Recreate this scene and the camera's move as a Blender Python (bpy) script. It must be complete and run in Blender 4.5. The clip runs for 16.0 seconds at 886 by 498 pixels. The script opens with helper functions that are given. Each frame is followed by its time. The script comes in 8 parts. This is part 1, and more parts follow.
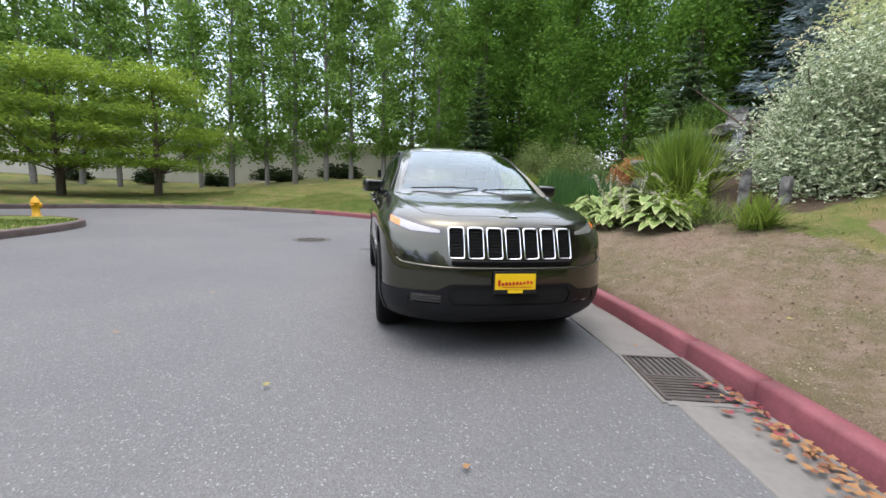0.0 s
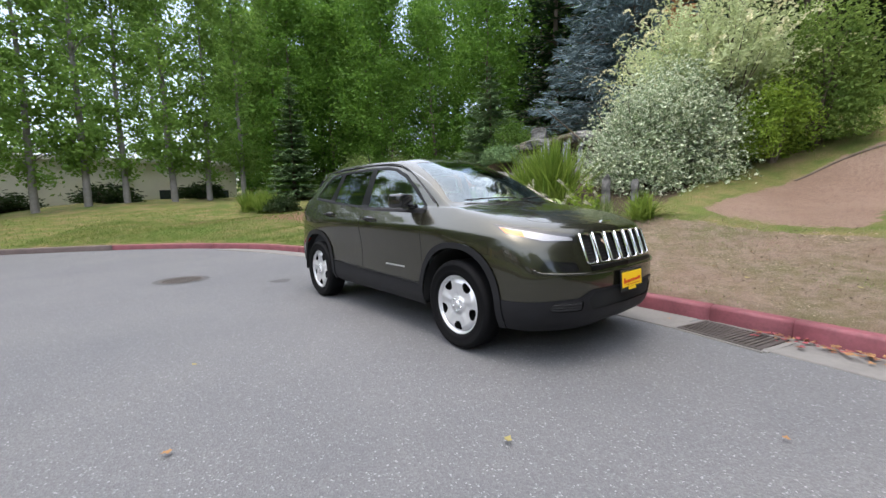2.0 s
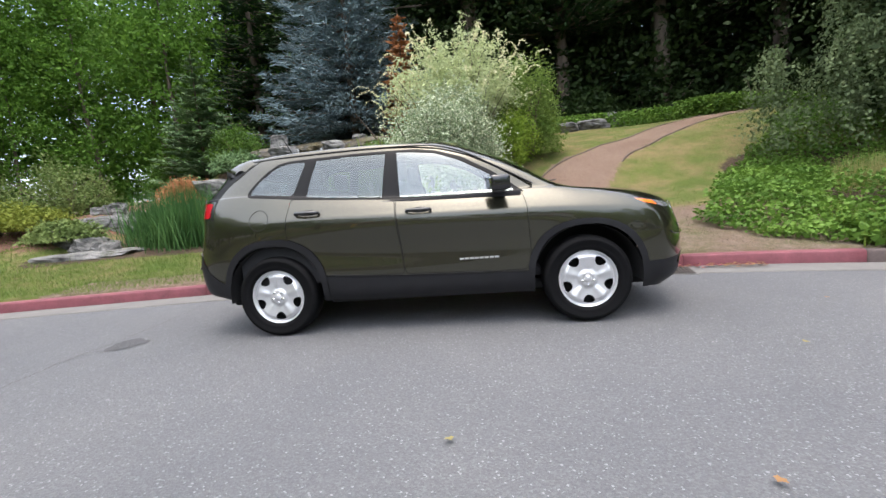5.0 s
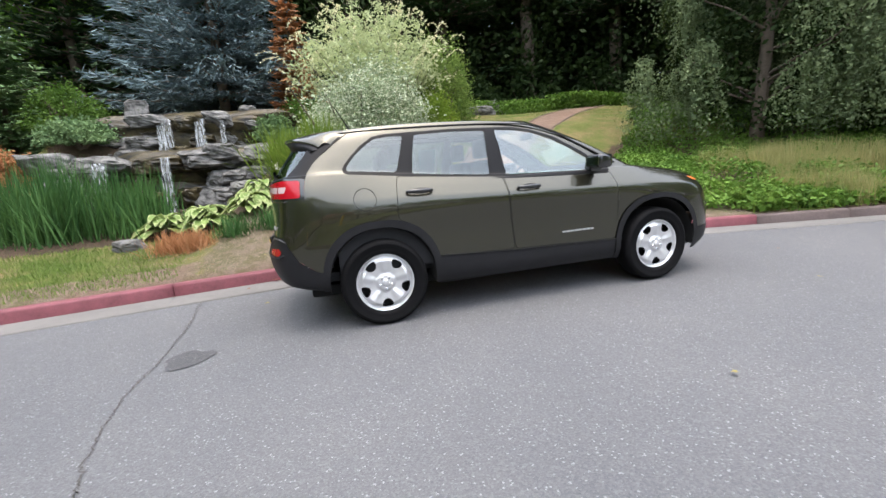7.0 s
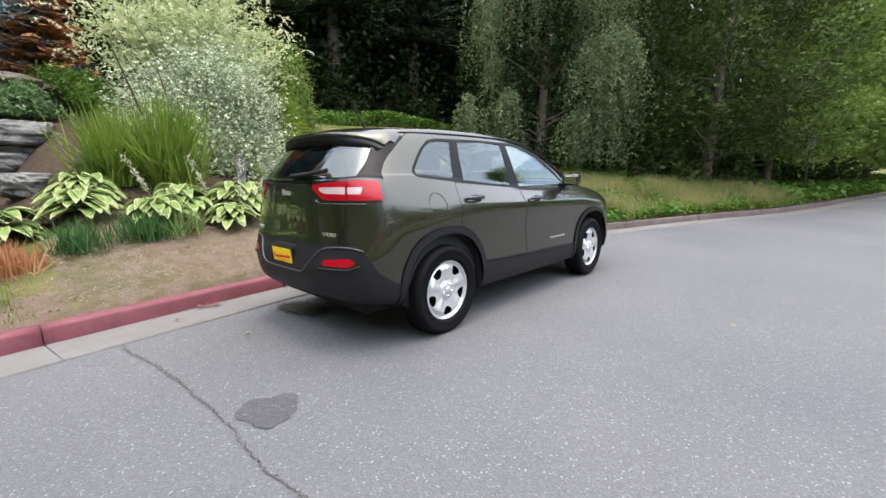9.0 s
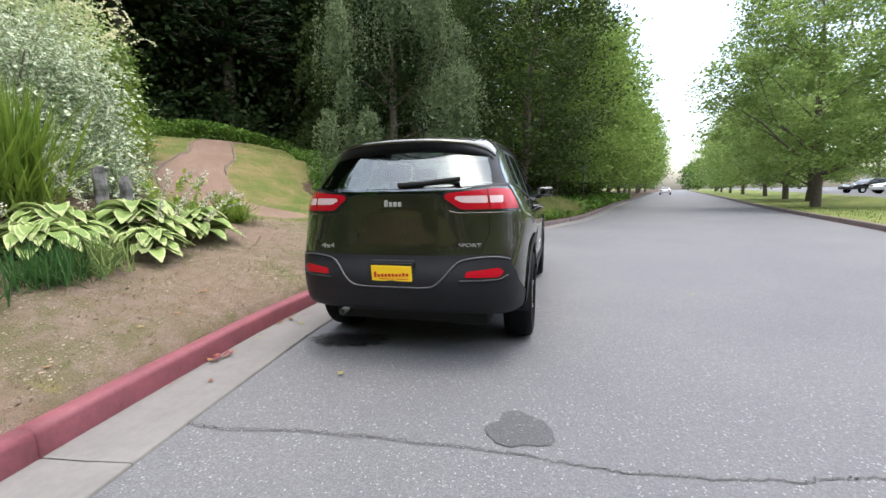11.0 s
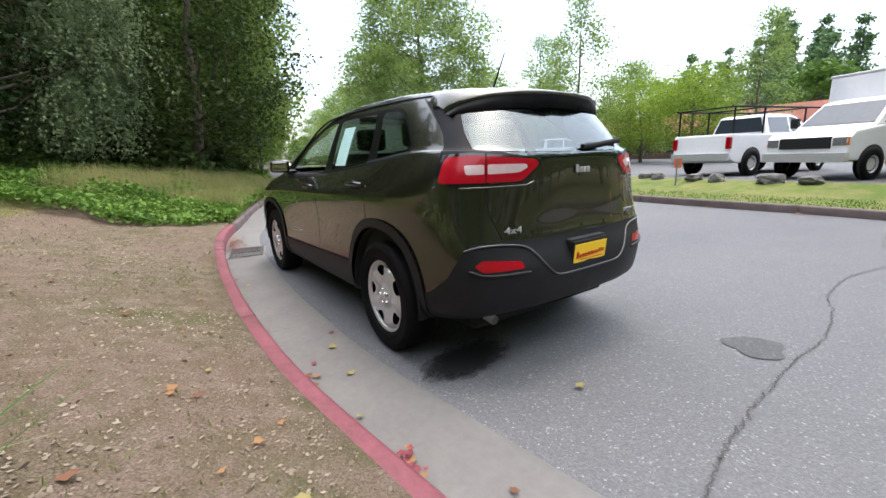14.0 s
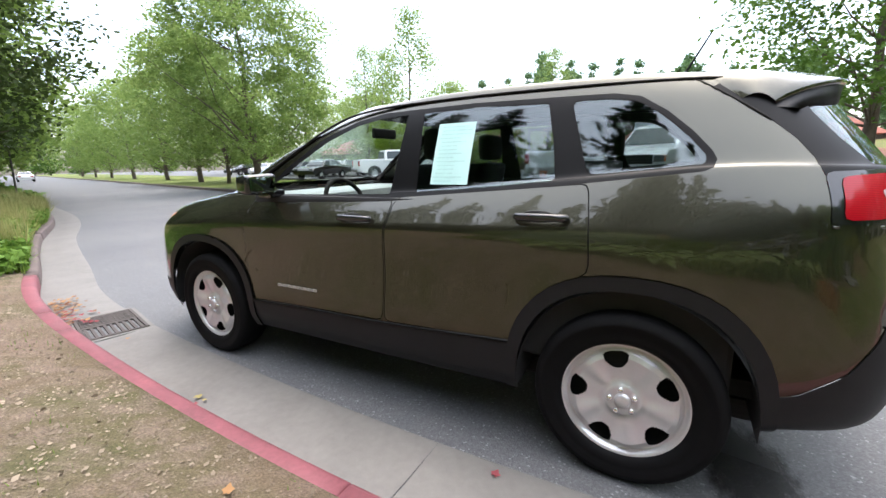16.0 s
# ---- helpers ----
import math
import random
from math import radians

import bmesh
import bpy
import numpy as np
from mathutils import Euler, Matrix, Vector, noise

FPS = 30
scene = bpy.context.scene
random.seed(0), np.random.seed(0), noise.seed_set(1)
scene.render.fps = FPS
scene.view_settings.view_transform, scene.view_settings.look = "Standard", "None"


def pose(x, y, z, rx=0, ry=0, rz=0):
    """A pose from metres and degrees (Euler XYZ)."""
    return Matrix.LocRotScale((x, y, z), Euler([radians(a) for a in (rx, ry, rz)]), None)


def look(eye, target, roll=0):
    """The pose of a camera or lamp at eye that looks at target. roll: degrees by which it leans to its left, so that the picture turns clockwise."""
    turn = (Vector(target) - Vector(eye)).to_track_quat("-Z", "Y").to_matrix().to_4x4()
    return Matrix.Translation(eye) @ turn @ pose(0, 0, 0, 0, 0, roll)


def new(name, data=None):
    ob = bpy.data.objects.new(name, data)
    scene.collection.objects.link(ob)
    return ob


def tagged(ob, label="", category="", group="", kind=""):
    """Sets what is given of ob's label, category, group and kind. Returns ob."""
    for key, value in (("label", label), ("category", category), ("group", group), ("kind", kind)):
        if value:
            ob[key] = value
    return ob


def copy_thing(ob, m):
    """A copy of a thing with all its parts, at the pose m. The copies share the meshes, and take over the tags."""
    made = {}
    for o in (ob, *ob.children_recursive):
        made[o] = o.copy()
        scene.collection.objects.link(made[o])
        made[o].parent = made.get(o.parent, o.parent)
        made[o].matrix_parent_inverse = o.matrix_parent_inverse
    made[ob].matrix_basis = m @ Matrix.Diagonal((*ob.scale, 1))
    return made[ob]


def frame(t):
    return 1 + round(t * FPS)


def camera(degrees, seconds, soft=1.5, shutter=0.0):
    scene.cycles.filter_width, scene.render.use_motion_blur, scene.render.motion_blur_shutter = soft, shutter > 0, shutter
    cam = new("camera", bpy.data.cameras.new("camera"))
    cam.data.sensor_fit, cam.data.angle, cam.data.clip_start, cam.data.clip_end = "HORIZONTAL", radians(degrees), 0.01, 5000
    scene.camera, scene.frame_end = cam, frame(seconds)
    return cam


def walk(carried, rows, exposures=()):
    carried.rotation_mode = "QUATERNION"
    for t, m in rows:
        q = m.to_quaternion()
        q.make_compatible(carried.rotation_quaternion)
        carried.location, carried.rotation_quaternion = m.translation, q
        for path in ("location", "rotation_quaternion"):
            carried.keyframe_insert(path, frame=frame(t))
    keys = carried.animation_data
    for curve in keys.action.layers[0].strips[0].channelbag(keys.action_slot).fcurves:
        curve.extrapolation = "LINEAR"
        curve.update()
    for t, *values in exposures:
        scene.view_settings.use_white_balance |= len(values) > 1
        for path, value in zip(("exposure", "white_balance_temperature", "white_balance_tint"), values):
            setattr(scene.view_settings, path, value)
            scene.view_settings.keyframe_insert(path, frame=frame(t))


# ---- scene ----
cam = camera(94.0, 16.0)
# seconds, eye, target, roll
PATH = [
    (0, (4.985, -1.048, 1.211), (3.045, -0.661, 0.917), 2.1),
    (0.5, (4.788, -1.636, 1.187), (2.907, -1.012, 0.917), 1.7),
    (1, (4.513, -2.14, 1.172), (2.714, -1.307, 0.909), -0.5),
    (1.5, (4.18, -2.614, 1.18), (2.492, -1.583, 0.883), -1.0),
    (2, (3.809, -3.05, 1.18), (2.275, -1.787, 0.958), -1.3),
    (2.5, (3.353, -3.408, 1.169), (2.022, -1.927, 0.986), -1.0),
    (3, (2.854, -3.741, 1.133), (1.754, -2.086, 0.903), -1.5),
    (3.5, (2.273, -3.995, 1.119), (1.336, -2.24, 0.912), -2.6),
    (4, (1.714, -4.21, 1.115), (1.025, -2.346, 0.89), -4.2),
    (4.5, (1.095, -4.323, 1.102), (0.62, -2.393, 0.875), -4.2),
    (4.7, (0.859, -4.363, 1.078), (0.5, -2.407, 0.863), -4.3),
    (6.8, (-1.49, -4.243, 1.197), (-1.072, -2.318, 0.852), -4.9),
    (7, (-1.739, -4.213, 1.212), (-1.226, -2.314, 0.85), -4.5),
    (7.5, (-2.282, -4.06, 1.23), (-1.46, -2.266, 0.901), -2.7),
    (8, (-2.84, -3.836, 1.231), (-1.757, -2.178, 0.945), -1.9),
    (8.5, (-3.331, -3.487, 1.223), (-2.068, -1.961, 0.951), -1.6),
    (8.7, (-3.495, -3.317, 1.263), (-2.156, -1.863, 0.958), -1.0),
    (10.8, (-4.819, -1.302, 1.235), (-2.94, -0.685, 0.935), -2.1),
    (11, (-4.869, -1.081, 1.218), (-2.958, -0.558, 0.949), -1.2),
    (11.5, (-4.917, -0.629, 1.195), (-2.968, -0.298, 0.89), -2.2),
    (12, (-4.887, -0.048, 1.122), (-2.908, 0.034, 0.843), -2.9),
    (12.5, (-4.81, 0.565, 1.13), (-2.847, 0.326, 0.833), -3.1),
    (13, (-4.543, 1.157, 1.208), (-2.64, 0.653, 0.853), -3.3),
    (13.5, (-4.19, 1.648, 1.254), (-2.421, 0.801, 0.865), -3.0),
    (14, (-3.708, 2.056, 1.235), (-2.108, 0.935, 0.806), -2.0),
    (14.5, (-3.162, 2.317, 1.249), (-1.712, 1.007, 0.823), -1.2),
    (15, (-2.581, 2.439, 1.264), (-1.278, 0.986, 0.827), -2.2),
    (15.5, (-2.005, 2.473, 1.299), (-0.796, 0.939, 0.869), -1.6),
    (16, (-1.475, 2.53, 1.305), (-0.507, 0.826, 0.898), -1.3),
]
walk(cam, [(t, look(eye, target, roll)) for t, eye, target, roll in PATH], [(0.0, 1.7), (3.5, 1.75), (7.0, 1.95), (10.5, 2.0), (12.5, 2.0), (14.0, 1.85), (15.0, 1.9), (15.5, 2.0), (16.0, 2.25)])

# ---- light: bright overcast sky, very soft sun ----
SUN_AZ, SUN_EL = radians(270), radians(80)
world = bpy.data.worlds.new("overcast_sky")
scene.world = world
world.use_nodes = True
wn, wl = world.node_tree.nodes, world.node_tree.links
sky = wn.new("ShaderNodeTexSky")
sky.sky_type, sky.sun_disc = "NISHITA", False
sky.sun_elevation, sky.sun_rotation = SUN_EL, math.pi / 2 - SUN_AZ
sky.air_density, sky.dust_density, sky.ozone_density = 1.0, 3.5, 0.6
grey = wn.new("ShaderNodeHueSaturation")
grey.inputs["Saturation"].default_value = 0.8
bg = wn["Background"]
bg.inputs["Strength"].default_value = 0.15
wl.new(sky.outputs[0], grey.inputs["Color"])
wl.new(grey.outputs[0], bg.inputs["Color"])
sun = new("sun", bpy.data.lights.new("sun", "SUN"))
sun.data.energy, sun.data.angle, sun.data.color = 1.0, radians(130), (1.0, 0.985, 0.965)
sun.matrix_world = look((0, 0, 30), (-30 * math.cos(SUN_AZ) * math.cos(SUN_EL), -30 * math.sin(SUN_AZ) * math.cos(SUN_EL), 30 - 30 * math.sin(SUN_EL)))


# ---- materials ----
def nodes_of(name):
    m = bpy.data.materials.new(name)
    m.use_nodes = True
    return m, m.node_tree.nodes, m.node_tree.links, m.node_tree.nodes["Principled BSDF"]


def noise_of(n, l, scale, detail=6.0, rough=0.6, coord="Object"):
    tc, no = n.new("ShaderNodeTexCoord"), n.new("ShaderNodeTexNoise")
    no.inputs["Scale"].default_value, no.inputs["Detail"].default_value, no.inputs["Roughness"].default_value = scale, detail, rough
    l.new(tc.outputs[coord], no.inputs["Vector"])
    return no.outputs["Fac"]


def ramp_of(n, l, fac, stops):
    r = n.new("ShaderNodeValToRGB")
    while len(r.color_ramp.elements) < len(stops):
        r.color_ramp.elements.new(0.5)
    for e, (p, c) in zip(r.color_ramp.elements, stops):
        e.position, e.color = p, (*c, 1) if len(c) == 3 else c
    l.new(fac, r.inputs[0])
    return r.outputs[0]


def mix_of(n, l, fac, a, b, kind="MIX"):
    m = n.new("ShaderNodeMix")
    m.data_type, m.blend_type = "RGBA", kind
    for s, v in ((0, fac), (6, a), (7, b)):
        if hasattr(v, "links") or hasattr(v, "is_linked"):
            l.new(v, m.inputs[s])
        elif s:
            m.inputs[s].default_value = (*v, 1)
        else:
            m.inputs[s].default_value = v
    return m.outputs[2]


def bump_of(n, l, b, height, strength=0.3, distance=0.01):
    bu = n.new("ShaderNodeBump")
    bu.inputs["Strength"].default_value, bu.inputs["Distance"].default_value = strength, distance
    l.new(height, bu.inputs["Height"])
    l.new(bu.outputs[0], b.inputs["Normal"])


def plain(name, col, rough=0.5, metal=0.0, coat=0.0, var=0.15, scale=8.0, bump=0.0, bscale=200.0, spec=0.5):
    """A surface with mottling at two scales and a fine relief."""
    m, n, l, b = nodes_of(name)
    a = noise_of(n, l, scale)
    d = noise_of(n, l, scale * 9, 3)
    dark, light = [c * (1 - var) for c in col], [min(1, c * (1 + var)) for c in col]
    c1 = ramp_of(n, l, a, [(0.3, dark), (0.7, light)])
    l.new(mix_of(n, l, 0.35, c1, ramp_of(n, l, d, [(0.3, dark), (0.7, light)])), b.inputs["Base Color"])
    b.inputs["Roughness"].default_value, b.inputs["Metallic"].default_value = rough, metal
    b.inputs["Coat Weight"].default_value, b.inputs["Coat Roughness"].default_value = coat, 0.03
    b.inputs["Specular IOR Level"].default_value = spec
    if bump:
        bump_of(n, l, b, noise_of(n, l, bscale, 4), bump, 0.004)
    return m


def leaf_mat(name, dark, light, gloss=0.45, trans=0.35, edge=None):
    """Foliage: every leaf its own shade, light shining through it."""
    m, n, l, b = nodes_of(name)
    g = n.new("ShaderNodeNewGeometry")
    big = noise_of(n, l, 1.3, 3)
    mid = [(a + c) / 2 for a, c in zip(dark, light)]
    col = ramp_of(n, l, g.outputs["Random Per Island"], [(0.0, [(a + c) / 2 for a, c in zip(dark, mid)]), (0.6, mid), (1.0, light)])
    # clump-sized noise puts lit and shaded boughs into the leaf colour
    col = mix_of(n, l, 0.6, col, ramp_of(n, l, big, [(0.32, dark), (0.68, light)]))
    if edge:
        col = mix_of(n, l, ramp_of(n, l, noise_of(n, l, 26, 2), [(0.47, (0, 0, 0)), (0.57, (1, 1, 1))]), col, edge)
    l.new(col, b.inputs["Base Color"])
    b.inputs["Roughness"].default_value = gloss + 0.15
    b.inputs["Specular IOR Level"].default_value = 0.16
    t, mx = n.new("ShaderNodeBsdfTranslucent"), n.new("ShaderNodeMixShader")
    l.new(col, t.inputs["Color"])
    mx.inputs[0].default_value = trans
    l.new(b.outputs[0], mx.inputs[1])
    l.new(t.outputs[0], mx.inputs[2])
    l.new(mx.outputs[0], n["Material Output"].inputs[0])
    return m


def asphalt_mat(name, base=0.17):
    m, n, l, b = nodes_of(name)
    tc, vo = n.new("ShaderNodeTexCoord"), n.new("ShaderNodeTexVoronoi")
    vo.inputs["Scale"].default_value = 125
    l.new(tc.outputs["Object"], vo.inputs["Vector"])
    big = noise_of(n, l, 0.35, 5)
    fine = noise_of(n, l, 60, 4)
    speck = n.new("ShaderNodeSeparateColor")
    l.new(vo.outputs["Color"], speck.inputs[0])
    c = ramp_of(n, l, speck.outputs[0], [(0.0, [base * 0.70] * 3), (0.55, [base * 0.95] * 3), (0.90, [base * 1.22, base * 1.21, base * 1.18]), (0.972, [base * 1.35] * 3), (0.985, [base * 2.6, base * 2.6, base * 2.55])])
    c = mix_of(n, l, 0.35, c, ramp_of(n, l, fine, [(0.3, [base * 0.75] * 3), (0.7, [base * 1.2] * 3)]))
    c = mix_of(n, l, 1.0, c, ramp_of(n, l, big, [(0.3, (0.80, 0.83, 0.89)), (0.7, (1.05, 1.06, 1.09))]), "MULTIPLY")
    l.new(c, b.inputs["Base Color"])
    b.inputs["Roughness"].default_value = 0.78
    b.inputs["Specular IOR Level"].default_value = 0.35
    bump_of(n, l, b, vo.outputs["Distance"], 0.5, 0.006)
    return m


def ground_mat(name, cols, scales=(0.5, 9.0, 120.0), rough=0.95):
    """Earth, lawn or litter: three colours mixed by patches, tufts and grains."""
    m, n, l, b = nodes_of(name)
    a, d, e = (noise_of(n, l, s, 5, 0.65) for s in scales)
    c = ramp_of(n, l, a, [(0.36, cols[0]), (0.64, cols[1])])
    c = mix_of(n, l, ramp_of(n, l, d, [(0.42, (0, 0, 0)), (0.68, (0.8, 0.8, 0.8))]), c, cols[2])
    c = mix_of(n, l, 1.0, c, ramp_of(n, l, e, [(0.3, (0.55, 0.55, 0.55)), (0.7, (1.4, 1.4, 1.4))]), "MULTIPLY")
    l.new(c, b.inputs["Base Color"])
    b.inputs["Roughness"].default_value = rough
    b.inputs["Specular IOR Level"].default_value = 0.2
    bump_of(n, l, b, e, 0.7, 0.02)
    return m


def rock_mat(name, dark, light, moss, rough):
    """Broken stone: pale weathered faces, dark seams along its layers, patches of moss."""
    m, n, l, b = nodes_of(name)
    tc, mp, seam = n.new("ShaderNodeTexCoord"), n.new("ShaderNodeMapping"), n.new("ShaderNodeTexNoise")
    mp.inputs["Scale"].default_value = (2.6, 2.6, 4.5)
    seam.inputs["Scale"].default_value, seam.inputs["Detail"].default_value = 1.0, 8
    l.new(tc.outputs["Object"], mp.inputs["Vector"])
    l.new(mp.outputs[0], seam.inputs["Vector"])
    col = ramp_of(n, l, seam.outputs["Fac"], [(0.36, dark), (0.47, [(a + c) / 2 for a, c in zip(dark, light)]), (0.66, light)])
    grain = noise_of(n, l, 30, 6, 0.7)
    col = mix_of(n, l, 1.0, col, ramp_of(n, l, grain, [(0.3, (0.6, 0.6, 0.6)), (0.7, (1.3, 1.3, 1.3))]), "MULTIPLY")
    col = mix_of(n, l, ramp_of(n, l, noise_of(n, l, 1.7, 6, 0.7), [(0.58, (0, 0, 0)), (0.68, (0.7, 0.7, 0.7))]), col, moss)
    l.new(col, b.inputs["Base Color"])
    b.inputs["Roughness"].default_value, b.inputs["Specular IOR Level"].default_value = rough, 0.3
    bump_of(n, l, b, seam.outputs["Fac"], 0.8, 0.06)
    return m


def glass_mat(name, tint, gloss_base=0.07):
    """Window glass as a thin sheet: tinted see-through, more of a mirror at a slant."""
    m, n, l, b = nodes_of(name)
    n.remove(b)
    tr, gl, mx = n.new("ShaderNodeBsdfTransparent"), n.new("ShaderNodeBsdfGlossy"), n.new("ShaderNodeMixShader")
    tr.inputs[0].default_value = (*tint, 1)
    gl.inputs["Roughness"].default_value = 0.03
    gl.inputs[0].default_value = (0.86, 0.95, 0.97, 1)
    lw, pw, ma = n.new("ShaderNodeLayerWeight"), n.new("ShaderNodeMath"), n.new("ShaderNodeMath")
    lw.inputs["Blend"].default_value = 0.5
    pw.operation, ma.operation = "POWER", "MULTIPLY_ADD"
    pw.inputs[1].default_value = 4.6
    low = (gloss_base * 15 / (2 + gloss_base * 15)) ** 2
    ma.inputs[1].default_value, ma.inputs[2].default_value = 1 - low, low
    l.new(lw.outputs["Facing"], pw.inputs[0])
    l.new(pw.outputs[0], ma.inputs[0])
    l.new(ma.outputs[0], mx.inputs[0])
    l.new(tr.outputs[0], mx.inputs[1])
    l.new(gl.outputs[0], mx.inputs[2])
    l.new(mx.outputs[0], n["Material Output"].inputs[0])
    return m


def paint_mat(name, col):
    """Metallic clear-coat paint with fine flake."""
    m, n, l, b = nodes_of(name)
    tc, vo = n.new("ShaderNodeTexCoord"), n.new("ShaderNodeTexVoronoi")
    vo.inputs["Scale"].default_value = 1500
    l.new(tc.outputs["Object"], vo.inputs["Vector"])
    s = n.new("ShaderNodeSeparateColor")
    l.new(vo.outputs["Color"], s.inputs[0])
    c = ramp_of(n, l, s.outputs[0], [(0.0, [k * 0.8 for k in col]), (0.8, col), (1.0, [k * 1.7 for k in col])])
    l.new(c, b.inputs["Base Color"])
    b.inputs["Metallic"].default_value, b.inputs["Roughness"].default_value = 0.78, 0.25
    b.inputs["Coat Weight"].default_value, b.inputs["Coat Roughness"].default_value = 1.0, 0.015
    return m


def lens_mat(name, light, dark, metal=0.0):
    """A lamp lens with fluting behind a clear cover."""
    m, n, l, b = nodes_of(name)
    tc, wv = n.new("ShaderNodeTexCoord"), n.new("ShaderNodeTexWave")
    wv.bands_direction = "Z"
    wv.inputs["Scale"].default_value, wv.inputs["Distortion"].default_value = 60, 0.6
    l.new(tc.outputs["Object"], wv.inputs["Vector"])
    l.new(ramp_of(n, l, wv.outputs["Fac"], [(0.25, dark), (0.75, light)]), b.inputs["Base Color"])
    b.inputs["Roughness"].default_value, b.inputs["Metallic"].default_value = 0.25, metal
    b.inputs["Specular IOR Level"].default_value = 0.2
    b.inputs["Coat Weight"].default_value, b.inputs["Coat Roughness"].default_value = 0.45, 0.02
    bump_of(n, l, b, wv.outputs["Fac"], 0.06, 0.001)
    return m


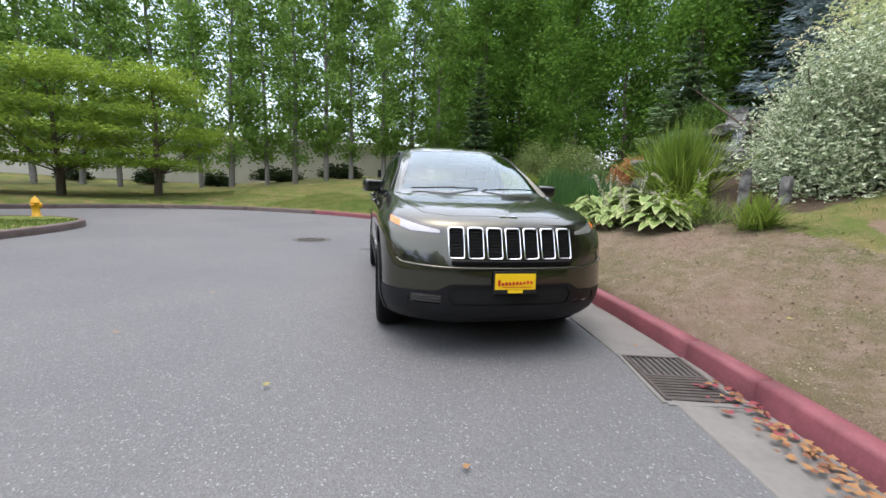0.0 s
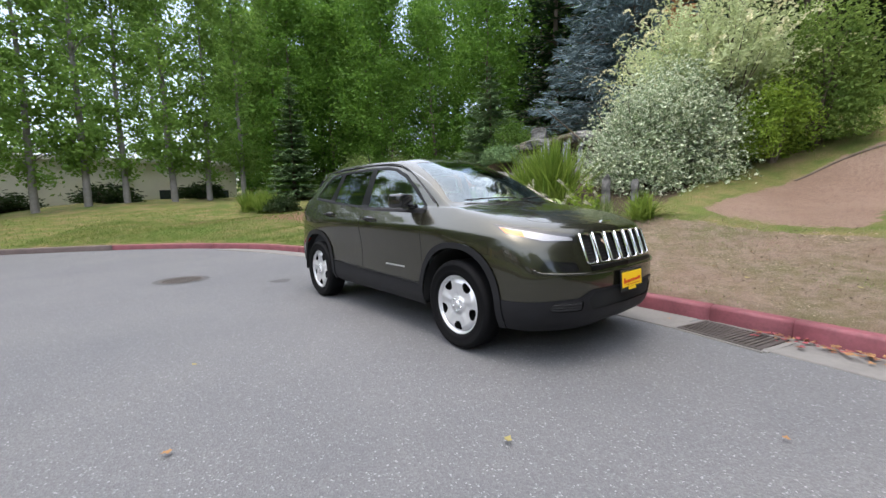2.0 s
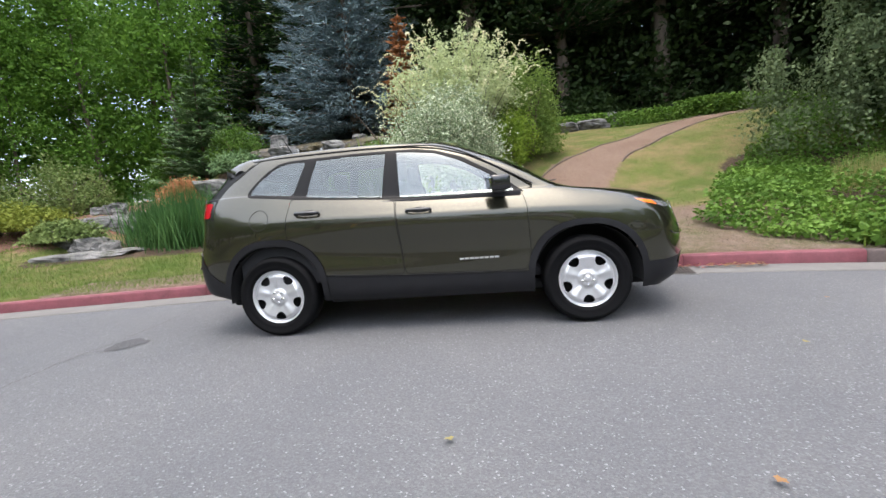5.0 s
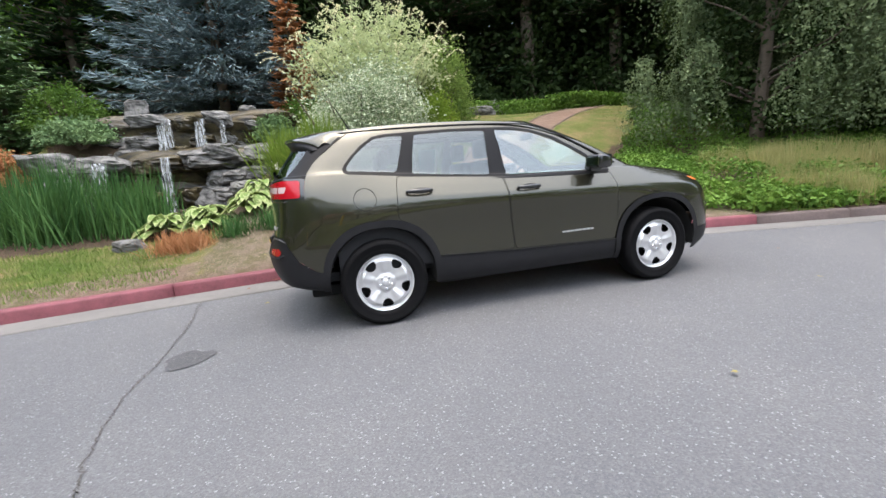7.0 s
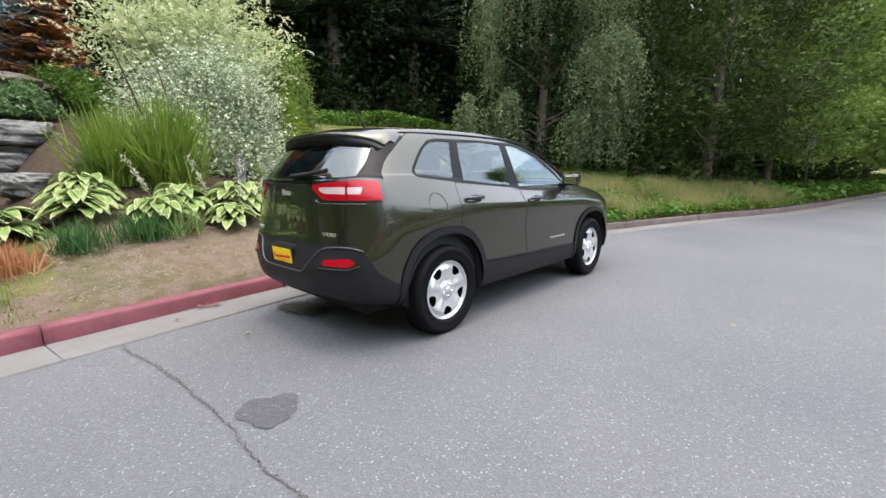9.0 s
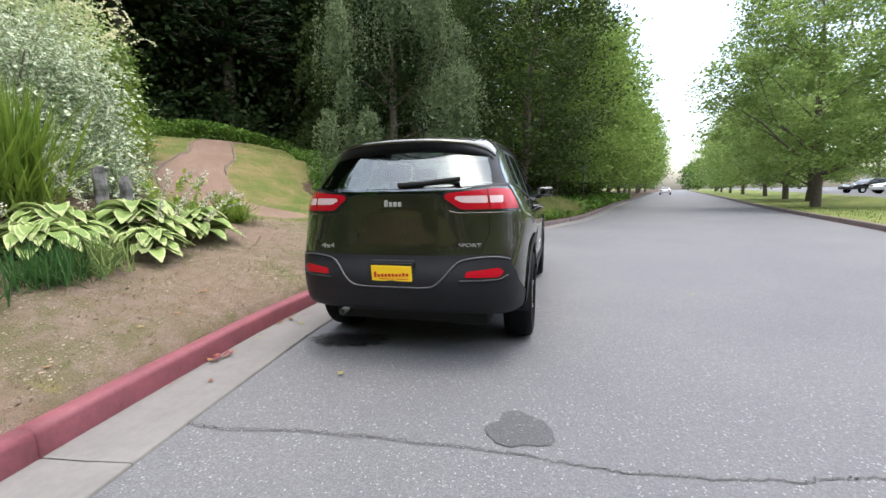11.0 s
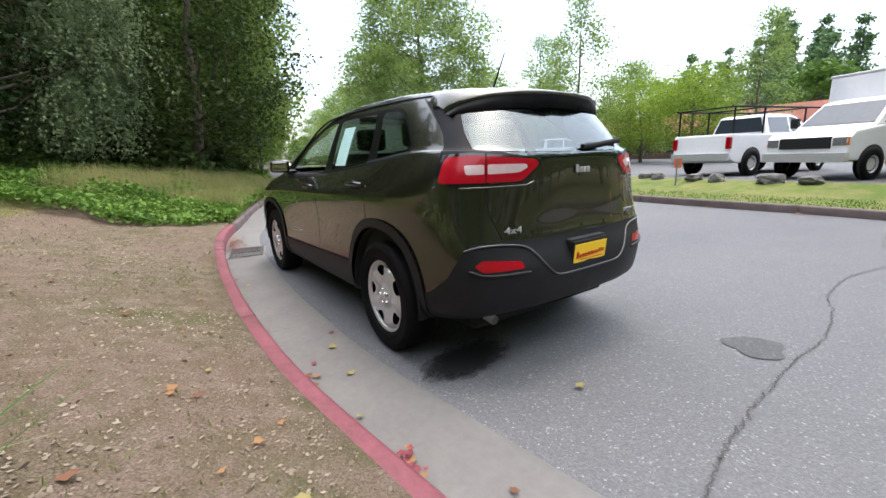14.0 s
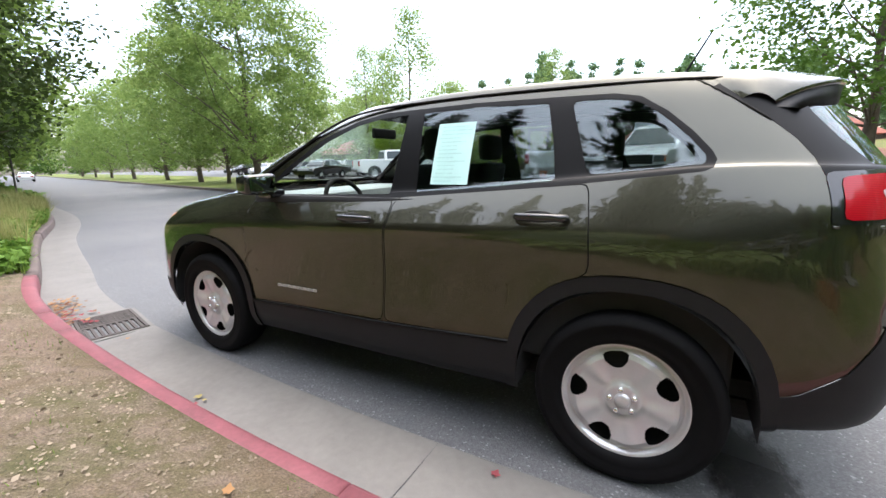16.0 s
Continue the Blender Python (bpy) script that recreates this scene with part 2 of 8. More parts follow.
M = dict(
    asphalt=asphalt_mat("asphalt", 0.115),
    lot_asphalt=asphalt_mat("lot_asphalt", 0.10),
    patch=asphalt_mat("dark_asphalt", 0.068),
    crack=plain("crack_filler", (0.055, 0.052, 0.048), 0.9),
    concrete=plain("concrete", (0.135, 0.129, 0.121), 0.9, var=0.18, scale=2.5, bump=0.25, bscale=140),
    kerb_red=plain("red_kerb_paint", (0.155, 0.043, 0.054), 0.7, var=0.35, scale=5, bump=0.2, bscale=90),
    kerb_dull=plain("old_kerb", (0.10, 0.075, 0.07), 0.85, var=0.35, scale=3, bump=0.25, bscale=90),
    lawn=ground_mat("lawn", [(0.075, 0.125, 0.02), (0.115, 0.15, 0.032), (0.20, 0.175, 0.075)], (0.35, 2.2, 90.0)),
    litter=ground_mat("dry_litter", [(0.24, 0.175, 0.115), (0.17, 0.15, 0.075), (0.30, 0.235, 0.17)], (0.9, 14, 90)),
    path=ground_mat("path_gravel", [(0.25, 0.165, 0.12), (0.30, 0.21, 0.16), (0.21, 0.145, 0.105)], (0.8, 20, 150)),
    soil=ground_mat("soil", [(0.05, 0.035, 0.022), (0.09, 0.06, 0.04), (0.035, 0.03, 0.018)], (0.6, 8, 60)),
    mulch=ground_mat("bark_mulch", [(0.16, 0.08, 0.055), (0.2, 0.11, 0.08), (0.09, 0.05, 0.035)], (1.2, 16, 90)),
    rock=rock_mat("grey_rock", (0.05, 0.05, 0.047), (0.22, 0.215, 0.205), (0.05, 0.06, 0.025), 0.85),
    rock_wet=rock_mat("wet_rock", (0.012, 0.011, 0.008), (0.075, 0.06, 0.03), (0.09, 0.075, 0.015), 0.35),
    bark=plain("bark", (0.11, 0.085, 0.065), 0.95, var=0.4, scale=5, bump=0.8, bscale=30),
    bark_pale=plain("pale_bark", (0.19, 0.175, 0.155), 0.9, var=0.35, scale=5, bump=0.5, bscale=30),
    paint=paint_mat("olive_car_paint", (0.048, 0.0465, 0.031)),
    black_plastic=plain("black_plastic", (0.012, 0.012, 0.0135), 0.48, var=0.2, bump=0.1, bscale=600, spec=0.22),
    gloss_black=plain("gloss_black", (0.01, 0.01, 0.011), 0.12, coat=0.6, var=0.1),
    frame_black=plain("black_trim", (0.004, 0.004, 0.0045), 0.4, var=0.1, spec=0.16),
    badge=plain("badge_silver", (0.5, 0.5, 0.5), 0.3, 0.6, var=0.03),
    rubber=plain("tyre_rubber", (0.005, 0.005, 0.0055), 0.7, var=0.25, scale=14, spec=0.1),
    silver=plain("silver_wheel", (0.6, 0.6, 0.61), 0.3, 0.55, var=0.05),
    chrome=plain("chrome", (0.85, 0.85, 0.86), 0.08, 1.0, var=0.02),
    mirror=plain("mirror_silver", (0.3, 0.32, 0.33), 0.02, 1.0, var=0.01),
    satin=plain("satin_moulding", (0.05, 0.05, 0.053), 0.35, var=0.1),
    gap=plain("panel_gap", (0.006, 0.006, 0.006), 0.9),
    glass=glass_mat("clear_glass", (0.78, 0.86, 0.83), 0.085),
    windshield=glass_mat("windshield_glass", (0.72, 0.8, 0.76), 0.085),
    glass_dark=glass_mat("privacy_glass", (0.42, 0.48, 0.48), 0.062),
    lamp_clear=lens_mat("lamp_reflector", (0.36, 0.365, 0.38), (0.16, 0.16, 0.17), 0.5),
    lamp_amber=plain("amber_lens", (0.7, 0.16, 0.012), 0.3, 0.0, 0.3, var=0.1, scale=40),
    lamp_red=lens_mat("red_lens", (0.36, 0.004, 0.014), (0.26, 0.002, 0.008)),
    lamp_white=plain("white_lens", (0.5, 0.38, 0.38), 0.15, 0.0, 1.0, var=0.1, scale=40),
    yellow=plain("yellow_plate", (0.85, 0.55, 0.01), 0.45, var=0.04),
    red_ink=plain("red_ink", (0.5, 0.03, 0.01), 0.5),
    cloth=plain("dark_cloth", (0.018, 0.018, 0.02), 0.9, var=0.2, bump=0.3),
    trim_grey=plain("dash_grey", (0.28, 0.31, 0.31), 0.7, var=0.15),
    paper=plain("pale_paper", (0.50, 0.76, 0.74), 0.8, var=0.05),
    ink=plain("grey_print", (0.41, 0.66, 0.64), 0.8),
    white_paint=plain("white_paint", (0.75, 0.75, 0.76), 0.35, coat=0.5, var=0.05),
    wall_white=plain("pale_wall", (0.62, 0.6, 0.57), 0.85, var=0.08, scale=1.0),
    window_dark=plain("dark_window", (0.04, 0.05, 0.06), 0.1),
    roof_red=plain("red_roof", (0.33, 0.12, 0.08), 0.8, var=0.2, scale=2),
    hydrant=plain("yellow_hydrant", (0.7, 0.38, 0.02), 0.5, var=0.1),
    iron=plain("cast_iron", (0.07, 0.06, 0.055), 0.7, 0.5, var=0.3, scale=10, bump=0.3, bscale=100),
    water=plain("falling_water", (0.24, 0.26, 0.26), 0.25, var=0.3, scale=6, bump=0.6, bscale=30),
)
L = dict(
    poplar=leaf_mat("poplar_leaves", (0.09, 0.17, 0.03), (0.26, 0.4, 0.09), 0.4, 0.55),
    maple=leaf_mat("maple_leaves", (0.115, 0.19, 0.045), (0.29, 0.375, 0.115), 0.45, 0.45),
    bright=leaf_mat("bright_leaves", (0.10, 0.18, 0.02), (0.30, 0.40, 0.06), 0.5, 0.45),
    grove=leaf_mat("grove_leaves", (0.04, 0.10, 0.012), (0.16, 0.30, 0.045), 0.45, 0.45),
    lush=leaf_mat("green_leaves", (0.035, 0.085, 0.012), (0.13, 0.22, 0.04)),
    # darker copy of the roadside leaves, with the shade put into the colour
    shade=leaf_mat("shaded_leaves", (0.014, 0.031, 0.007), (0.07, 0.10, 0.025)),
    # dark: hedge green, also the painted shade of understorey and birch cores
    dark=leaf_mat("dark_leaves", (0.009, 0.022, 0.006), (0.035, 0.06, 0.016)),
    # wood: forest shade put into the leaf colour
    wood=leaf_mat("wood_shade_leaves", (0.01, 0.022, 0.006), (0.04, 0.065, 0.017)),
    birch=leaf_mat("birch_leaves", (0.035, 0.062, 0.024), (0.23, 0.29, 0.145)),
    blue=leaf_mat("blue_needles", (0.035, 0.06, 0.065), (0.22, 0.30, 0.32), 0.6, 0.1),
    fir=leaf_mat("fir_needles", (0.014, 0.032, 0.014), (0.045, 0.085, 0.032), 0.6, 0.1),
    fir_light=leaf_mat("light_fir_needles", (0.05, 0.11, 0.045), (0.19, 0.28, 0.12), 0.6, 0.15),
    variegated=leaf_mat("variegated_leaves", (0.09, 0.15, 0.06), (0.27, 0.35, 0.19), 0.5, 0.3, (0.66, 0.69, 0.53)),
    willow=leaf_mat("pale_willow_leaves", (0.30, 0.37, 0.16), (0.58, 0.62, 0.37), 0.5, 0.35),
    hosta=leaf_mat("hosta_leaves", (0.10, 0.18, 0.04), (0.26, 0.34, 0.11), 0.4, 0.25),
    hosta_edge=leaf_mat("hosta_cream", (0.25, 0.31, 0.12), (0.42, 0.46, 0.22), 0.4, 0.25),
    blade=leaf_mat("grass_blades", (0.07, 0.14, 0.015), (0.24, 0.31, 0.06), 0.5, 0.3),
    reed=leaf_mat("reed_blades", (0.02, 0.07, 0.02), (0.09, 0.18, 0.05), 0.5, 0.3),
    lawnblade=leaf_mat("lawn_blades", (0.08, 0.145, 0.025), (0.18, 0.22, 0.06), 0.6, 0.3),
    ivy=leaf_mat("ivy_leaves", (0.03, 0.085, 0.012), (0.16, 0.27, 0.045), 0.4, 0.25),
    meadow=leaf_mat("meadow_grass", (0.13, 0.17, 0.045), (0.42, 0.37, 0.17), 0.7, 0.35),
    plume=leaf_mat("willow_plumes", (0.55, 0.54, 0.32), (0.78, 0.74, 0.5), 0.6, 0.35),
    flower=leaf_mat("pale_flowers", (0.36, 0.36, 0.26), (0.62, 0.58, 0.5), 0.7, 0.3),
    rust=leaf_mat("rust_fern", (0.28, 0.12, 0.05), (0.45, 0.24, 0.12), 0.7, 0.3),
    silver_leaf=leaf_mat("silvery_leaves", (0.075, 0.12, 0.032), (0.23, 0.29, 0.10), 0.6, 0.25),
    gold=leaf_mat("golden_leaves", (0.075, 0.11, 0.014), (0.23, 0.26, 0.045), 0.6, 0.25),
    road=leaf_mat("roadside_leaves", (0.06, 0.12, 0.02), (0.25, 0.34, 0.085), 0.5, 0.45),
    fallen=leaf_mat("fallen_leaves", (0.35, 0.05, 0.05), (0.55, 0.3, 0.12), 0.7, 0.1),
)


# ---- builders ----
def obj(name, mesh, mats, parent=None, label="", smooth=True):
    for m in mats if isinstance(mats, (list, tuple)) else [mats]:
        mesh.materials.append(m)
    if smooth and len(mesh.polygons):
        mesh.polygons.foreach_set("use_smooth", np.ones(len(mesh.polygons), bool))
    ob = new(name, mesh)
    ob.parent = parent
    if label:
        ob["label"] = label
    return ob


def part(name, bm, material, parent=None, label="", smooth=False):
    me = bpy.data.meshes.new(name)
    bm.to_mesh(me)
    bm.free()
    return obj(name, me, material, parent, label, smooth)


def from_arrays(name, verts, faces, material, parent=None, label="", smooth=False):
    """verts: n x 3, faces: k x 3 or k x 4."""
    me = bpy.data.meshes.new(name)
    verts, faces = np.asarray(verts, np.float32), np.asarray(faces, np.int32)
    k, w = faces.shape
    me.vertices.add(len(verts))
    me.vertices.foreach_set("co", verts.ravel())
    me.loops.add(k * w)
    me.loops.foreach_set("vertex_index", faces.ravel())
    me.polygons.add(k)
    me.polygons.foreach_set("loop_start", np.arange(0, k * w, w, dtype=np.int32))
    me.update(calc_edges=True)
    me.validate()
    return obj(name, me, material, parent, label, smooth)


def thing(name, label, category, at=(0, 0, 0), rz=0.0, group="", kind=""):
    e = new(name)
    e.matrix_world = pose(*at, 0, 0, rz)
    return tagged(e, label, category, group, kind)


def grid_faces(rows, cols, wrap=False):
    i, j = np.meshgrid(np.arange(rows - 1), np.arange(cols if wrap else cols - 1), indexing="ij")
    a, b = i * cols + j, i * cols + (j + 1) % cols
    return np.stack([a, b, b + cols, a + cols], -1).reshape(-1, 4)


def spline(points, per=8):
    """Catmull-Rom through the points, per steps a span."""
    p = np.asarray(points, float)
    q = np.vstack([2 * p[0] - p[1], p, 2 * p[-1] - p[-2]])
    out = []
    for k in range(1, len(q) - 2):
        t = np.linspace(0, 1, per, endpoint=False)[:, None]
        a, b, c, d = q[k - 1], q[k], q[k + 1], q[k + 2]
        out.append(0.5 * (2 * b + (c - a) * t + (2 * a - 5 * b + 4 * c - d) * t**2 + (3 * b - a - 3 * c + d) * t**3))
    return np.vstack(out + [p[-1:]])


def box(bm, lo, hi, bevel=0.0):
    m = Matrix.LocRotScale([(a + b) / 2 for a, b in zip(lo, hi)], None, [b - a for a, b in zip(lo, hi)])
    made = bmesh.ops.create_cube(bm, size=1, matrix=m)["verts"]
    if bevel:
        edges = list({e for v in made for e in v.link_edges})
        bmesh.ops.bevel(bm, geom=edges, offset=bevel, segments=2, affect="EDGES", profile=0.6)
    return made


def tube(points, radii, sides=8, caps=True):
    """A round tube along points: arrays of verts and faces."""
    p, r = np.asarray(points, float), np.asarray(radii, float)
    d = np.gradient(p, axis=0)
    d /= np.linalg.norm(d, axis=1, keepdims=True) + 1e-9
    ref = np.where(np.abs(d[:, 2:]) > 0.9, [[1.0, 0, 0]], [[0, 0, 1.0]])
    u = np.cross(d, ref)
    u /= np.linalg.norm(u, axis=1, keepdims=True) + 1e-9
    v = np.cross(d, u)
    a = np.linspace(0, 2 * math.pi, sides, endpoint=False)
    ring = p[:, None] + r[:, None, None] * (np.cos(a)[None, :, None] * u[:, None] + np.sin(a)[None, :, None] * v[:, None])
    return ring.reshape(-1, 3), grid_faces(len(p), sides, True)


def join_arrays(pieces):
    verts, faces, n = [], [], 0
    for v, f in pieces:
        verts.append(v)
        faces.append(f + n)
        n += len(v)
    return np.vstack(verts), np.vstack(faces)


# ---- the plan: kerb lines, seen from above ----
KERB = spline([(260, -62), (120, -27), (60, -12.8), (30, -5.6), (15, -2.5), (8.7, -0.36), (5.6, 0.58), (4.3, 0.99), (3.4, 1.19), (2.4, 1.33), (1, 1.46), (-0.3, 1.52), (-1.5, 1.51), (-2.5, 1.41), (-3.6, 1.27), (-5.0, 1.06), (-6.5, 0.82), (-8.2, 0.35), (-9.8, -0.6), (-11.3, -2.05), (-12.5, -4.0), (-13.3, -6.2), (-13.2, -8.6), (-12.2, -11), (-10, -14.5), (-6, -20), (4, -34), (60, -110)], 10)
SOUTH = spline([(260, -72), (120, -37), (60, -22), (30, -14.3), (20, -11.8), (9.8, -9.6), (5, -8.4), (1.2, -7.9), (-1.7, -7.7), (-3.5, -7.45), (-5.2, -7.3), (-6.4, -7.55), (-7.1, -8.3), (-7.2, -9.4), (-6.4, -11.2), (-4, -14.5), (0.5, -21), (10, -36), (66, -112)], 10)


def normals_of(line, side):
    d = np.gradient(line, axis=0)
    d /= np.linalg.norm(d, axis=1, keepdims=True)
    return np.stack([-d[:, 1], d[:, 0]], -1) * side


KN = normals_of(KERB, -1)      # away from the road, into the garden
SN = normals_of(SOUTH, 1)      # away from the road, onto the verge


def smooth01(a, b, v):
    t = np.clip((np.asarray(v, float) - a) / (b - a), 0, 1)
    return t * t * (3 - 2 * t)


def garden_height(x, y, d):
    """Height of the bank at a place d metres behind the kerb."""
    x, y, d = (np.asarray(v, float) for v in (x, y, d))
    s = 0.28 - 0.17 * smooth01(-9, -15, x) - 0.08 * smooth01(-1, -13, y) * smooth01(-9, -12, x)
    s = s * (1 - 0.62 * smooth01(9, 22, x))
    top = 12.5
    z = 0.15 + s * np.minimum(d, top) + 0.05 * np.maximum(d - top, 0)
    z = z - 0.13 * np.exp(-((d - 0.0) / 0.7) ** 2) * 0 + 0.03 * np.minimum(d, 1.0)
    shelf = np.interp(d, [0, 1, 2.4, 3.5, 4.9, 5.6, 6.4, 7.4, 9, 12.5, 20], [.15, .35, .69, .86, 1.03, 1.38, 1.92, 2.42, 2.8, 3.6, 4.0])
    z = z + (shelf - z) * smooth01(0.6, 2.8, x) * (1 - smooth01(9, 14, x))
    basin = smooth01(-2.6, -4.2, x) * smooth01(-10.5, -8.8, x)
    low = 0.16 + 0.11 * np.minimum(d, 4) + 0.0 * d
    z = z * (1 - basin) + basin * (low + (z - low) * smooth01(7.6, 10.2, d))
    left = smooth01(-9, -10.5, x) * smooth01(-14, -10, x)
    z = z * (1 - left) + left * (0.16 + 0.13 * d)
    return z + 0.05 * np.sin(x * 0.9 + 1.3) * np.sin(y * 0.8) * smooth01(1, 4, d)


def behind(x, y):
    """Distance behind the garden kerb."""
    i = int(np.argmin(((KERB - (x, y)) ** 2).sum(1)))
    lo = max(0, i - 1)
    best = 1e9
    for a, b in zip(KERB[lo : i + 1], KERB[lo + 1 : i + 2]):
        t = np.clip(((x, y) - a) @ (b - a) / ((b - a) @ (b - a)), 0, 1)
        best = min(best, np.hypot(*((x, y) - a - t * (b - a))))
    return best if ((x, y) - KERB[i]) @ KN[i] > 0 else -best


def ground_z(x, y):
    return float(garden_height(x, y, max(behind(x, y), 0)))


# ---- road, gutter, kerbs, ground ----
rng = np.random.default_rng(7)
rx = np.concatenate([np.linspace(-60, -16, 12), np.linspace(-15, 15, 61), np.linspace(17, 300, 30)])
ry = np.concatenate([np.linspace(-150, -14, 20), np.linspace(-13, 4, 35), np.linspace(6, 30, 6)])
gx, gy = np.meshgrid(rx, ry, indexing="ij")
road = from_arrays("road", np.stack([gx, gy, gx * 0 + 0.006 * np.sin(gx * 0.7) * np.sin(gy * 0.9) - 0.004], -1).reshape(-1, 3), grid_faces(len(rx), len(ry))[:, ::-1], M["asphalt"], smooth=True)
tagged(road, "grey worn asphalt road with pale stone chips", "road", kind="structure")

OFFS = np.concatenate([[0.05, 0.135], np.arange(0.25, 4.3, 0.2), [4.7, 5.2, 5.7, 6.2, 6.6, 7.0, 7.4, 7.8, 8.2, 8.6, 9.0, 9.4, 9.8, 10.3, 11, 12, 13, 14.5, 17, 21, 28, 40, 70, 140, 320]])
gp = KERB[:, None] + OFFS[None, :, None] * KN[:, None]
gd = np.broadcast_to(OFFS, gp.shape[:2])
gz = garden_height(gp[..., 0], gp[..., 1], gd)
gz[:, 0] = -0.05
GX, GY = gp[..., 0], gp[..., 1]


def blob(x0, x1, d0, d1, soft=0.5):
    return smooth01(x0 - soft, x0 + soft, GX) * smooth01(x1 + soft, x1 - soft, GX) * smooth01(d0 - soft, d0 + soft, gd) * smooth01(d1 + soft, d1 - soft, gd)


def cover_ground_mat():
    """Lawn, dry litter, soil and bark mulch, blended where they meet."""
    m, n, l, b = nodes_of("garden_ground")
    def cols(a, c, e, scales):
        p, q = noise_of(n, l, scales[0], 5, 0.65), noise_of(n, l, scales[1], 5, 0.65)
        col = ramp_of(n, l, p, [(0.36, a), (0.64, c)])
        return mix_of(n, l, ramp_of(n, l, q, [(0.42, (0, 0, 0)), (0.66, (0.85, 0.85, 0.85))]), col, e)
    lawn = cols((0.065, 0.10, 0.017), (0.10, 0.115, 0.03), (0.19, 0.14, 0.07), (0.45, 1.3))
    litter = cols((0.165, 0.115, 0.085), (0.085, 0.088, 0.036), (0.195, 0.145, 0.115), (0.65, 7))
    gravel = cols((0.17, 0.115, 0.085), (0.21, 0.15, 0.115), (0.15, 0.10, 0.075), (0.8, 20))
    soil = cols((0.05, 0.035, 0.022), (0.09, 0.06, 0.04), (0.035, 0.03, 0.018), (0.6, 8))
    mulch = cols((0.16, 0.08, 0.055), (0.2, 0.11, 0.08), (0.09, 0.05, 0.035), (1.2, 16))
    col, edge = lawn, noise_of(n, l, 3.5, 6, 0.7)
    for key, c in (("soil", soil), ("mulch", mulch), ("litter", litter), ("gravel", gravel)):
        at, ad = n.new("ShaderNodeAttribute"), n.new("ShaderNodeMath")
        at.attribute_name = key
        ad.operation = "ADD"
        l.new(at.outputs["Fac"], ad.inputs[0])
        l.new(edge, ad.inputs[1])
        col = mix_of(n, l, ramp_of(n, l, ad.outputs[0], [(0.9, (0, 0, 0)), (1.1, (1, 1, 1))]), col, c)
    fine = noise_of(n, l, 110, 5, 0.7)
    col = mix_of(n, l, 1.0, col, ramp_of(n, l, fine, [(0.3, (0.5, 0.5, 0.5)), (0.7, (1.45, 1.45, 1.45))]), "MULTIPLY")
    l.new(col, b.inputs["Base Color"])
    b.inputs["Roughness"].default_value, b.inputs["Specular IOR Level"].default_value = 0.95, 0.2
    bump_of(n, l, b, fine, 0.8, 0.02)
    return m


ground = from_arrays("ground", np.stack([GX, GY, gz], -1).reshape(-1, 3), grid_faces(len(KERB), len(OFFS)), cover_ground_mat(), smooth=True)
tagged(ground, "grassy bank with dry leaf litter, soil beds and bark mulch rising behind the kerb", "ground", kind="structure")
PATH_L = spline([(1.15, 3.9), (1.35, 4.8), (1.75, 6.3), (2.3, 7.3), (3.0, 7.9), (3.85, 8.4), (5.06, 9.2), (6.6, 10.7), (8.4, 12.1), (13, 14.9)], 8)
PATH_R = spline([(3.4, 4.0), (3.25, 5.1), (3.55, 5.95), (3.83, 6.72), (4.2, 7.15), (4.68, 7.65), (5.65, 8.2), (7.1, 9.5), (9.4, 11.4), (14, 14)], 8)
mid_line, half = (PATH_L + PATH_R) / 2, np.hypot(*(PATH_R - PATH_L).T) / 2
gdist = np.linalg.norm(gp[:, :, None] - mid_line, axis=-1)
pw = smooth01(0.35, -0.35, gdist.min(-1) - half[gdist.argmin(-1)]) * smooth01(4.0, 5.2, GY + 0.15 * GX)
covers = dict(
    gravel=pw,
    litter=np.maximum(blob(-3.4, 5.6, -1, 2.4), blob(-6, -3.4, -1, 0.7, 0.3)),
    soil=np.max([blob(-30, 300, 14.5, 900, 1.5) * smooth01(-17, -14, GX), blob(6.2, 300, -1, 6, 0.6), blob(-9, -1.6, 2.6, 12), blob(-2.4, 0.1, 1.9, 3.6), blob(-1.8, 0.5, 3.0, 8)], 0),
    mulch=blob(-15, -9.4, 3.4, 12, 0.8),
)
for key, w in covers.items():
    a = ground.data.attributes.new(key, "FLOAT", "POINT")
    a.data.foreach_set("value", w.astype(np.float32).ravel())

# verge across the road and the car park behind it
sd = SOUTH + 0.06 * SN
bm = bmesh.new()
ring = [bm.verts.new((x, y, 0.14)) for x, y in sd]
bmesh.ops.triangulate(bm, faces=[bm.faces.new(ring)])
verge = part("verge", bm, M["lawn"], None)
tagged(verge, "mown grass verge with dry patches across the road", "grass", kind="structure")
lot_edge = spline([(300, -92), (120, -48), (60, -31), (30, -21.5), (20, -18.3), (10, -14.0), (4, -11.9), (0, -11.0), (-4, -11.3), (-5, -14), (-3.2, -18), (4, -30), (60, -118)], 6)
bm = bmesh.new()
bmesh.ops.triangulate(bm, faces=[bm.faces.new([bm.verts.new((x, y, 0.365)) for x, y in lot_edge])])
tagged(part("car_park", bm, M["lot_asphalt"]), "grey asphalt car park beyond the verge", "car park", kind="structure")
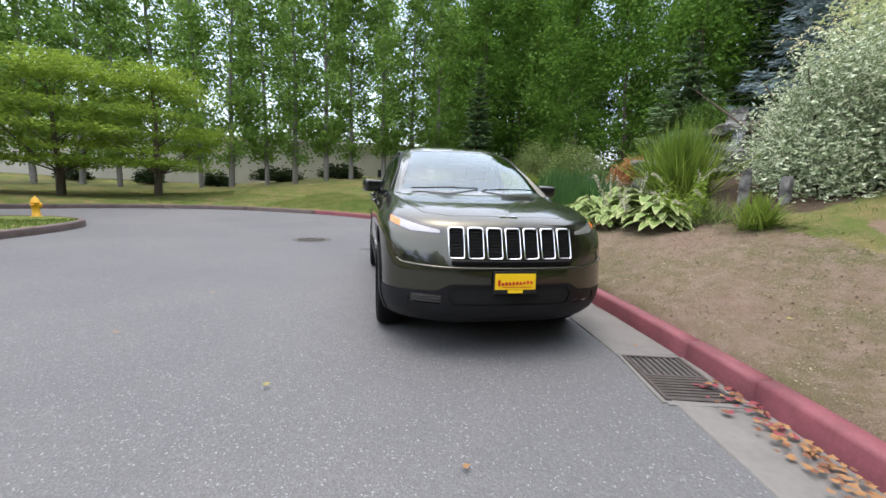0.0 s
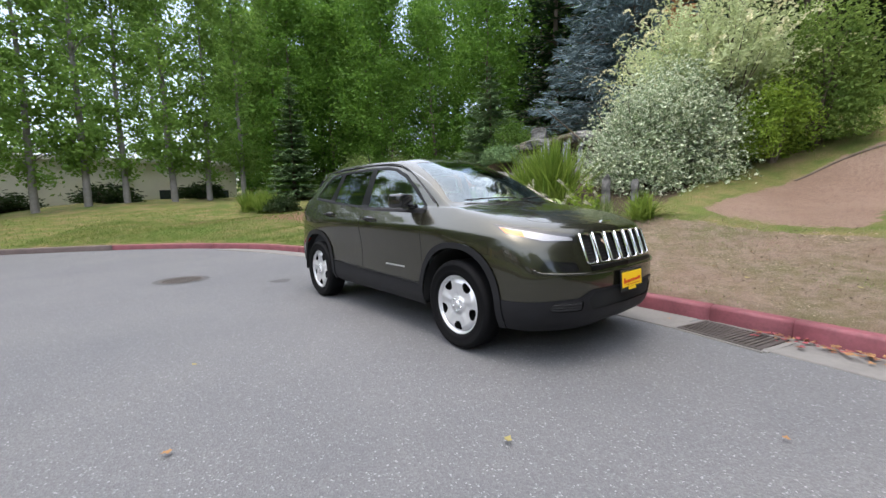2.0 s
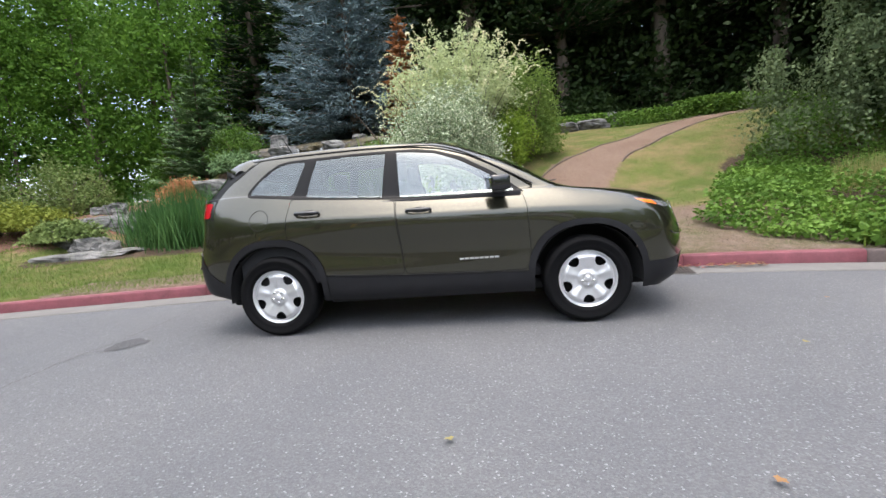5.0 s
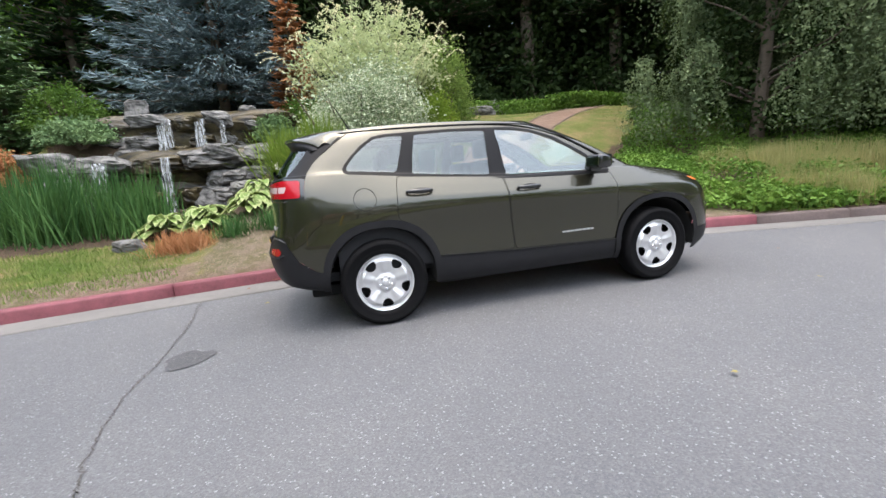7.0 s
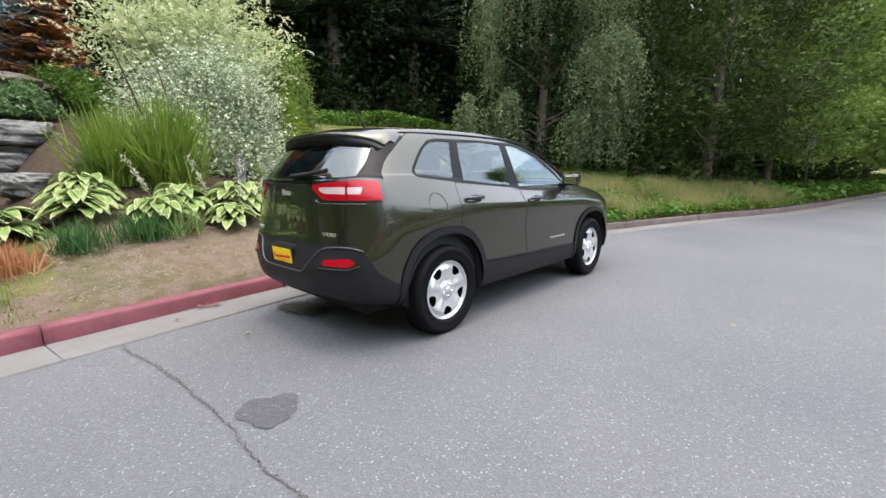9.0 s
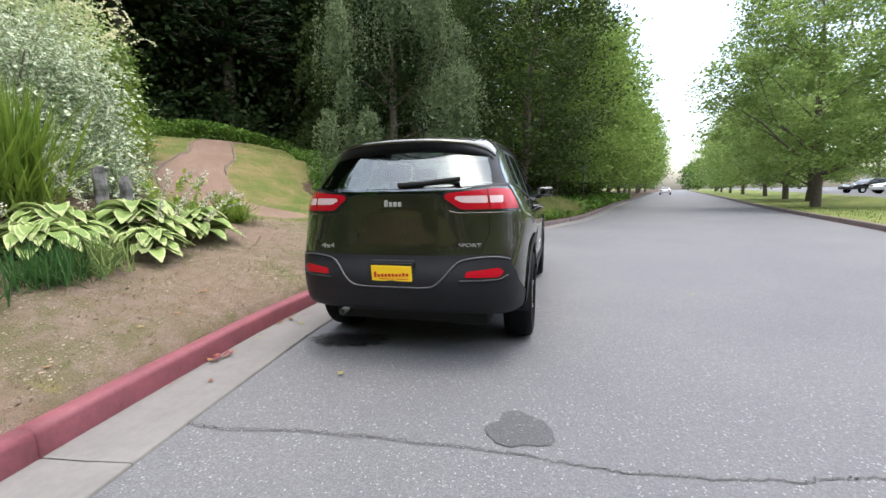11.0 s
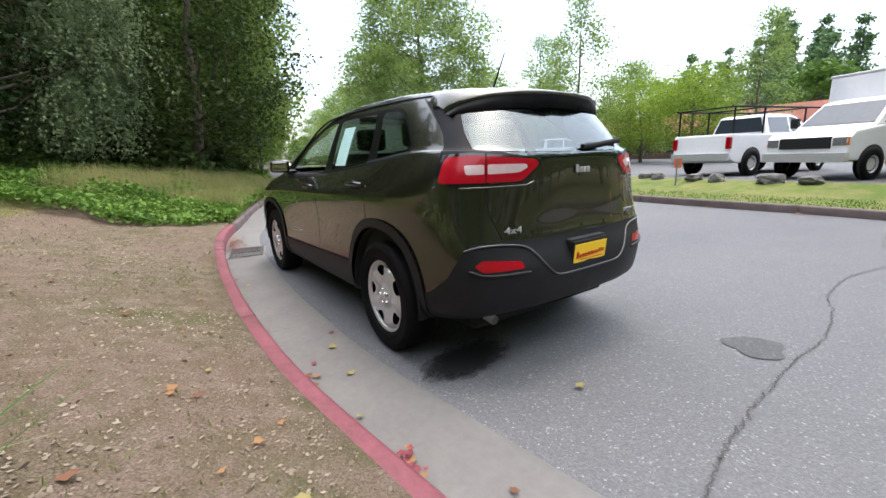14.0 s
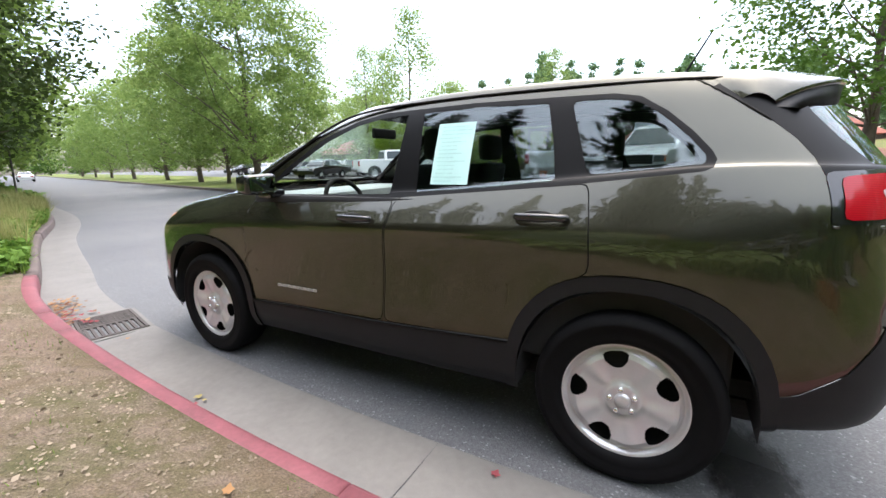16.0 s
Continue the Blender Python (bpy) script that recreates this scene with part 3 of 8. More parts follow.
# grass bank rising from the verge to the car park
out_n = normals_of(lot_edge, -1)
if (out_n[len(lot_edge) // 3] @ (SOUTH[len(SOUTH) // 3] - lot_edge[len(lot_edge) // 3])) < 0:
    out_n = -out_n
bank_v = np.array([[(*(lot_edge[i] + out_n[i] * o), z) for o, z in ((-.05, .372), (.35, .36), (.8, .29), (1.3, .2), (1.8, .145), (2.1, .125))] for i in range(len(lot_edge))])
bank_f = grid_faces(len(lot_edge), 6)
verge_bank = from_arrays("verge_bank", bank_v.reshape(-1, 3), bank_f, M["lawn"], None, smooth=True)
tagged(verge_bank, "low grass bank between the verge and the car park", "grass", kind="structure")


def kerb_piece(line, nrm, name, mat, parent, width=0.15, height=0.15):
    """One length of kerb with a rounded nose, a little proud of the ground behind."""
    prof = np.array([(0.0, -0.05), (0.006, 0.0), (0.012, height - 0.03), (0.022, height - 0.01), (0.042, height), (width - 0.01, height + 0.002), (width, height - 0.01), (width, -0.05)])
    v = np.stack([np.column_stack([line + w * nrm, np.full(len(line), h)]) for w, h in prof], 1)
    k = len(prof)
    v = v.reshape(-1, 3)
    f = grid_faces(len(line), k)
    ends = np.array([[0, 1, 2, 7], [2, 3, 4, 5], [2, 5, 6, 7]])
    f = np.vstack([f, ends[:, ::-1], ends + (len(line) - 1) * k])
    return from_arrays(name, v, f, mat, parent)


def resample(line, a, b, step):
    s = np.concatenate([[0], np.cumsum(np.hypot(*np.diff(line, axis=0).T))])
    t = np.linspace(a, b, max(3, int((b - a) / step) + 1))
    p = np.column_stack([np.interp(t, s, line[:, 0]), np.interp(t, s, line[:, 1])])
    return p


def along(line, x):
    """Arc length at which the line passes the given x on its first branch."""
    s = np.concatenate([[0], np.cumsum(np.hypot(*np.diff(line, axis=0).T))])
    return float(np.interp(-x, -line[: int(np.argmin(line[:, 0])), 0], s[: int(np.argmin(line[:, 0]))]))


kerb = tagged(new("kerb"), "red-painted concrete kerb with worn paint and open joints", "kerb", kind="structure")
far_end = float(np.hypot(*np.diff(KERB, axis=0).T).sum())
joints = [0.0] + [along(KERB, x) for x in (60, 30, 22, 16, 12, 9.2, 6.3, 4.9, 3.08, 2.45, -0.5, -3.62, -6.7, -9.8)]
joints += [joints[-1] + 3.1 * k for k in range(1, 8)] + [far_end]
for a, b in zip(joints, joints[1:]):
    ln = resample(KERB, a + 0.006, b - 0.006, 0.25 if b - a < 12 else 1.5)
    nr = normals_of(ln, -1)
    red = along(KERB, 4.9) <= a < along(KERB, -10.5)
    kerb_piece(ln, nr, "kerb_stone", M["kerb_red" if red else "kerb_dull"], kerb, height=0.15 + rng.uniform(-0.004, 0.004))
kerb2 = tagged(new("kerb_south"), "dull weathered concrete kerb along the verge", "kerb", kind="structure")
slen = float(np.hypot(*np.diff(SOUTH, axis=0).T).sum())
cuts = [0, slen * 0.2] + list(np.arange(slen * 0.2 + 3, slen * 0.72, 3.2)) + [slen]
for a, b in zip(cuts, cuts[1:]):
    ln = resample(SOUTH, a + 0.006, b - 0.006, 0.25 if b - a < 12 else 1.5)
    kerb_piece(ln, normals_of(ln, 1), "kerb_stone", M["kerb_dull"], kerb2)

# gutter slabs along the kerb
gutter = tagged(new("gutter"), "pale concrete gutter strip with cross joints beside the kerb", "gutter", kind="structure")
gcut = [along(KERB, x) for x in (40, 22, 14, 9.2, 6.3, 4.6, 3.06, 2.36, -0.58, -3.62, -6.2, -9.3)]
for a, b in zip(gcut, gcut[1:]):
    if abs(a - along(KERB, 3.06)) < 0.01:
        continue
    ln = resample(KERB, a + 0.004, b - 0.004, 0.3)
    nr = normals_of(ln, -1)
    v = np.stack([np.column_stack([ln - o * nr, np.full(len(ln), h)]) for o, h in ((-0.004, 0.004), (0.2, 0.003), (0.472, 0.011), (0.48, 0.007), (0.48, -0.04))], 1).reshape(-1, 3)
    from_arrays("gutter_slab", v, grid_faces(len(ln), 5)[:, ::-1], M["concrete"], gutter)


# path up the bank with dark edging boards
def drape(pts, lift):
    return np.array([(x, y, ground_z(x, y) + lift) for x, y in pts])



for line, nm in ((PATH_L[20:], "edging"), (PATH_R[34:], "edging")):
    v, f = tube(drape(line, 0.005), np.full(len(line), 0.026), 6)
    tagged(from_arrays(nm, v, f, M["bark"]), "dark timber edging along the gravel path", "edging", kind="structure")

from mathutils import bvhtree, interpolate


# ---- the parked car: half body from loops, cut into panels ----
BODY_LOOPS = [
    [(2.15, 0, .24), (2.13, .4, .24), (1.98, .72, .25), (1.78, .86, .27), (1.35, .88, .27), (.95, .86, .28), (-.2, .86, .29), (-1.1, .87, .31), (-1.6, .86, .33), (-1.98, .74, .36), (-2.12, .45, .38), (-2.14, 0, .38)],
    [(2.27, 0, .33), (2.24, .42, .33), (2.06, .76, .34), (1.80, .89, .36), (1.35, .915, .36), (.95, .895, .36), (-.2, .895, .37), (-1.1, .905, .38), (-1.6, .895, .40), (-2.05, .79, .42), (-2.21, .45, .44), (-2.24, 0, .44)],
    [(2.31, 0, .50), (2.27, .44, .50), (2.08, .78, .48), (1.82, .90, .46), (1.35, .925, .47), (.95, .905, .455), (-.2, .90, .49), (-1.1, .915, .53), (-1.6, .905, .58), (-2.08, .80, .62), (-2.25, .45, .62), (-2.27, 0, .62)],
    [(2.31, 0, .66), (2.27, .45, .66), (2.07, .78, .68), (1.82, .895, .70), (1.35, .92, .72), (.95, .90, .72), (-.2, .893, .73), (-1.1, .908, .75), (-1.6, .90, .78), (-2.06, .80, .80), (-2.20, .45, .79), (-2.215, 0, .79)],
    [(2.27, 0, .80), (2.225, .45, .80), (2.03, .785, .82), (1.80, .885, .88), (1.35, .912, .92), (.95, .91, .94), (-.2, .912, .965), (-1.1, .915, .985), (-1.6, .895, .99), (-2.02, .80, .96), (-2.185, .45, .95), (-2.20, 0, .95)],
    [(2.22, 0, .93), (2.17, .46, .92), (1.97, .78, .91), (1.76, .862, .955), (1.35, .885, .99), (.95, .88, 1.015), (-.2, .88, 1.045), (-1.1, .88, 1.08), (-1.6, .86, 1.10), (-1.99, .79, 1.13), (-2.175, .45, 1.12), (-2.195, 0, 1.12)],
    [(2.15, 0, 1.0), (2.08, .46, .995), (1.90, .72, 1.0), (1.68, .79, 1.045), (1.35, .80, 1.09), (.97, .80, 1.125), (-.2, .81, 1.15), (-1.1, .80, 1.22), (-1.6, .785, 1.26), (-1.98, .73, 1.25), (-2.165, .45, 1.235), (-2.19, 0, 1.23)],
    [(1.85, 0, 1.085), (1.82, .40, 1.08), (1.70, .62, 1.08), (1.52, .70, 1.10), (1.30, .745, 1.125), (1.02, .78, 1.145), (-.2, .80, 1.165), (-1.1, .79, 1.235), (-1.6, .775, 1.275), (-1.97, .715, 1.27), (-2.15, .44, 1.255), (-2.175, 0, 1.25)],
    [(1.28, 0, 1.175), (1.25, .35, 1.173), (1.18, .58, 1.17), (1.12, .68, 1.168), (1.07, .73, 1.166), (1.0, .762, 1.165), (-.2, .79, 1.18), (-1.1, .78, 1.25), (-1.6, .76, 1.29), (-1.955, .70, 1.285), (-2.135, .43, 1.27), (-2.16, 0, 1.265)],
    [(.84, 0, 1.425), (.815, .34, 1.42), (.76, .53, 1.41), (.72, .61, 1.40), (.685, .65, 1.39), (.63, .682, 1.38), (-.2, .715, 1.38), (-1.1, .71, 1.41), (-1.55, .695, 1.43), (-1.86, .635, 1.42), (-2.02, .41, 1.42), (-2.05, 0, 1.42)],
    [(.32, 0, 1.635), (.30, .34, 1.628), (.26, .48, 1.612), (.22, .54, 1.60), (.17, .575, 1.59), (.08, .60, 1.585), (-.4, .615, 1.61), (-1.1, .615, 1.61), (-1.5, .605, 1.595), (-1.74, .56, 1.575), (-1.88, .36, 1.585), (-1.9, 0, 1.59)],
    [(.12, 0, 1.665), (.10, .30, 1.66), (.06, .42, 1.65), (.02, .47, 1.645), (-.03, .495, 1.643), (-.13, .51, 1.645), (-.5, .52, 1.658), (-1.1, .52, 1.655), (-1.42, .51, 1.64), (-1.6, .47, 1.622), (-1.7, .3, 1.628), (-1.72, 0, 1.632)],
    [(-.1, 0, 1.68), (-.15, 0, 1.68), (-.2, 0, 1.68), (-.25, 0, 1.68), (-.3, 0, 1.68), (-.4, 0, 1.68), (-.6, 0, 1.68), (-1.0, 0, 1.675), (-1.2, 0, 1.67), (-1.3, 0, 1.665), (-1.35, 0, 1.66), (-1.4, 0, 1.655)],
]


SURF = []


def half_body():
    loops = [spline(lp, 9) for lp in BODY_LOOPS]
    surf = np.stack([spline([lp[k] for lp in loops], 7) for k in range(len(loops[0]))], 1)
    r, c, _ = surf.shape
    surf[:, 0, 1] = surf[:, -1, 1] = 0
    surf[..., 1] = np.maximum(surf[..., 1], 0)
    surf[-1, :, 1] = 0
    SURF.append(surf.reshape(-1, 3))
    bm = bmesh.new()
    vs = [bm.verts.new(p) for p in surf.reshape(-1, 3)]
    for q in grid_faces(r, c):
        bm.faces.new([vs[k] for k in q])
    bmesh.ops.remove_doubles(bm, verts=bm.verts, dist=0.0004)
    bmesh.ops.recalc_face_normals(bm, faces=bm.faces)
    if sum(f.normal.y * f.calc_area() for f in bm.faces) < 0:
        bmesh.ops.reverse_faces(bm, faces=bm.faces)
    return bm


SIDE = (Vector((1, 0, 0)), Vector((0, 0, 1)))
FRONT = (Vector((0, 1, 0)), Vector((0, 0, 1)))
CORNER = (Vector((-0.7071, 0.7071, 0)), Vector((0, 0, 1)))
RCORNER = (Vector((0.7071, 0.7071, 0)), Vector((0, 0, 1)))
PLAN = (Vector((1, 0, 0)), Vector((0, 1, 0)))


def inside(p, poly):
    x, y, odd = p[0], p[1], False
    for (ax, ay), (bx, by) in zip(poly, poly[1:] + poly[:1]):
        if (ay > y) != (by > y) and x < (bx - ax) * (y - ay) / (by - ay) + ax:
            odd = not odd
    return odd


def cut(bm, poly, axes, keep):
    """Scores the outline of a polygon into the mesh and returns the faces inside it."""
    a, b = axes
    way = a.cross(b)
    lo, hi = [min(p[k] for p in poly) for k in (0, 1)], [max(p[k] for p in poly) for k in (0, 1)]

    def near():
        out = []
        for f in bm.faces:
            c = f.calc_center_median()
            if keep(c):
                us, vs = [v.co.dot(a) for v in f.verts], [v.co.dot(b) for v in f.verts]
                if max(us) > lo[0] and min(us) < hi[0] and max(vs) > lo[1] and min(vs) < hi[1]:
                    out.append(f)
        return out

    for p, q in zip(poly, poly[1:] + poly[:1]):
        co = a * p[0] + b * p[1]
        no = (a * (q[0] - p[0]) + b * (q[1] - p[1])).cross(way).normalized()
        fs = near()
        geom = list({v for f in fs for v in f.verts}) + list({e for f in fs for e in f.edges}) + fs
        bmesh.ops.bisect_plane(bm, geom=geom, dist=1e-5, plane_co=co, plane_no=no)
    return [f for f in near() if inside((f.calc_center_median().dot(a), f.calc_center_median().dot(b)), poly)]


def rounded(poly, r=0.02, seg=3):
    out = []
    n = len(poly)
    for k in range(n):
        p, a, b = Vector(poly[k]), Vector(poly[k - 1]), Vector(poly[(k + 1) % n])
        da, db = (a - p), (b - p)
        rr = min(r, da.length * 0.45, db.length * 0.45)
        s, e = p + da.normalized() * rr, p + db.normalized() * rr
        out += [tuple(s.lerp(p, t).lerp(p.lerp(e, t), t)) for t in np.linspace(0, 1, seg)]
    return out


def grown(poly, by):
    """The polygon moved outwards by a width."""
    n, area = len(poly), 0
    for (ax, ay), (bx, by_) in zip(poly, poly[1:] + poly[:1]):
        area += ax * by_ - bx * ay
    s = 1 if area > 0 else -1
    out = []
    for k in range(n):
        p, a, b = Vector(poly[k]), Vector(poly[k - 1]), Vector(poly[(k + 1) % n])
        d1, d2 = (p - a).normalized(), (b - p).normalized()
        n1, n2 = Vector((d1.y, -d1.x)) * s, Vector((d2.y, -d2.x)) * s
        m = (n1 + n2)
        m = m / max(0.35, m.length_squared / 2 + 1e-6) if m.length > 1e-6 else n1
        out.append(tuple(p + m * by))
    return out


def ring_poly(cx, cz, r, n=28):
    return [(cx + r * math.cos(2 * math.pi * k / n), cz + r * math.sin(2 * math.pi * k / n)) for k in range(n)]


def skin(pick, key, out):
    """The body's place along one axis, from the two others, near the picked end."""
    s = SURF[0][pick(SURF[0])]

    def at(a, b):
        d = np.hypot(s[:, key[0]] - abs(a) if key[0] == 1 else s[:, key[0]] - a, s[:, key[1]] - b)
        k = np.argsort(d)[:4]
        w = 1 / (d[k] + 1e-4)
        return float((s[k, out] * w).sum() / w.sum())

    return at


bm = half_body()
# smooth shading normals of the uncut body
bm.normal_update()
bm.faces.ensure_lookup_table()
bm.verts.ensure_lookup_table()
whole = bvhtree.BVHTree.FromBMesh(bm)
base_n = [v.normal.copy() for v in bm.verts]
for _ in range(5):
    base_n = [(base_n[v.index] * 2 + sum((base_n[e.other_vert(v).index] for e in v.link_edges), Vector())).normalized() for v in bm.verts]
for v in bm.verts:
    if abs(v.co.y) < 1e-4:
        base_n[v.index].y = 0
        base_n[v.index].normalize()
base_f = [([v.co.copy() for v in f.verts], [v.index for v in f.verts]) for f in bm.faces]


def shade_normal(p):
    q, _, k, _ = whole.find_nearest(p)
    w = interpolate.poly_3d_calc(base_f[k][0], q)
    return sum((base_n[i] * s for i, s in zip(base_f[k][1], w)), Vector()).normalized()


rear_x = skin(lambda s: s[:, 0] < -1.8, (1, 2), 0)      # of y, z
front_x = skin(lambda s: s[:, 0] > 1.6, (1, 2), 0)      # of y, z
side_y = skin(lambda s: s[:, 1] > .55, (0, 2), 1)       # of x, z
tag = bm.faces.layers.int.new("panel")
# 0 paint
PANELS = dict(glass_front=1, glass_rear=2, glass_quarter=3, pillar=4, frame_trim=5, flare=6, cladding=7, windshield=8, rear_glass=9, hole=10, gap=11, headlight=12, amber=13, tail_red=14, tail_white=15, reflector=16, grille=17, intake=18, fog=19, front_door=20, rear_door=21, hood=22, tailgate=23, rear_black=24, lamp_house=26, tail_house=27)


def mark(poly, axes, keep, panel, over=None):
    for f in cut(bm, poly, axes, keep):
        if over is None or f[tag] in over:
            f[tag] = PANELS[panel]


side = lambda c: c.y > 0.5
wide = lambda c: c.y > 0.62
fore = lambda c: c.x > 1.9
GF = [(-.185, 1.157), (.30, 1.146), (.80, 1.138), (.76, 1.185), (.56, 1.318), (.34, 1.445), (.13, 1.522), (-.05, 1.55), (-.215, 1.557)]
GR = [(-.345, 1.168), (-.315, 1.557), (-.65, 1.562), (-.955, 1.55), (-1.0, 1.38), (-1.026, 1.235), (-1.01, 1.222), (-.70, 1.192)]
GQ = rounded([(-1.155, 1.245), (-1.055, 1.55), (-1.20, 1.548), (-1.31, 1.53), (-1.40, 1.472), (-1.49, 1.39), (-1.555, 1.315), (-1.555, 1.283)], 0.035, 4)
TRIM = [(.88, 1.122), (.63, 1.315), (.37, 1.468), (.14, 1.549), (-.05, 1.578), (-.6, 1.584), (-1.1, 1.572), (-1.22, 1.568), (-1.32, 1.548), (-1.42, 1.482), (-1.51, 1.40), (-1.572, 1.33), (-1.588, 1.298), (-1.58, 1.27), (-1.55, 1.256), (-1.1, 1.208), (-.25, 1.14), (.3, 1.124)]
mark(TRIM, SIDE, side, "frame_trim")
mark([(-.355, 1.15), (-.17, 1.14), (-.215, 1.575), (-.335, 1.58)], SIDE, side, "pillar", (5,))
mark([(-1.17, 1.21), (-1.01, 1.20), (-.94, 1.575), (-1.07, 1.572)], SIDE, side, "pillar", (5,))
mark(GF, SIDE, side, "glass_front", (4, 5))
mark(GR, SIDE, side, "glass_rear", (4, 5))
mark(GQ, SIDE, side, "glass_quarter", (4, 5))
mark(rounded([(-.01, 1.185), (.685, 1.185), (.60, 1.39), (.505, 1.595), (-.01, 1.612)], 0.03), FRONT, lambda c: c.x > 0.25 and c.z > 1.15, "windshield")
mark([(-.01, 1.222), (.34, 1.215), (.45, 1.235), (.58, 1.258), (.66, 1.272), (.645, 1.36), (.60, 1.47), (.54, 1.555), (-.01, 1.58)], FRONT, lambda c: c.x < -1.72 and c.z > 1.2, "rear_glass")
mark([(-1.56, 1.56), (-1.66, 1.485), (-1.74, 1.425), (-1.81, 1.36), (-1.858, 1.295), (-1.88, 1.24), (-2.3, 1.19), (-2.3, 1.62), (-1.62, 1.60)], SIDE, lambda c: c.y > .3 and c.z > 1.2 and c.x < -1.5, "rear_black", (0,))
# wheel openings, flares and lower cladding
for hx in (1.35, -1.35):
    dz = 0.02 if hx > 0 else 0.03
    mark([(hx - .487, .2)] + [(hx + .487 * math.copysign(abs(math.cos(a)) ** .86, math.cos(a)), .36 + dz + .487 * math.sin(a) ** .86) for a in np.linspace(math.pi, 0, 21)] + [(hx + .487, .2)], SIDE, wide, "flare")
mark([(.93, .15), (.93, .455), (-.2, .485), (-.93, .525), (-.93, .15)], SIDE, wide, "cladding", (0,))
mark([(1.75, .15), (1.75, .43), (2.0, .445), (2.4, .455), (2.4, .15)], SIDE, lambda c: c.y > .6, "cladding", (0,))
mark([(-.01, .15), (-.01, .555), (.44, .555), (.54, .50), (1.0, .475), (1.0, .15)], FRONT, lambda c: c.x > 1.8, "cladding", (0,))
mark([(-1.70, .15), (-1.70, .46), (-1.88, .52), (-2.0, .61), (-2.08, .745), (-2.15, .80), (-2.4, .80), (-2.4, .15)], SIDE, lambda c: c.y > .55, "cladding", (0,))
mark([(-.01, .15), (-.01, .795), (.62, .80), (.76, .80), (.80, .74), (.80, .15)], FRONT, lambda c: c.x < -2.04, "cladding", (0,))
for hx in (1.35, -1.35):
    mark([(hx - .435, .2)] + [(hx + .435 * math.copysign(abs(math.cos(a)) ** .88, math.cos(a)), .375 + .445 * math.sin(a) ** .88) for a in np.linspace(math.pi, 0, 25)] + [(hx + .435, .2)], SIDE, wide, "hole")
# lamps
HL = [(-1.205, .885), (-1.19, .935), (-.75, 1.005), (-.605, 1.02), (-.69, .95), (-.95, .888)]
nose_side = lambda c: c.x > 1.5 and c.y > .3
mark(rounded(HL, 0.012), CORNER, nose_side, "lamp_house")
mark(rounded([(-1.17, .897), (-1.16, .918), (-.78, .982), (-.65, 1.0), (-.70, .957), (-.95, .902)], 0.01), CORNER, nose_side, "headlight", (26,))
mark([(-.845, .90), (-.815, .968), (-.66, .995), (-.67, .935)], CORNER, nose_side, "amber", (12,))
mark(rounded([(.53, .685), (.545, .752), (.74, .765), (.775, .715), (.74, .69)], 0.02), FRONT, lambda c: c.x > 1.7, "fog")
mark(rounded([(.50, .405), (.50, .475), (.70, .475), (.725, .43), (.69, .405)], 0.012), FRONT, lambda c: c.x > 1.7, "fog")
mark(rounded([(-.01, .405), (-.01, .54), (.41, .54), (.46, .48), (.42, .405)], 0.01), FRONT, lambda c: c.x > 1.9, "intake")
for k in range(4):
    y0 = k * 0.134
    a, b = (-.01 if k == 0 else y0 - .050), y0 + .050
    mark(rounded([(a, .737), (b, .737), (b - .004, .937), (a, .937)], 0.015 if k else 0.008), FRONT, lambda c: c.x > 1.95, "grille")
rear_side = lambda c: c.x < -1.7 and c.y > .2
mark(rounded([(-1.312, 1.188), (-1.29, 1.226), (-.96, 1.257), (-.785, 1.25), (-.745, 1.09), (-1.22, 1.092)], 0.02), RCORNER, rear_side, "tail_house")
mark(rounded([(-1.296, 1.188), (-1.277, 1.215), (-.965, 1.243), (-.812, 1.234), (-.775, 1.104), (-1.205, 1.105)], 0.022), RCORNER, rear_side, "tail_red", (27,))
mark(rounded([(-1.018, 1.146), (-1.018, 1.194), (-.915, 1.192), (-.926, 1.146)], 0.01), RCORNER, rear_side, "tail_white", (14,))
mark(rounded([(-1.236, 1.176), (-1.226, 1.193), (-1.034, 1.195), (-1.034, 1.146), (-1.192, 1.15)], 0.012), RCORNER, rear_side, "tail_white", (14,))
mark([(-1.029, 1.09), (-1.029, 1.26), (-1.023, 1.26), (-1.023, 1.09)], RCORNER, rear_side, "gap", (14, 27))
mark(rounded([(.50, .655), (.515, .694), (.72, .715), (.755, .685), (.72, .652)], 0.01), FRONT, lambda c: c.x < -1.9, "reflector")
# doors, hood, tailgate as panels of their own, then the gaps round them
DF = rounded([(-.17, .50), (-.225, 1.142), (.86, 1.122), (.885, 1.0), (.90, .62), (.865, .475)], 0.04)
DR = rounded([(-.18, .50), (-.235, 1.142), (-1.10, 1.208), (-1.165, 1.213), (-1.19, 1.05), (-1.20, .87), (-1.05, .80), (-.93, .66), (-.90, .53)], 0.04)
HD = [(2.105, -.01), (2.06, .42), (1.93, .60), (1.72, .675), (1.35, .73), (1.1, .745), (1.2, .55), (1.27, .3), (1.29, -.01)]
TG = [(-.01, .80), (.60, .81), (.655, .95), (.645, 1.25), (.45, 1.232), (.34, 1.212), (-.01, 1.219)]
mark(DF, SIDE, lambda c: c.y > .7, "front_door", (0,))
mark(DR, SIDE, lambda c: c.y > .7, "rear_door", (0,))
mark(HD, PLAN, lambda c: c.z > .95 and c.x > 1.05, "hood", (0,))
mark(TG, FRONT, lambda c: c.x < -1.95, "tailgate", (0,))


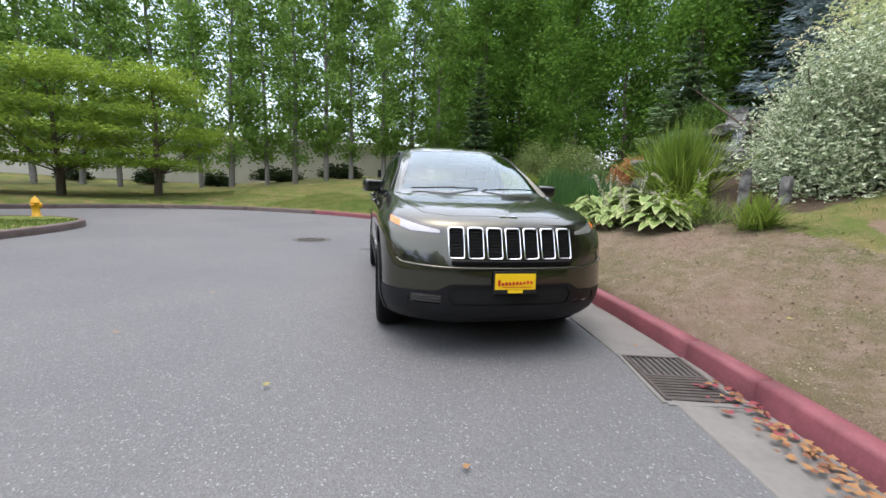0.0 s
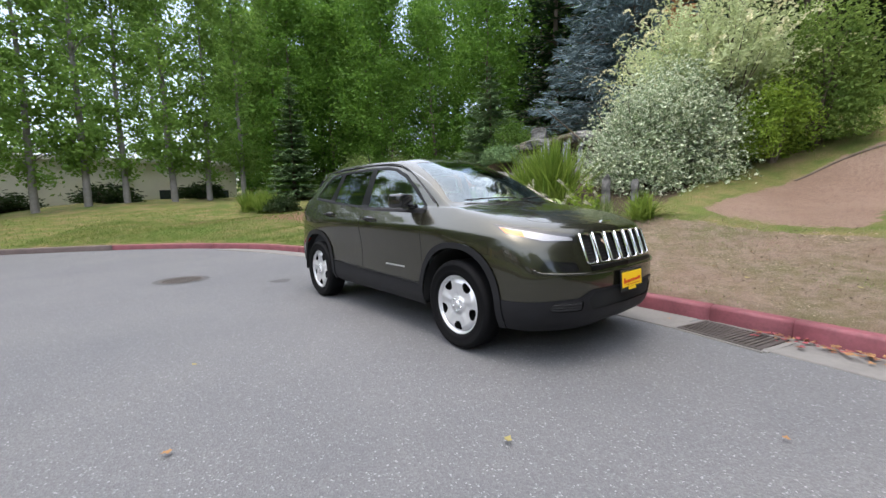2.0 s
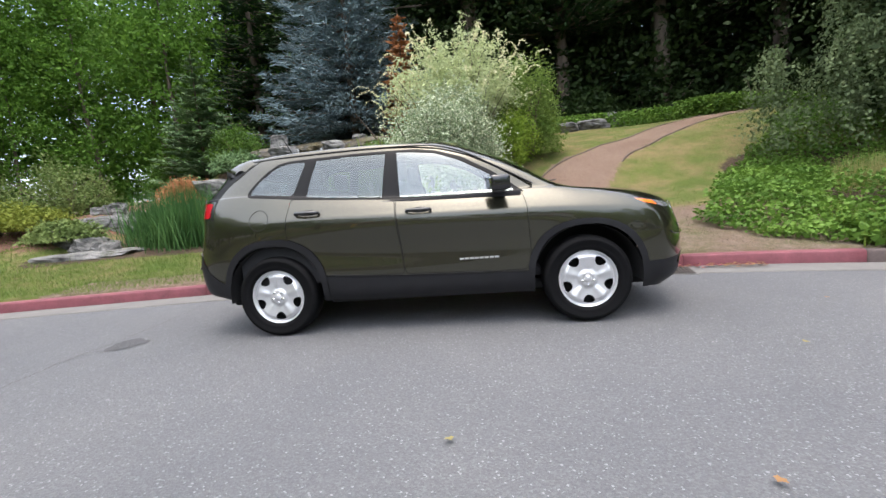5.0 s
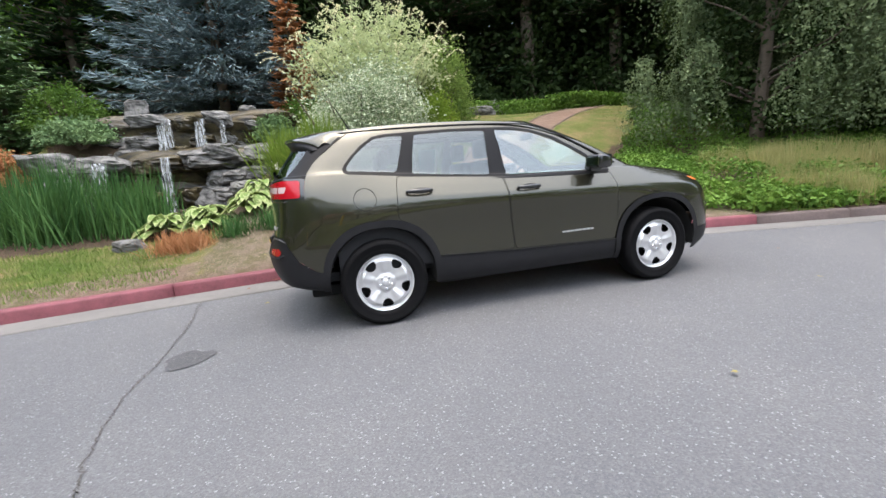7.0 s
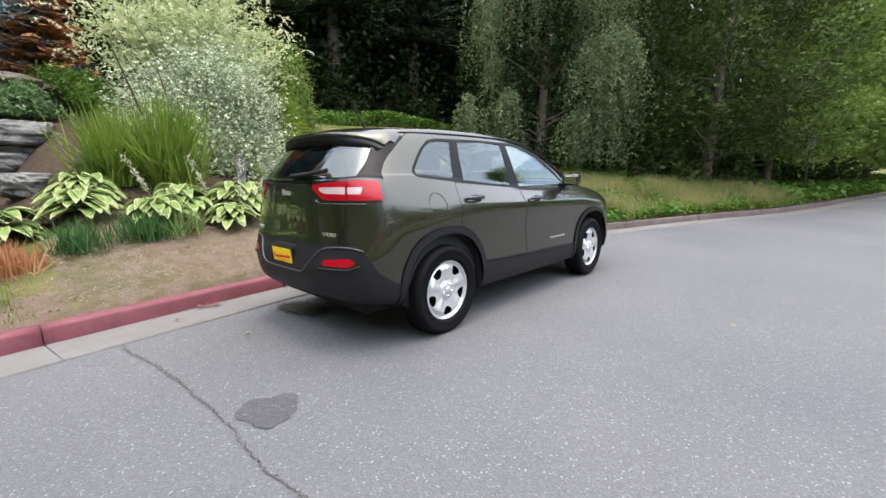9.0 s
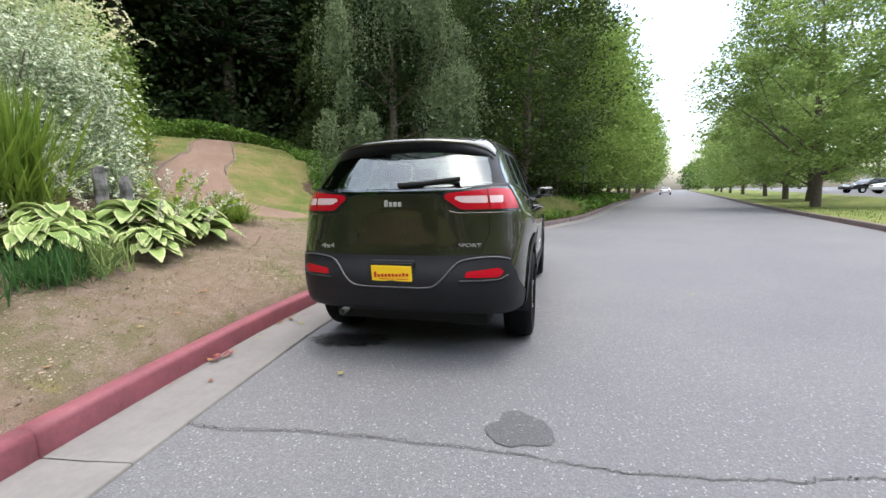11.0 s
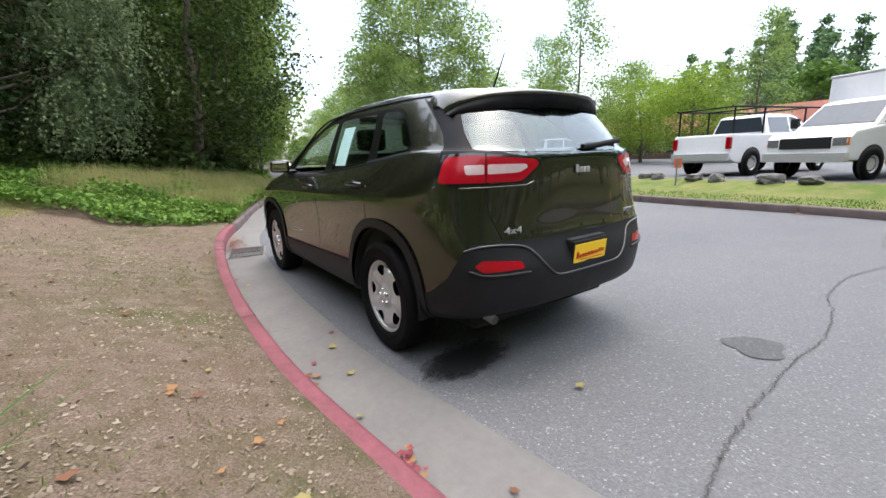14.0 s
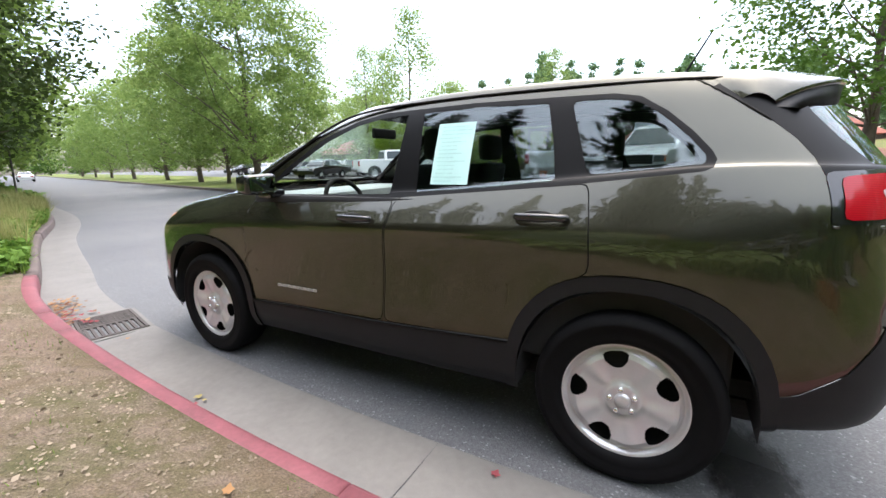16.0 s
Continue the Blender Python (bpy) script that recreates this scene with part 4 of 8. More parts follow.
def strip(poly, w=0.004, closed=True):
    """Thin quads along an outline, for panel gaps."""
    segs = list(zip(poly, poly[1:] + poly[:1])) if closed else list(zip(poly, poly[1:]))
    for p, q in segs:
        d = (Vector(q) - Vector(p))
        if d.length < 1e-4:
            continue
        nn = Vector((-d.y, d.x)).normalized() * w
        yield [tuple(Vector(p) - nn), tuple(Vector(q) - nn), tuple(Vector(q) + nn), tuple(Vector(p) + nn)]


for poly, axes, keep, over in ((DF, SIDE, lambda c: c.y > .7, (0, 20, 21)), (DR, SIDE, lambda c: c.y > .7, (0, 20, 21)), (HD[:-3], PLAN, lambda c: c.z > .95 and c.x > 1.0, (0, 22)), (TG, FRONT, lambda c: c.x < -1.95, (0, 23))):
    for s in strip(poly, 0.0026, poly is not HD[:-3]):
        if abs(s[0][0]) > 0.02 or axes is SIDE:
            mark(s, axes, keep, "gap", over)

bm.normal_update()
nrm = bm.verts.layers.float_vector.new("nrm")
for v in bm.verts:
    n = shade_normal(v.co)
    if abs(v.co.y) < 1e-4:
        n.y = 0
        n.normalize()
    v[nrm] = n

car = thing("car", "dark olive-green metallic compact SUV parked at the kerb", "car")


def panel(name, ids, mats, parent, sides="both", shift=0.0, label="", islands=False):
    """Makes an object of the faces with these marks: the half, its mirror image, or both."""
    made = []
    faces = [f for f in bm.faces if f[tag] in ids]
    if islands:
        left = set(faces)
        while left:
            todo, group = [left.pop()], []
            while todo:
                f = todo.pop()
                group.append(f)
                for e in f.edges:
                    for g in e.link_faces:
                        if g in left:
                            left.discard(g)
                            todo.append(g)
            mid = any(abs(v.co.y) < 1e-4 for f in group for v in f.verts)
            made += build_panel(name, group, mats, parent, "both" if mid else "each", shift, label)
        return made
    return build_panel(name, faces, mats, parent, sides, shift, label)


def build_panel(name, faces, mats, parent, sides, shift, label):
    made = []
    vid = {}
    for f in faces:
        for v in f.verts:
            vid.setdefault(v, len(vid))
    co = np.array([v.co + v[nrm] * shift for v in vid])
    no = np.array([v[nrm] for v in vid])
    polys = [[vid[v] for v in f.verts] for f in faces]
    for sg in ([(1, -1)] if sides == "both" else [(1,), (-1,)]):
        V, P, N, off = [], [], [], 0
        for s in sg:
            V.append(co * (1, s, 1))
            N.append(no * (1, s, 1))
            P += [[k + off for k in (p if s > 0 else p[::-1])] for p in polys]
            off += len(co)
        me = bpy.data.meshes.new(name)
        me.from_pydata(np.vstack(V), [], P)
        me.update()
        o = obj(name, me, mats, parent, label)
        me.normals_split_custom_set_from_vertices(np.vstack(N))
        made.append(o)
    return made


panel("body", (0,), M["paint"], car)
hood = panel("hood", (22,), M["paint"], car)[0]
tailgate = panel("tailgate", (23,), M["paint"], car)[0]
doors_f = panel("front_door", (20,), M["paint"], car, "each")
doors_r = panel("rear_door", (21,), M["paint"], car, "each")
panel("panel_gap", (11,), M["gap"], car, shift=-0.004, islands=True)
panel("window_frame", (5, 4), M["frame_black"], car, "each")
front_panes = panel("front_door_glass", (1,), M["glass"], car, "each", -0.003)
bpy.data.objects.remove(front_panes[0])      # the window on the kerb side is wound down
panel("rear_door_glass", (2,), M["glass_dark"], car, "each", -0.003)
panel("quarter_glass", (3,), M["glass_dark"], car, "each", -0.003)
panel("windshield", (8,), M["windshield"], car, shift=-0.002)
panel("rear_window", (9,), M["glass_dark"], car, shift=-0.002)
panel("rear_window_surround", (24,), M["frame_black"], car, "each", 0.001)
panel("wheel_arch_flare", (6,), M["black_plastic"], car, "each", 0.012, "matt black plastic flare", True)
panel("lower_cladding", (7,), M["black_plastic"], car, shift=0.004, label="matt black plastic lower body", islands=True)
panel("headlight_housing", (26,), M["gloss_black"], car, "each", -0.001)
panel("tail_lamp_housing", (27,), M["gloss_black"], car, "each", 0.003)
panel("headlight", (12,), M["lamp_clear"], car, "each", -0.002, islands=True)
panel("turn_signal", (13,), M["lamp_amber"], car, "each", -0.002)
panel("tail_lamp", (14,), M["lamp_red"], car, "each", 0.006)
panel("reverse_lamp", (15,), M["lamp_white"], car, "each", 0.007)
panel("rear_reflector", (16,), M["lamp_red"], car, "each", 0.006)
panel("fog_lamp_recess", (19,), M["gloss_black"], car, "each", -0.005, islands=True)
panel("intake_mesh", (18,), M["gap"], car, shift=-0.005)
panel("grille_slot", (17,), M["gap"], car, shift=-0.02, label="black mesh behind the grille bars", islands=True)
bm.free()


def lathe(profile, sides=64):
    """Turns (radius, y) points about the y axis."""
    p = np.asarray(profile, float)
    a = np.linspace(0, 2 * math.pi, sides, endpoint=False)
    v = np.stack([p[:, 0][:, None] * np.cos(a), np.broadcast_to(p[:, 1][:, None], (len(p), sides)), p[:, 0][:, None] * np.sin(a)], -1)
    return v.reshape(-1, 3), grid_faces(len(p), sides, True)


def wheel_meshes():
    """Steel wheel with five openings and a tyre; outside faces +y."""
    th = 240
    rs = np.array([0.0, .03, .05, .062, .068, .09, .105, .115, .128, .142, .156, .17, .182, .192, .203, .208, .214, .222, .226, .228])
    rs = np.unique(np.concatenate([rs, np.linspace(.12, .2, 33)]))
    depth = np.interp(rs, [0, .05, .062, .068, .10, .13, .17, .195, .203, .21, .222, .228], [.0, .0, -.002, -.014, -.010, -.006, .000, -.012, -.022, -.016, .004, -.002])
    a = np.linspace(0, 2 * math.pi, th, endpoint=False)
    ph = (np.degrees(a) % 72) - 36                                   # 0 at the middle of an opening
    y = depth[:, None] + 0.012 * np.exp(-(((np.abs(ph) - 36) / 13) ** 2))[None] * ((rs > .07) & (rs < .19))[:, None]
    v = np.stack([rs[:, None] * np.cos(a), y, rs[:, None] * np.sin(a)], -1)
    f = grid_faces(len(rs), th, True)
    ri, ci = np.divmod(f[:, 0], th)
    rm = (rs[ri] + rs[np.minimum(ri + 1, len(rs) - 1)]) / 2
    am = np.abs(((np.degrees(a[ci]) + 1.5) % 72) - 36)
    hole = (rm > .128) & (rm < .192) & (am < np.interp(rm, [.128, .132, .14, .155, .17, .182, .188, .192], [2, 7, 10.5, 13.5, 15, 14.5, 12, 7]))
    f = f[~hole]
    return (v.reshape(-1, 3) * (1.075, 1, 1.075), f)


wv, wf = wheel_meshes()
tyre_prof = [(.238, -.10), (.248, -.112), (.28, -.116), (.33, -.110), (.352, -.095), (.360, -.075), (.362, -.03), (.362, .03), (.360, .075), (.352, .095), (.33, .110), (.318, .1125), (.316, .1105), (.30, .1145), (.298, .1125), (.275, .115), (.255, .110), (.243, .098), (.239, .09), (.235, .02)]
tv, tf = lathe(tyre_prof, 72)
bv, bf = lathe([(.23, .03), (.225, -.04), (.16, -.05), (.05, -.05), (.0, -.05)], 40)
nut_v, nut_f = lathe([(.0, .012), (.008, .012), (.011, .008), (.011, -.012)], 8)
for hx, sg, turn in ((1.35, 1, -7), (1.35, -1, -18), (-1.35, 1, 28), (-1.35, -1, -18)):
    m = pose(hx, sg * .80, .36, 0, turn, 0 if sg > 0 else 180)
    w = from_arrays("wheel", wv + (0, .088, 0), wf[:, ::-1], M["silver"], car, "silver five-spoke steel wheel", smooth=True)
    w.matrix_basis = m
    from_arrays("tyre", tv, tf[:, ::-1], M["rubber"], w, smooth=True)
    from_arrays("brake_disc", bv + (0, .02, 0), bf[:, ::-1], M["gap"], w, smooth=True)
    cv, cf = lathe([(.0, .012), (.022, .012), (.030, .006), (.033, -.004)], 24)
    from_arrays("hub_cap", cv + (0, .09, 0), cf[:, ::-1], M["silver"], w, smooth=True)
    for k in range(5):
        a = math.radians(72 * k + 36)
        from_arrays("wheel_nut", nut_v + (.049 * math.cos(a), .09, .049 * math.sin(a)), nut_f[:, ::-1], M["chrome"], w)
    # dark wheel housing
    a = np.linspace(-.12, math.pi + .12, 24)
    hv = np.array([[(.44 * k * math.cos(b), y, .44 * k * math.sin(b)) for b in a] for k, y in ((1, .12), (1, -.28), (0, -.28))]).reshape(-1, 3)
    hf = grid_faces(3, 24)
    h = from_arrays("wheel_housing", hv, hf, M["gap"], car, smooth=True)
    h.matrix_basis = pose(hx, sg * .78, .375, 0, 0, 0 if sg > 0 else 180)

# floor pan under the body
b2 = bmesh.new()
box(b2, (-1.95, -.62, .24), (2.05, .62, .34), 0.03)
box(b2, (-.88, -.84, .27), (.86, .84, .36), 0.02)
part("floor_pan", b2, M["gap"], car)
b2 = bmesh.new()
box(b2, (-1.95, .30, .29), (-1.6, .60, .36), 0.03)
part("muffler", b2, M["iron"], car)
ev, ef = tube([(-1.8, .52, .32), (-1.95, .53, .315), (-2.03, .53, .305)], [.025, .027, .027], 14)
from_arrays("exhaust_pipe", ev, ef, M["silver"], car, smooth=True)


def arch_frame(pts, w, d, front):
    """A raised moulding along a closed outline in (y, z), on the front of the car."""
    pts = [Vector(p) for p in pts]
    n = len(pts)
    v, f = [], []
    for k, p in enumerate(pts):
        t = (pts[(k + 1) % n] - pts[k - 1]).normalized()
        o = Vector((-t.y, t.x)) * w
        for q, lift in ((p - o, 0), (p - o * .5, d), (p + o * .5, d), (p + o, 0)):
            v.append((front(q.x, q.y) + lift, q.x, q.y))
    for k in range(n):
        for j in range(3):
            a, b_ = k * 4 + j, ((k + 1) % n) * 4 + j
            f.append((a, b_, b_ + 1, a + 1))
    return np.array(v), np.array(f)


nose = lambda y, z: float(np.interp(z, [.5, .66, .80, .93, 1.0], [2.31, 2.31, 2.27, 2.22, 2.15])) - .212 * abs(y) ** 2
for k in range(-3, 4):
    yc = k * .134
    w2 = .053
    o = rounded([(yc - w2, .734), (yc + w2, .734), (yc + w2, .940), (yc - w2, .940)], 0.02, 4)
    v, f = arch_frame(o, .006, .010, nose)
    grille_bar = from_arrays("grille_surround", v, f, M["chrome"], car, "bright chrome slot surround", smooth=True)
    b2 = bmesh.new()
    for z in np.arange(.752, .927, .022):
        box(b2, (nose(yc, z) - .016, yc - .046, z), (nose(yc, z) - .008, yc + .046, z + .006))
    part("grille_mesh", b2, M["gap"], car)


def sweep_strip(pts, width, thick, mat, name, parent, axis=2):
    """A slim moulding along 3D points."""
    v, f = tube(pts, np.full(len(pts), 1.0), 8)
    c = np.repeat(np.asarray(pts, float), 8, 0)
    v = c + (v - c) * [thick, thick, width] if axis == 2 else c + (v - c) * [width, thick, thick]
    return from_arrays(name, v, f, mat, parent, smooth=True)


# lips of the bumpers, bonnet badge bar
sweep_strip(spline([(2.315, -.02, .668), (2.285, .4, .668), (2.20, .62, .672), (2.085, .76, .68)], 6), .010, .010, M["paint"], "bumper_lip", car)
sweep_strip(spline([(2.315, .02, .668), (2.285, -.4, .668), (2.20, -.62, .672), (2.085, -.76, .68)], 6), .010, .010, M["paint"], "bumper_lip", car)
for sg in (1, -1):
    yz = spline([(.0, .582), (.22, .584), (.30, .60), (.36, .65), (.42, .72), (.48, .765), (.60, .785), (.72, .785), (.79, .765)], 6)
    sweep_strip([(rear_x(y, z) - .006, sg * y, z) for y, z in yz], .006, .008, M["satin"], "bumper_moulding", car)
    yz = spline([(.47, .632), (.60, .632), (.72, .637), (.775, .66)], 6)
    sweep_strip([(rear_x(y, z) - .004, sg * y, z) for y, z in yz], .008, .012, M["black_plastic"], "reflector_ledge", car)
    xz = spline([(.93, .462), (.5, .478), (-.2, .492), (-.88, .532)], 6)
    sweep_strip([(x, sg * (side_y(x, z) + .004), z) for x, z in xz], .006, .008, M["frame_black"], "sill_edge", car)
for sg in (1, -1):
    yz = spline([(.0, .702), (.25, .702), (.44, .702)], 6)
    sweep_strip([(front_x(y, z) + .001, sg * y, z) for y, z in yz], .022, .008, M["frame_black"], "grille_shadow_slot", car)
    yz = spline([(.50, .672), (.64, .674), (.76, .682), (.80, .705)], 6)
    sweep_strip([(front_x(y, z) + .004, sg * y, z) for y, z in yz], .007, .008, M["paint"], "fog_lamp_trim", car)
b2 = bmesh.new()
box(b2, (2.105, -.07, .992), (2.125, .07, 1.022), 0.008)
part("bonnet_badge", b2, M["chrome"], car)
b2 = bmesh.new()
for k in range(4):
    box(b2, (-2.206, -.062 + k * .033, 1.13), (-2.198, -.036 + k * .033, 1.13 + (.032 if k < 3 else .045)), 0.004)
part("maker_badge", b2, M["badge"], car)
for sg in (1, -1):
    b2 = bmesh.new()
    for k in range(8):
        box(b2, (.30 + k * .042, sg * side_y(.45, .6) - .005, .589), (.334 + k * .042, sg * side_y(.45, .6) + .005, .604), 0.002)
    part("door_badge", b2, M["badge"], doors_f[0 if sg > 0 else 1])


def badge_text(name, words, size, at, turn, wide):
    """Raised bright letters on the tailgate."""
    fnt = bpy.data.curves.new(name, "FONT")
    fnt.body, fnt.size, fnt.extrude, fnt.align_x = words, size, .003, "CENTER"
    tmp = bpy.data.objects.new(name, fnt)
    scene.collection.objects.link(tmp)
    bpy.context.view_layer.update()
    me = bpy.data.meshes.new_from_object(tmp.evaluated_get(bpy.context.evaluated_depsgraph_get()))
    bpy.data.objects.remove(tmp)
    o = obj(name, me, M["badge"], car, smooth=False)
    o.matrix_basis = pose(*at, 90, 0, turn) @ Matrix.Diagonal((wide, .78, 1, 1))


badge_text("drive_badge", "4x4", .062, (rear_x(.53, .85) - .004, .53, .838), -96, 1.25)
badge_text("trim_badge", "SPORT", .045, (rear_x(-.53, .86) - .004, -.53, .855), -84, 1.15)


def plate(front):
    s = 1 if front else -1
    x, z0 = (2.335, .578) if front else (-2.268, .672)
    b2 = bmesh.new()
    box(b2, (-.158, -.006, -.080), (.158, .006, .080), 0.004)
    base = part("number_plate", b2, M["gap"], car, "black-framed yellow dealer plate")
    base.matrix_basis = pose(x, 0, z0, -4 if front else 6, 0, 90 if front else -90)
    b2 = bmesh.new()
    box(b2, (-.148, -.009, -.050), (.148, -.005, .062), 0.002)
    box(b2, (-.055, -.009, -.074), (.055, -.005, -.052), 0.001)
    part("plate_face", b2, M["yellow"], base)
    b2 = bmesh.new()
    r = random.Random(3)
    for k in range(10):
        h = .04 if k == 0 else r.uniform(.018, .026)
        box(b2, (-.128 + k * .026, -.0115, -.022 + k * .0014), (-.128 + k * .026 + .018, -.008, -.022 + h + k * .0014), 0.004)
    box(b2, (-.09, -.0112, -.034), (.12, -.008, -.030))
    part("plate_lettering", b2, M["red_ink"], base)


for sg in (1, -1):
    for z in (.424, .442, .460):
        sweep_strip([(front_x(y, z), sg * y, z) for y in np.linspace(.51, .70, 6)], .003, .006, M["gloss_black"], "intake_vane", car)

plate(True)
plate(False)

# black plastic block added behind the rear plate to carry it
b2 = bmesh.new()
box(b2, (-2.262, -.165, .60), (-2.20, .165, .765), 0.02)
part("plate_backing", b2, M["black_plastic"], car)

# door handles, mirrors, wipers, spoiler, aerial
for sg, dl in ((1, 0), (-1, 1)):
    for x, z, par, y in ((-.02, 1.035, doors_f[dl], .893), (-1.0, 1.08, doors_r[dl], .886)):
        pts = spline([(x + .105, sg * (y + .004), z), (x + .085, sg * (y + .03), z + .004), (x, sg * (y + .042), z + .006), (x - .085, sg * (y + .03), z + .004), (x - .105, sg * (y + .004), z)], 5)
        sweep_strip(pts, .016, .012, M["gloss_black"], "door_handle", par)
        b2 = bmesh.new()
        bmesh.ops.create_uvsphere(b2, u_segments=16, v_segments=8, radius=1, matrix=Matrix.LocRotScale((x + .01, sg * (y - .002), z - .002), None, (.085, .008, .030)))
        part("handle_recess", b2, M["gap"], par, smooth=True)
    # mirror
    b2 = bmesh.new()
    made = box(b2, (-.10, -.105, -.078), (.10, .115, .078), 0.035)
    for v in b2.verts:
        t = (v.co.y + .13) / .25
        v.co.z *= 1 - .15 * t
        v.co *= .82
    mir = part("door_mirror", b2, M["gloss_black"], car, smooth=True)
    mir.matrix_basis = pose(.66, sg * .945, 1.208, 0, 0, -14 * sg)
    b2 = bmesh.new()
    box(b2, (-.085, -.07, -.046), (-.0805, .075, .046), 0.01)
    part("mirror_glass", b2, M["mirror"], mir)
    b2 = bmesh.new()
    box(b2, (.61, min(sg * .79, sg * .90), 1.125), (.72, max(sg * .79, sg * .90), 1.172), 0.012)
    part("mirror_foot", b2, M["gloss_black"], car)
for y0, y1 in ((-.60, .02), (.05, .62)):
    pts = spline([(1.235 - .15 * abs(y0), y0, 1.20), (1.225, (y0 + y1) / 2, 1.215), (1.20 - .1 * abs(y1), y1, 1.215)], 6)
    sweep_strip(pts, .006, .006, M["gap"], "wiper", car)
sweep_strip(spline([(-2.17, -.03, 1.275), (-2.15, -.2, 1.285), (-2.125, -.46, 1.31)], 5), .016, .012, M["gap"], "rear_wiper", car)
a = np.linspace(0, 2 * math.pi, 33)
ring = [(-1.445 + .088 * math.cos(q), -side_y(-1.445 + .088 * math.cos(q), 1.05 + .088 * math.sin(q)) - .0005, 1.05 + .088 * math.sin(q)) for q in a]
v, f = tube(ring, np.full(33, .0025), 5)
from_arrays("fuel_flap_seam", v, f, M["gap"], car)
# spoiler: painted shell from the roof's end to a rounded rear edge, black underneath
ys = np.concatenate([-np.linspace(.645, .04, 26), [0], np.linspace(.04, .645, 26)])
ya = [0, .15, .30, .45, .53, .59, .625, .645]
shell, under = [], []
for y in ys:
    ex, ez, fx = (float(np.interp(abs(y), ya, k)) for k in ([-2.035, -2.03, -2.01, -1.955, -1.895, -1.83, -1.775, -1.745], [1.590, 1.589, 1.583, 1.571, 1.557, 1.538, 1.513, 1.492], [-1.50, -1.50, -1.50, -1.51, -1.52, -1.55, -1.59, -1.65]))
    roof = lambda x: (lambda h: h.z if h else 0)(whole.ray_cast(Vector((x, abs(y), 2.0)), Vector((0, 0, -1)))[0])
    z0, row = roof(fx), []
    for k in np.linspace(0, 1, 9):
        x = fx + (ex - fx) * k
        row.append((x, y, max(z0 + .003 + (ez - z0) * k + .022 * math.sin(math.pi * k), roof(x) + .003 if k < .8 else 0)))
    shell.append(row + [(ex - .004, y, ez - .010), (ex + .006, y, ez - .018)])
    zg = 1.508 - .045 * (y / .62) ** 2
    gx = rear_x(y, zg) - .001
    under.append([(ex + .006, y, ez - .018), (ex * .6 + gx * .4, y, (ez - .018) * .72 + zg * .28), (gx, y, zg), (gx + .03, y, zg + .01)])
spo = from_arrays("roof_spoiler", np.array(shell).reshape(-1, 3), grid_faces(len(ys), 11), M["paint"], car, smooth=True)
from_arrays("spoiler_underside", np.array(under).reshape(-1, 3), grid_faces(len(ys), 4), M["black_plastic"], spo, smooth=True)
for sg in (1, -1):
    seam = [(x, sg * (side_y(x, z) + .001), z) for x, z in spline([(-1.50, 1.597), (-1.58, 1.545), (-1.66, 1.487), (-1.74, 1.427)], 5)]
    sweep_strip(seam, .004, .004, M["gap"], "spoiler_seam", spo)
    # bead added below each lamp to catch the sky as the crease's glint
    lip = spline([(-1.90, .838, 1.084), (-1.985, .79, 1.08), (-2.062, .728, 1.08), (-2.125, .60, 1.081), (-2.172, .45, 1.083), (-2.186, .39, 1.10)], 5)
    sweep_strip([(x, sg * y, z) for x, y, z in lip], .006, .008, M["paint"], "crease_glint_bead", car)
av, af = tube([(-1.43, 0, 1.655), (-1.45, 0, 1.70), (-1.56, 0, 1.90)], [.016, .007, .004], 6)
from_arrays("roof_aerial", av, af, M["gap"], car)
for sg in (1, -1):
    pts = spline([(.95, sg * .775, 1.185), (.64, sg * .69, 1.372), (.34, sg * .632, 1.53), (.05, sg * .61, 1.60), (-.5, sg * .615, 1.618), (-1.1, sg * .615, 1.613), (-1.5, sg * .60, 1.60), (-1.7, sg * .57, 1.585)], 6)
    sweep_strip(pts, .006, .010, M["black_plastic"], "roof_gutter_trim", car)

# cabin: floor, dashboard, seats, steering wheel
b2 = bmesh.new()
box(b2, (-1.85, -.70, .38), (1.0, .70, .46), 0.02)
part("cabin_floor", b2, M["cloth"], car)
b2 = bmesh.new()
box(b2, (.62, -.72, .80), (1.12, .72, 1.13), 0.06)
box(b2, (-.1, -.11, .45), (.75, .11, .80), 0.04)
part("dashboard", b2, M["trim_grey"], car)
for sg in (1, -1):
    b2 = bmesh.new()
    box(b2, (-1.7, sg * .80 - .03, .45), (.85, sg * .80 + .03, 1.14), 0.02)
    part("door_lining", b2, M["cloth"], car)


def seat(x, y, w):
    b2 = bmesh.new()
    box(b2, (x - .05, y - w, .62), (x + .45, y + w, .80), 0.06)
    s = part("seat", b2, M["cloth"], car, smooth=True)
    b2 = bmesh.new()
    for v in box(b2, (x - .14, y - w, .72), (x + .02, y + w, 1.30), 0.055):
        pass
    for v in b2.verts:
        v.co.x -= (v.co.z - .72) * .28
    part("backrest", b2, M["cloth"], s, smooth=True)
    for yy in ((y,) if w < .4 else (y - .4, y + .4)):
        b2 = bmesh.new()
        box(b2, (x - .30, yy - .13, 1.32), (x - .20, yy + .13, 1.50), 0.04)
        part("headrest", b2, M["cloth"], s, smooth=True)


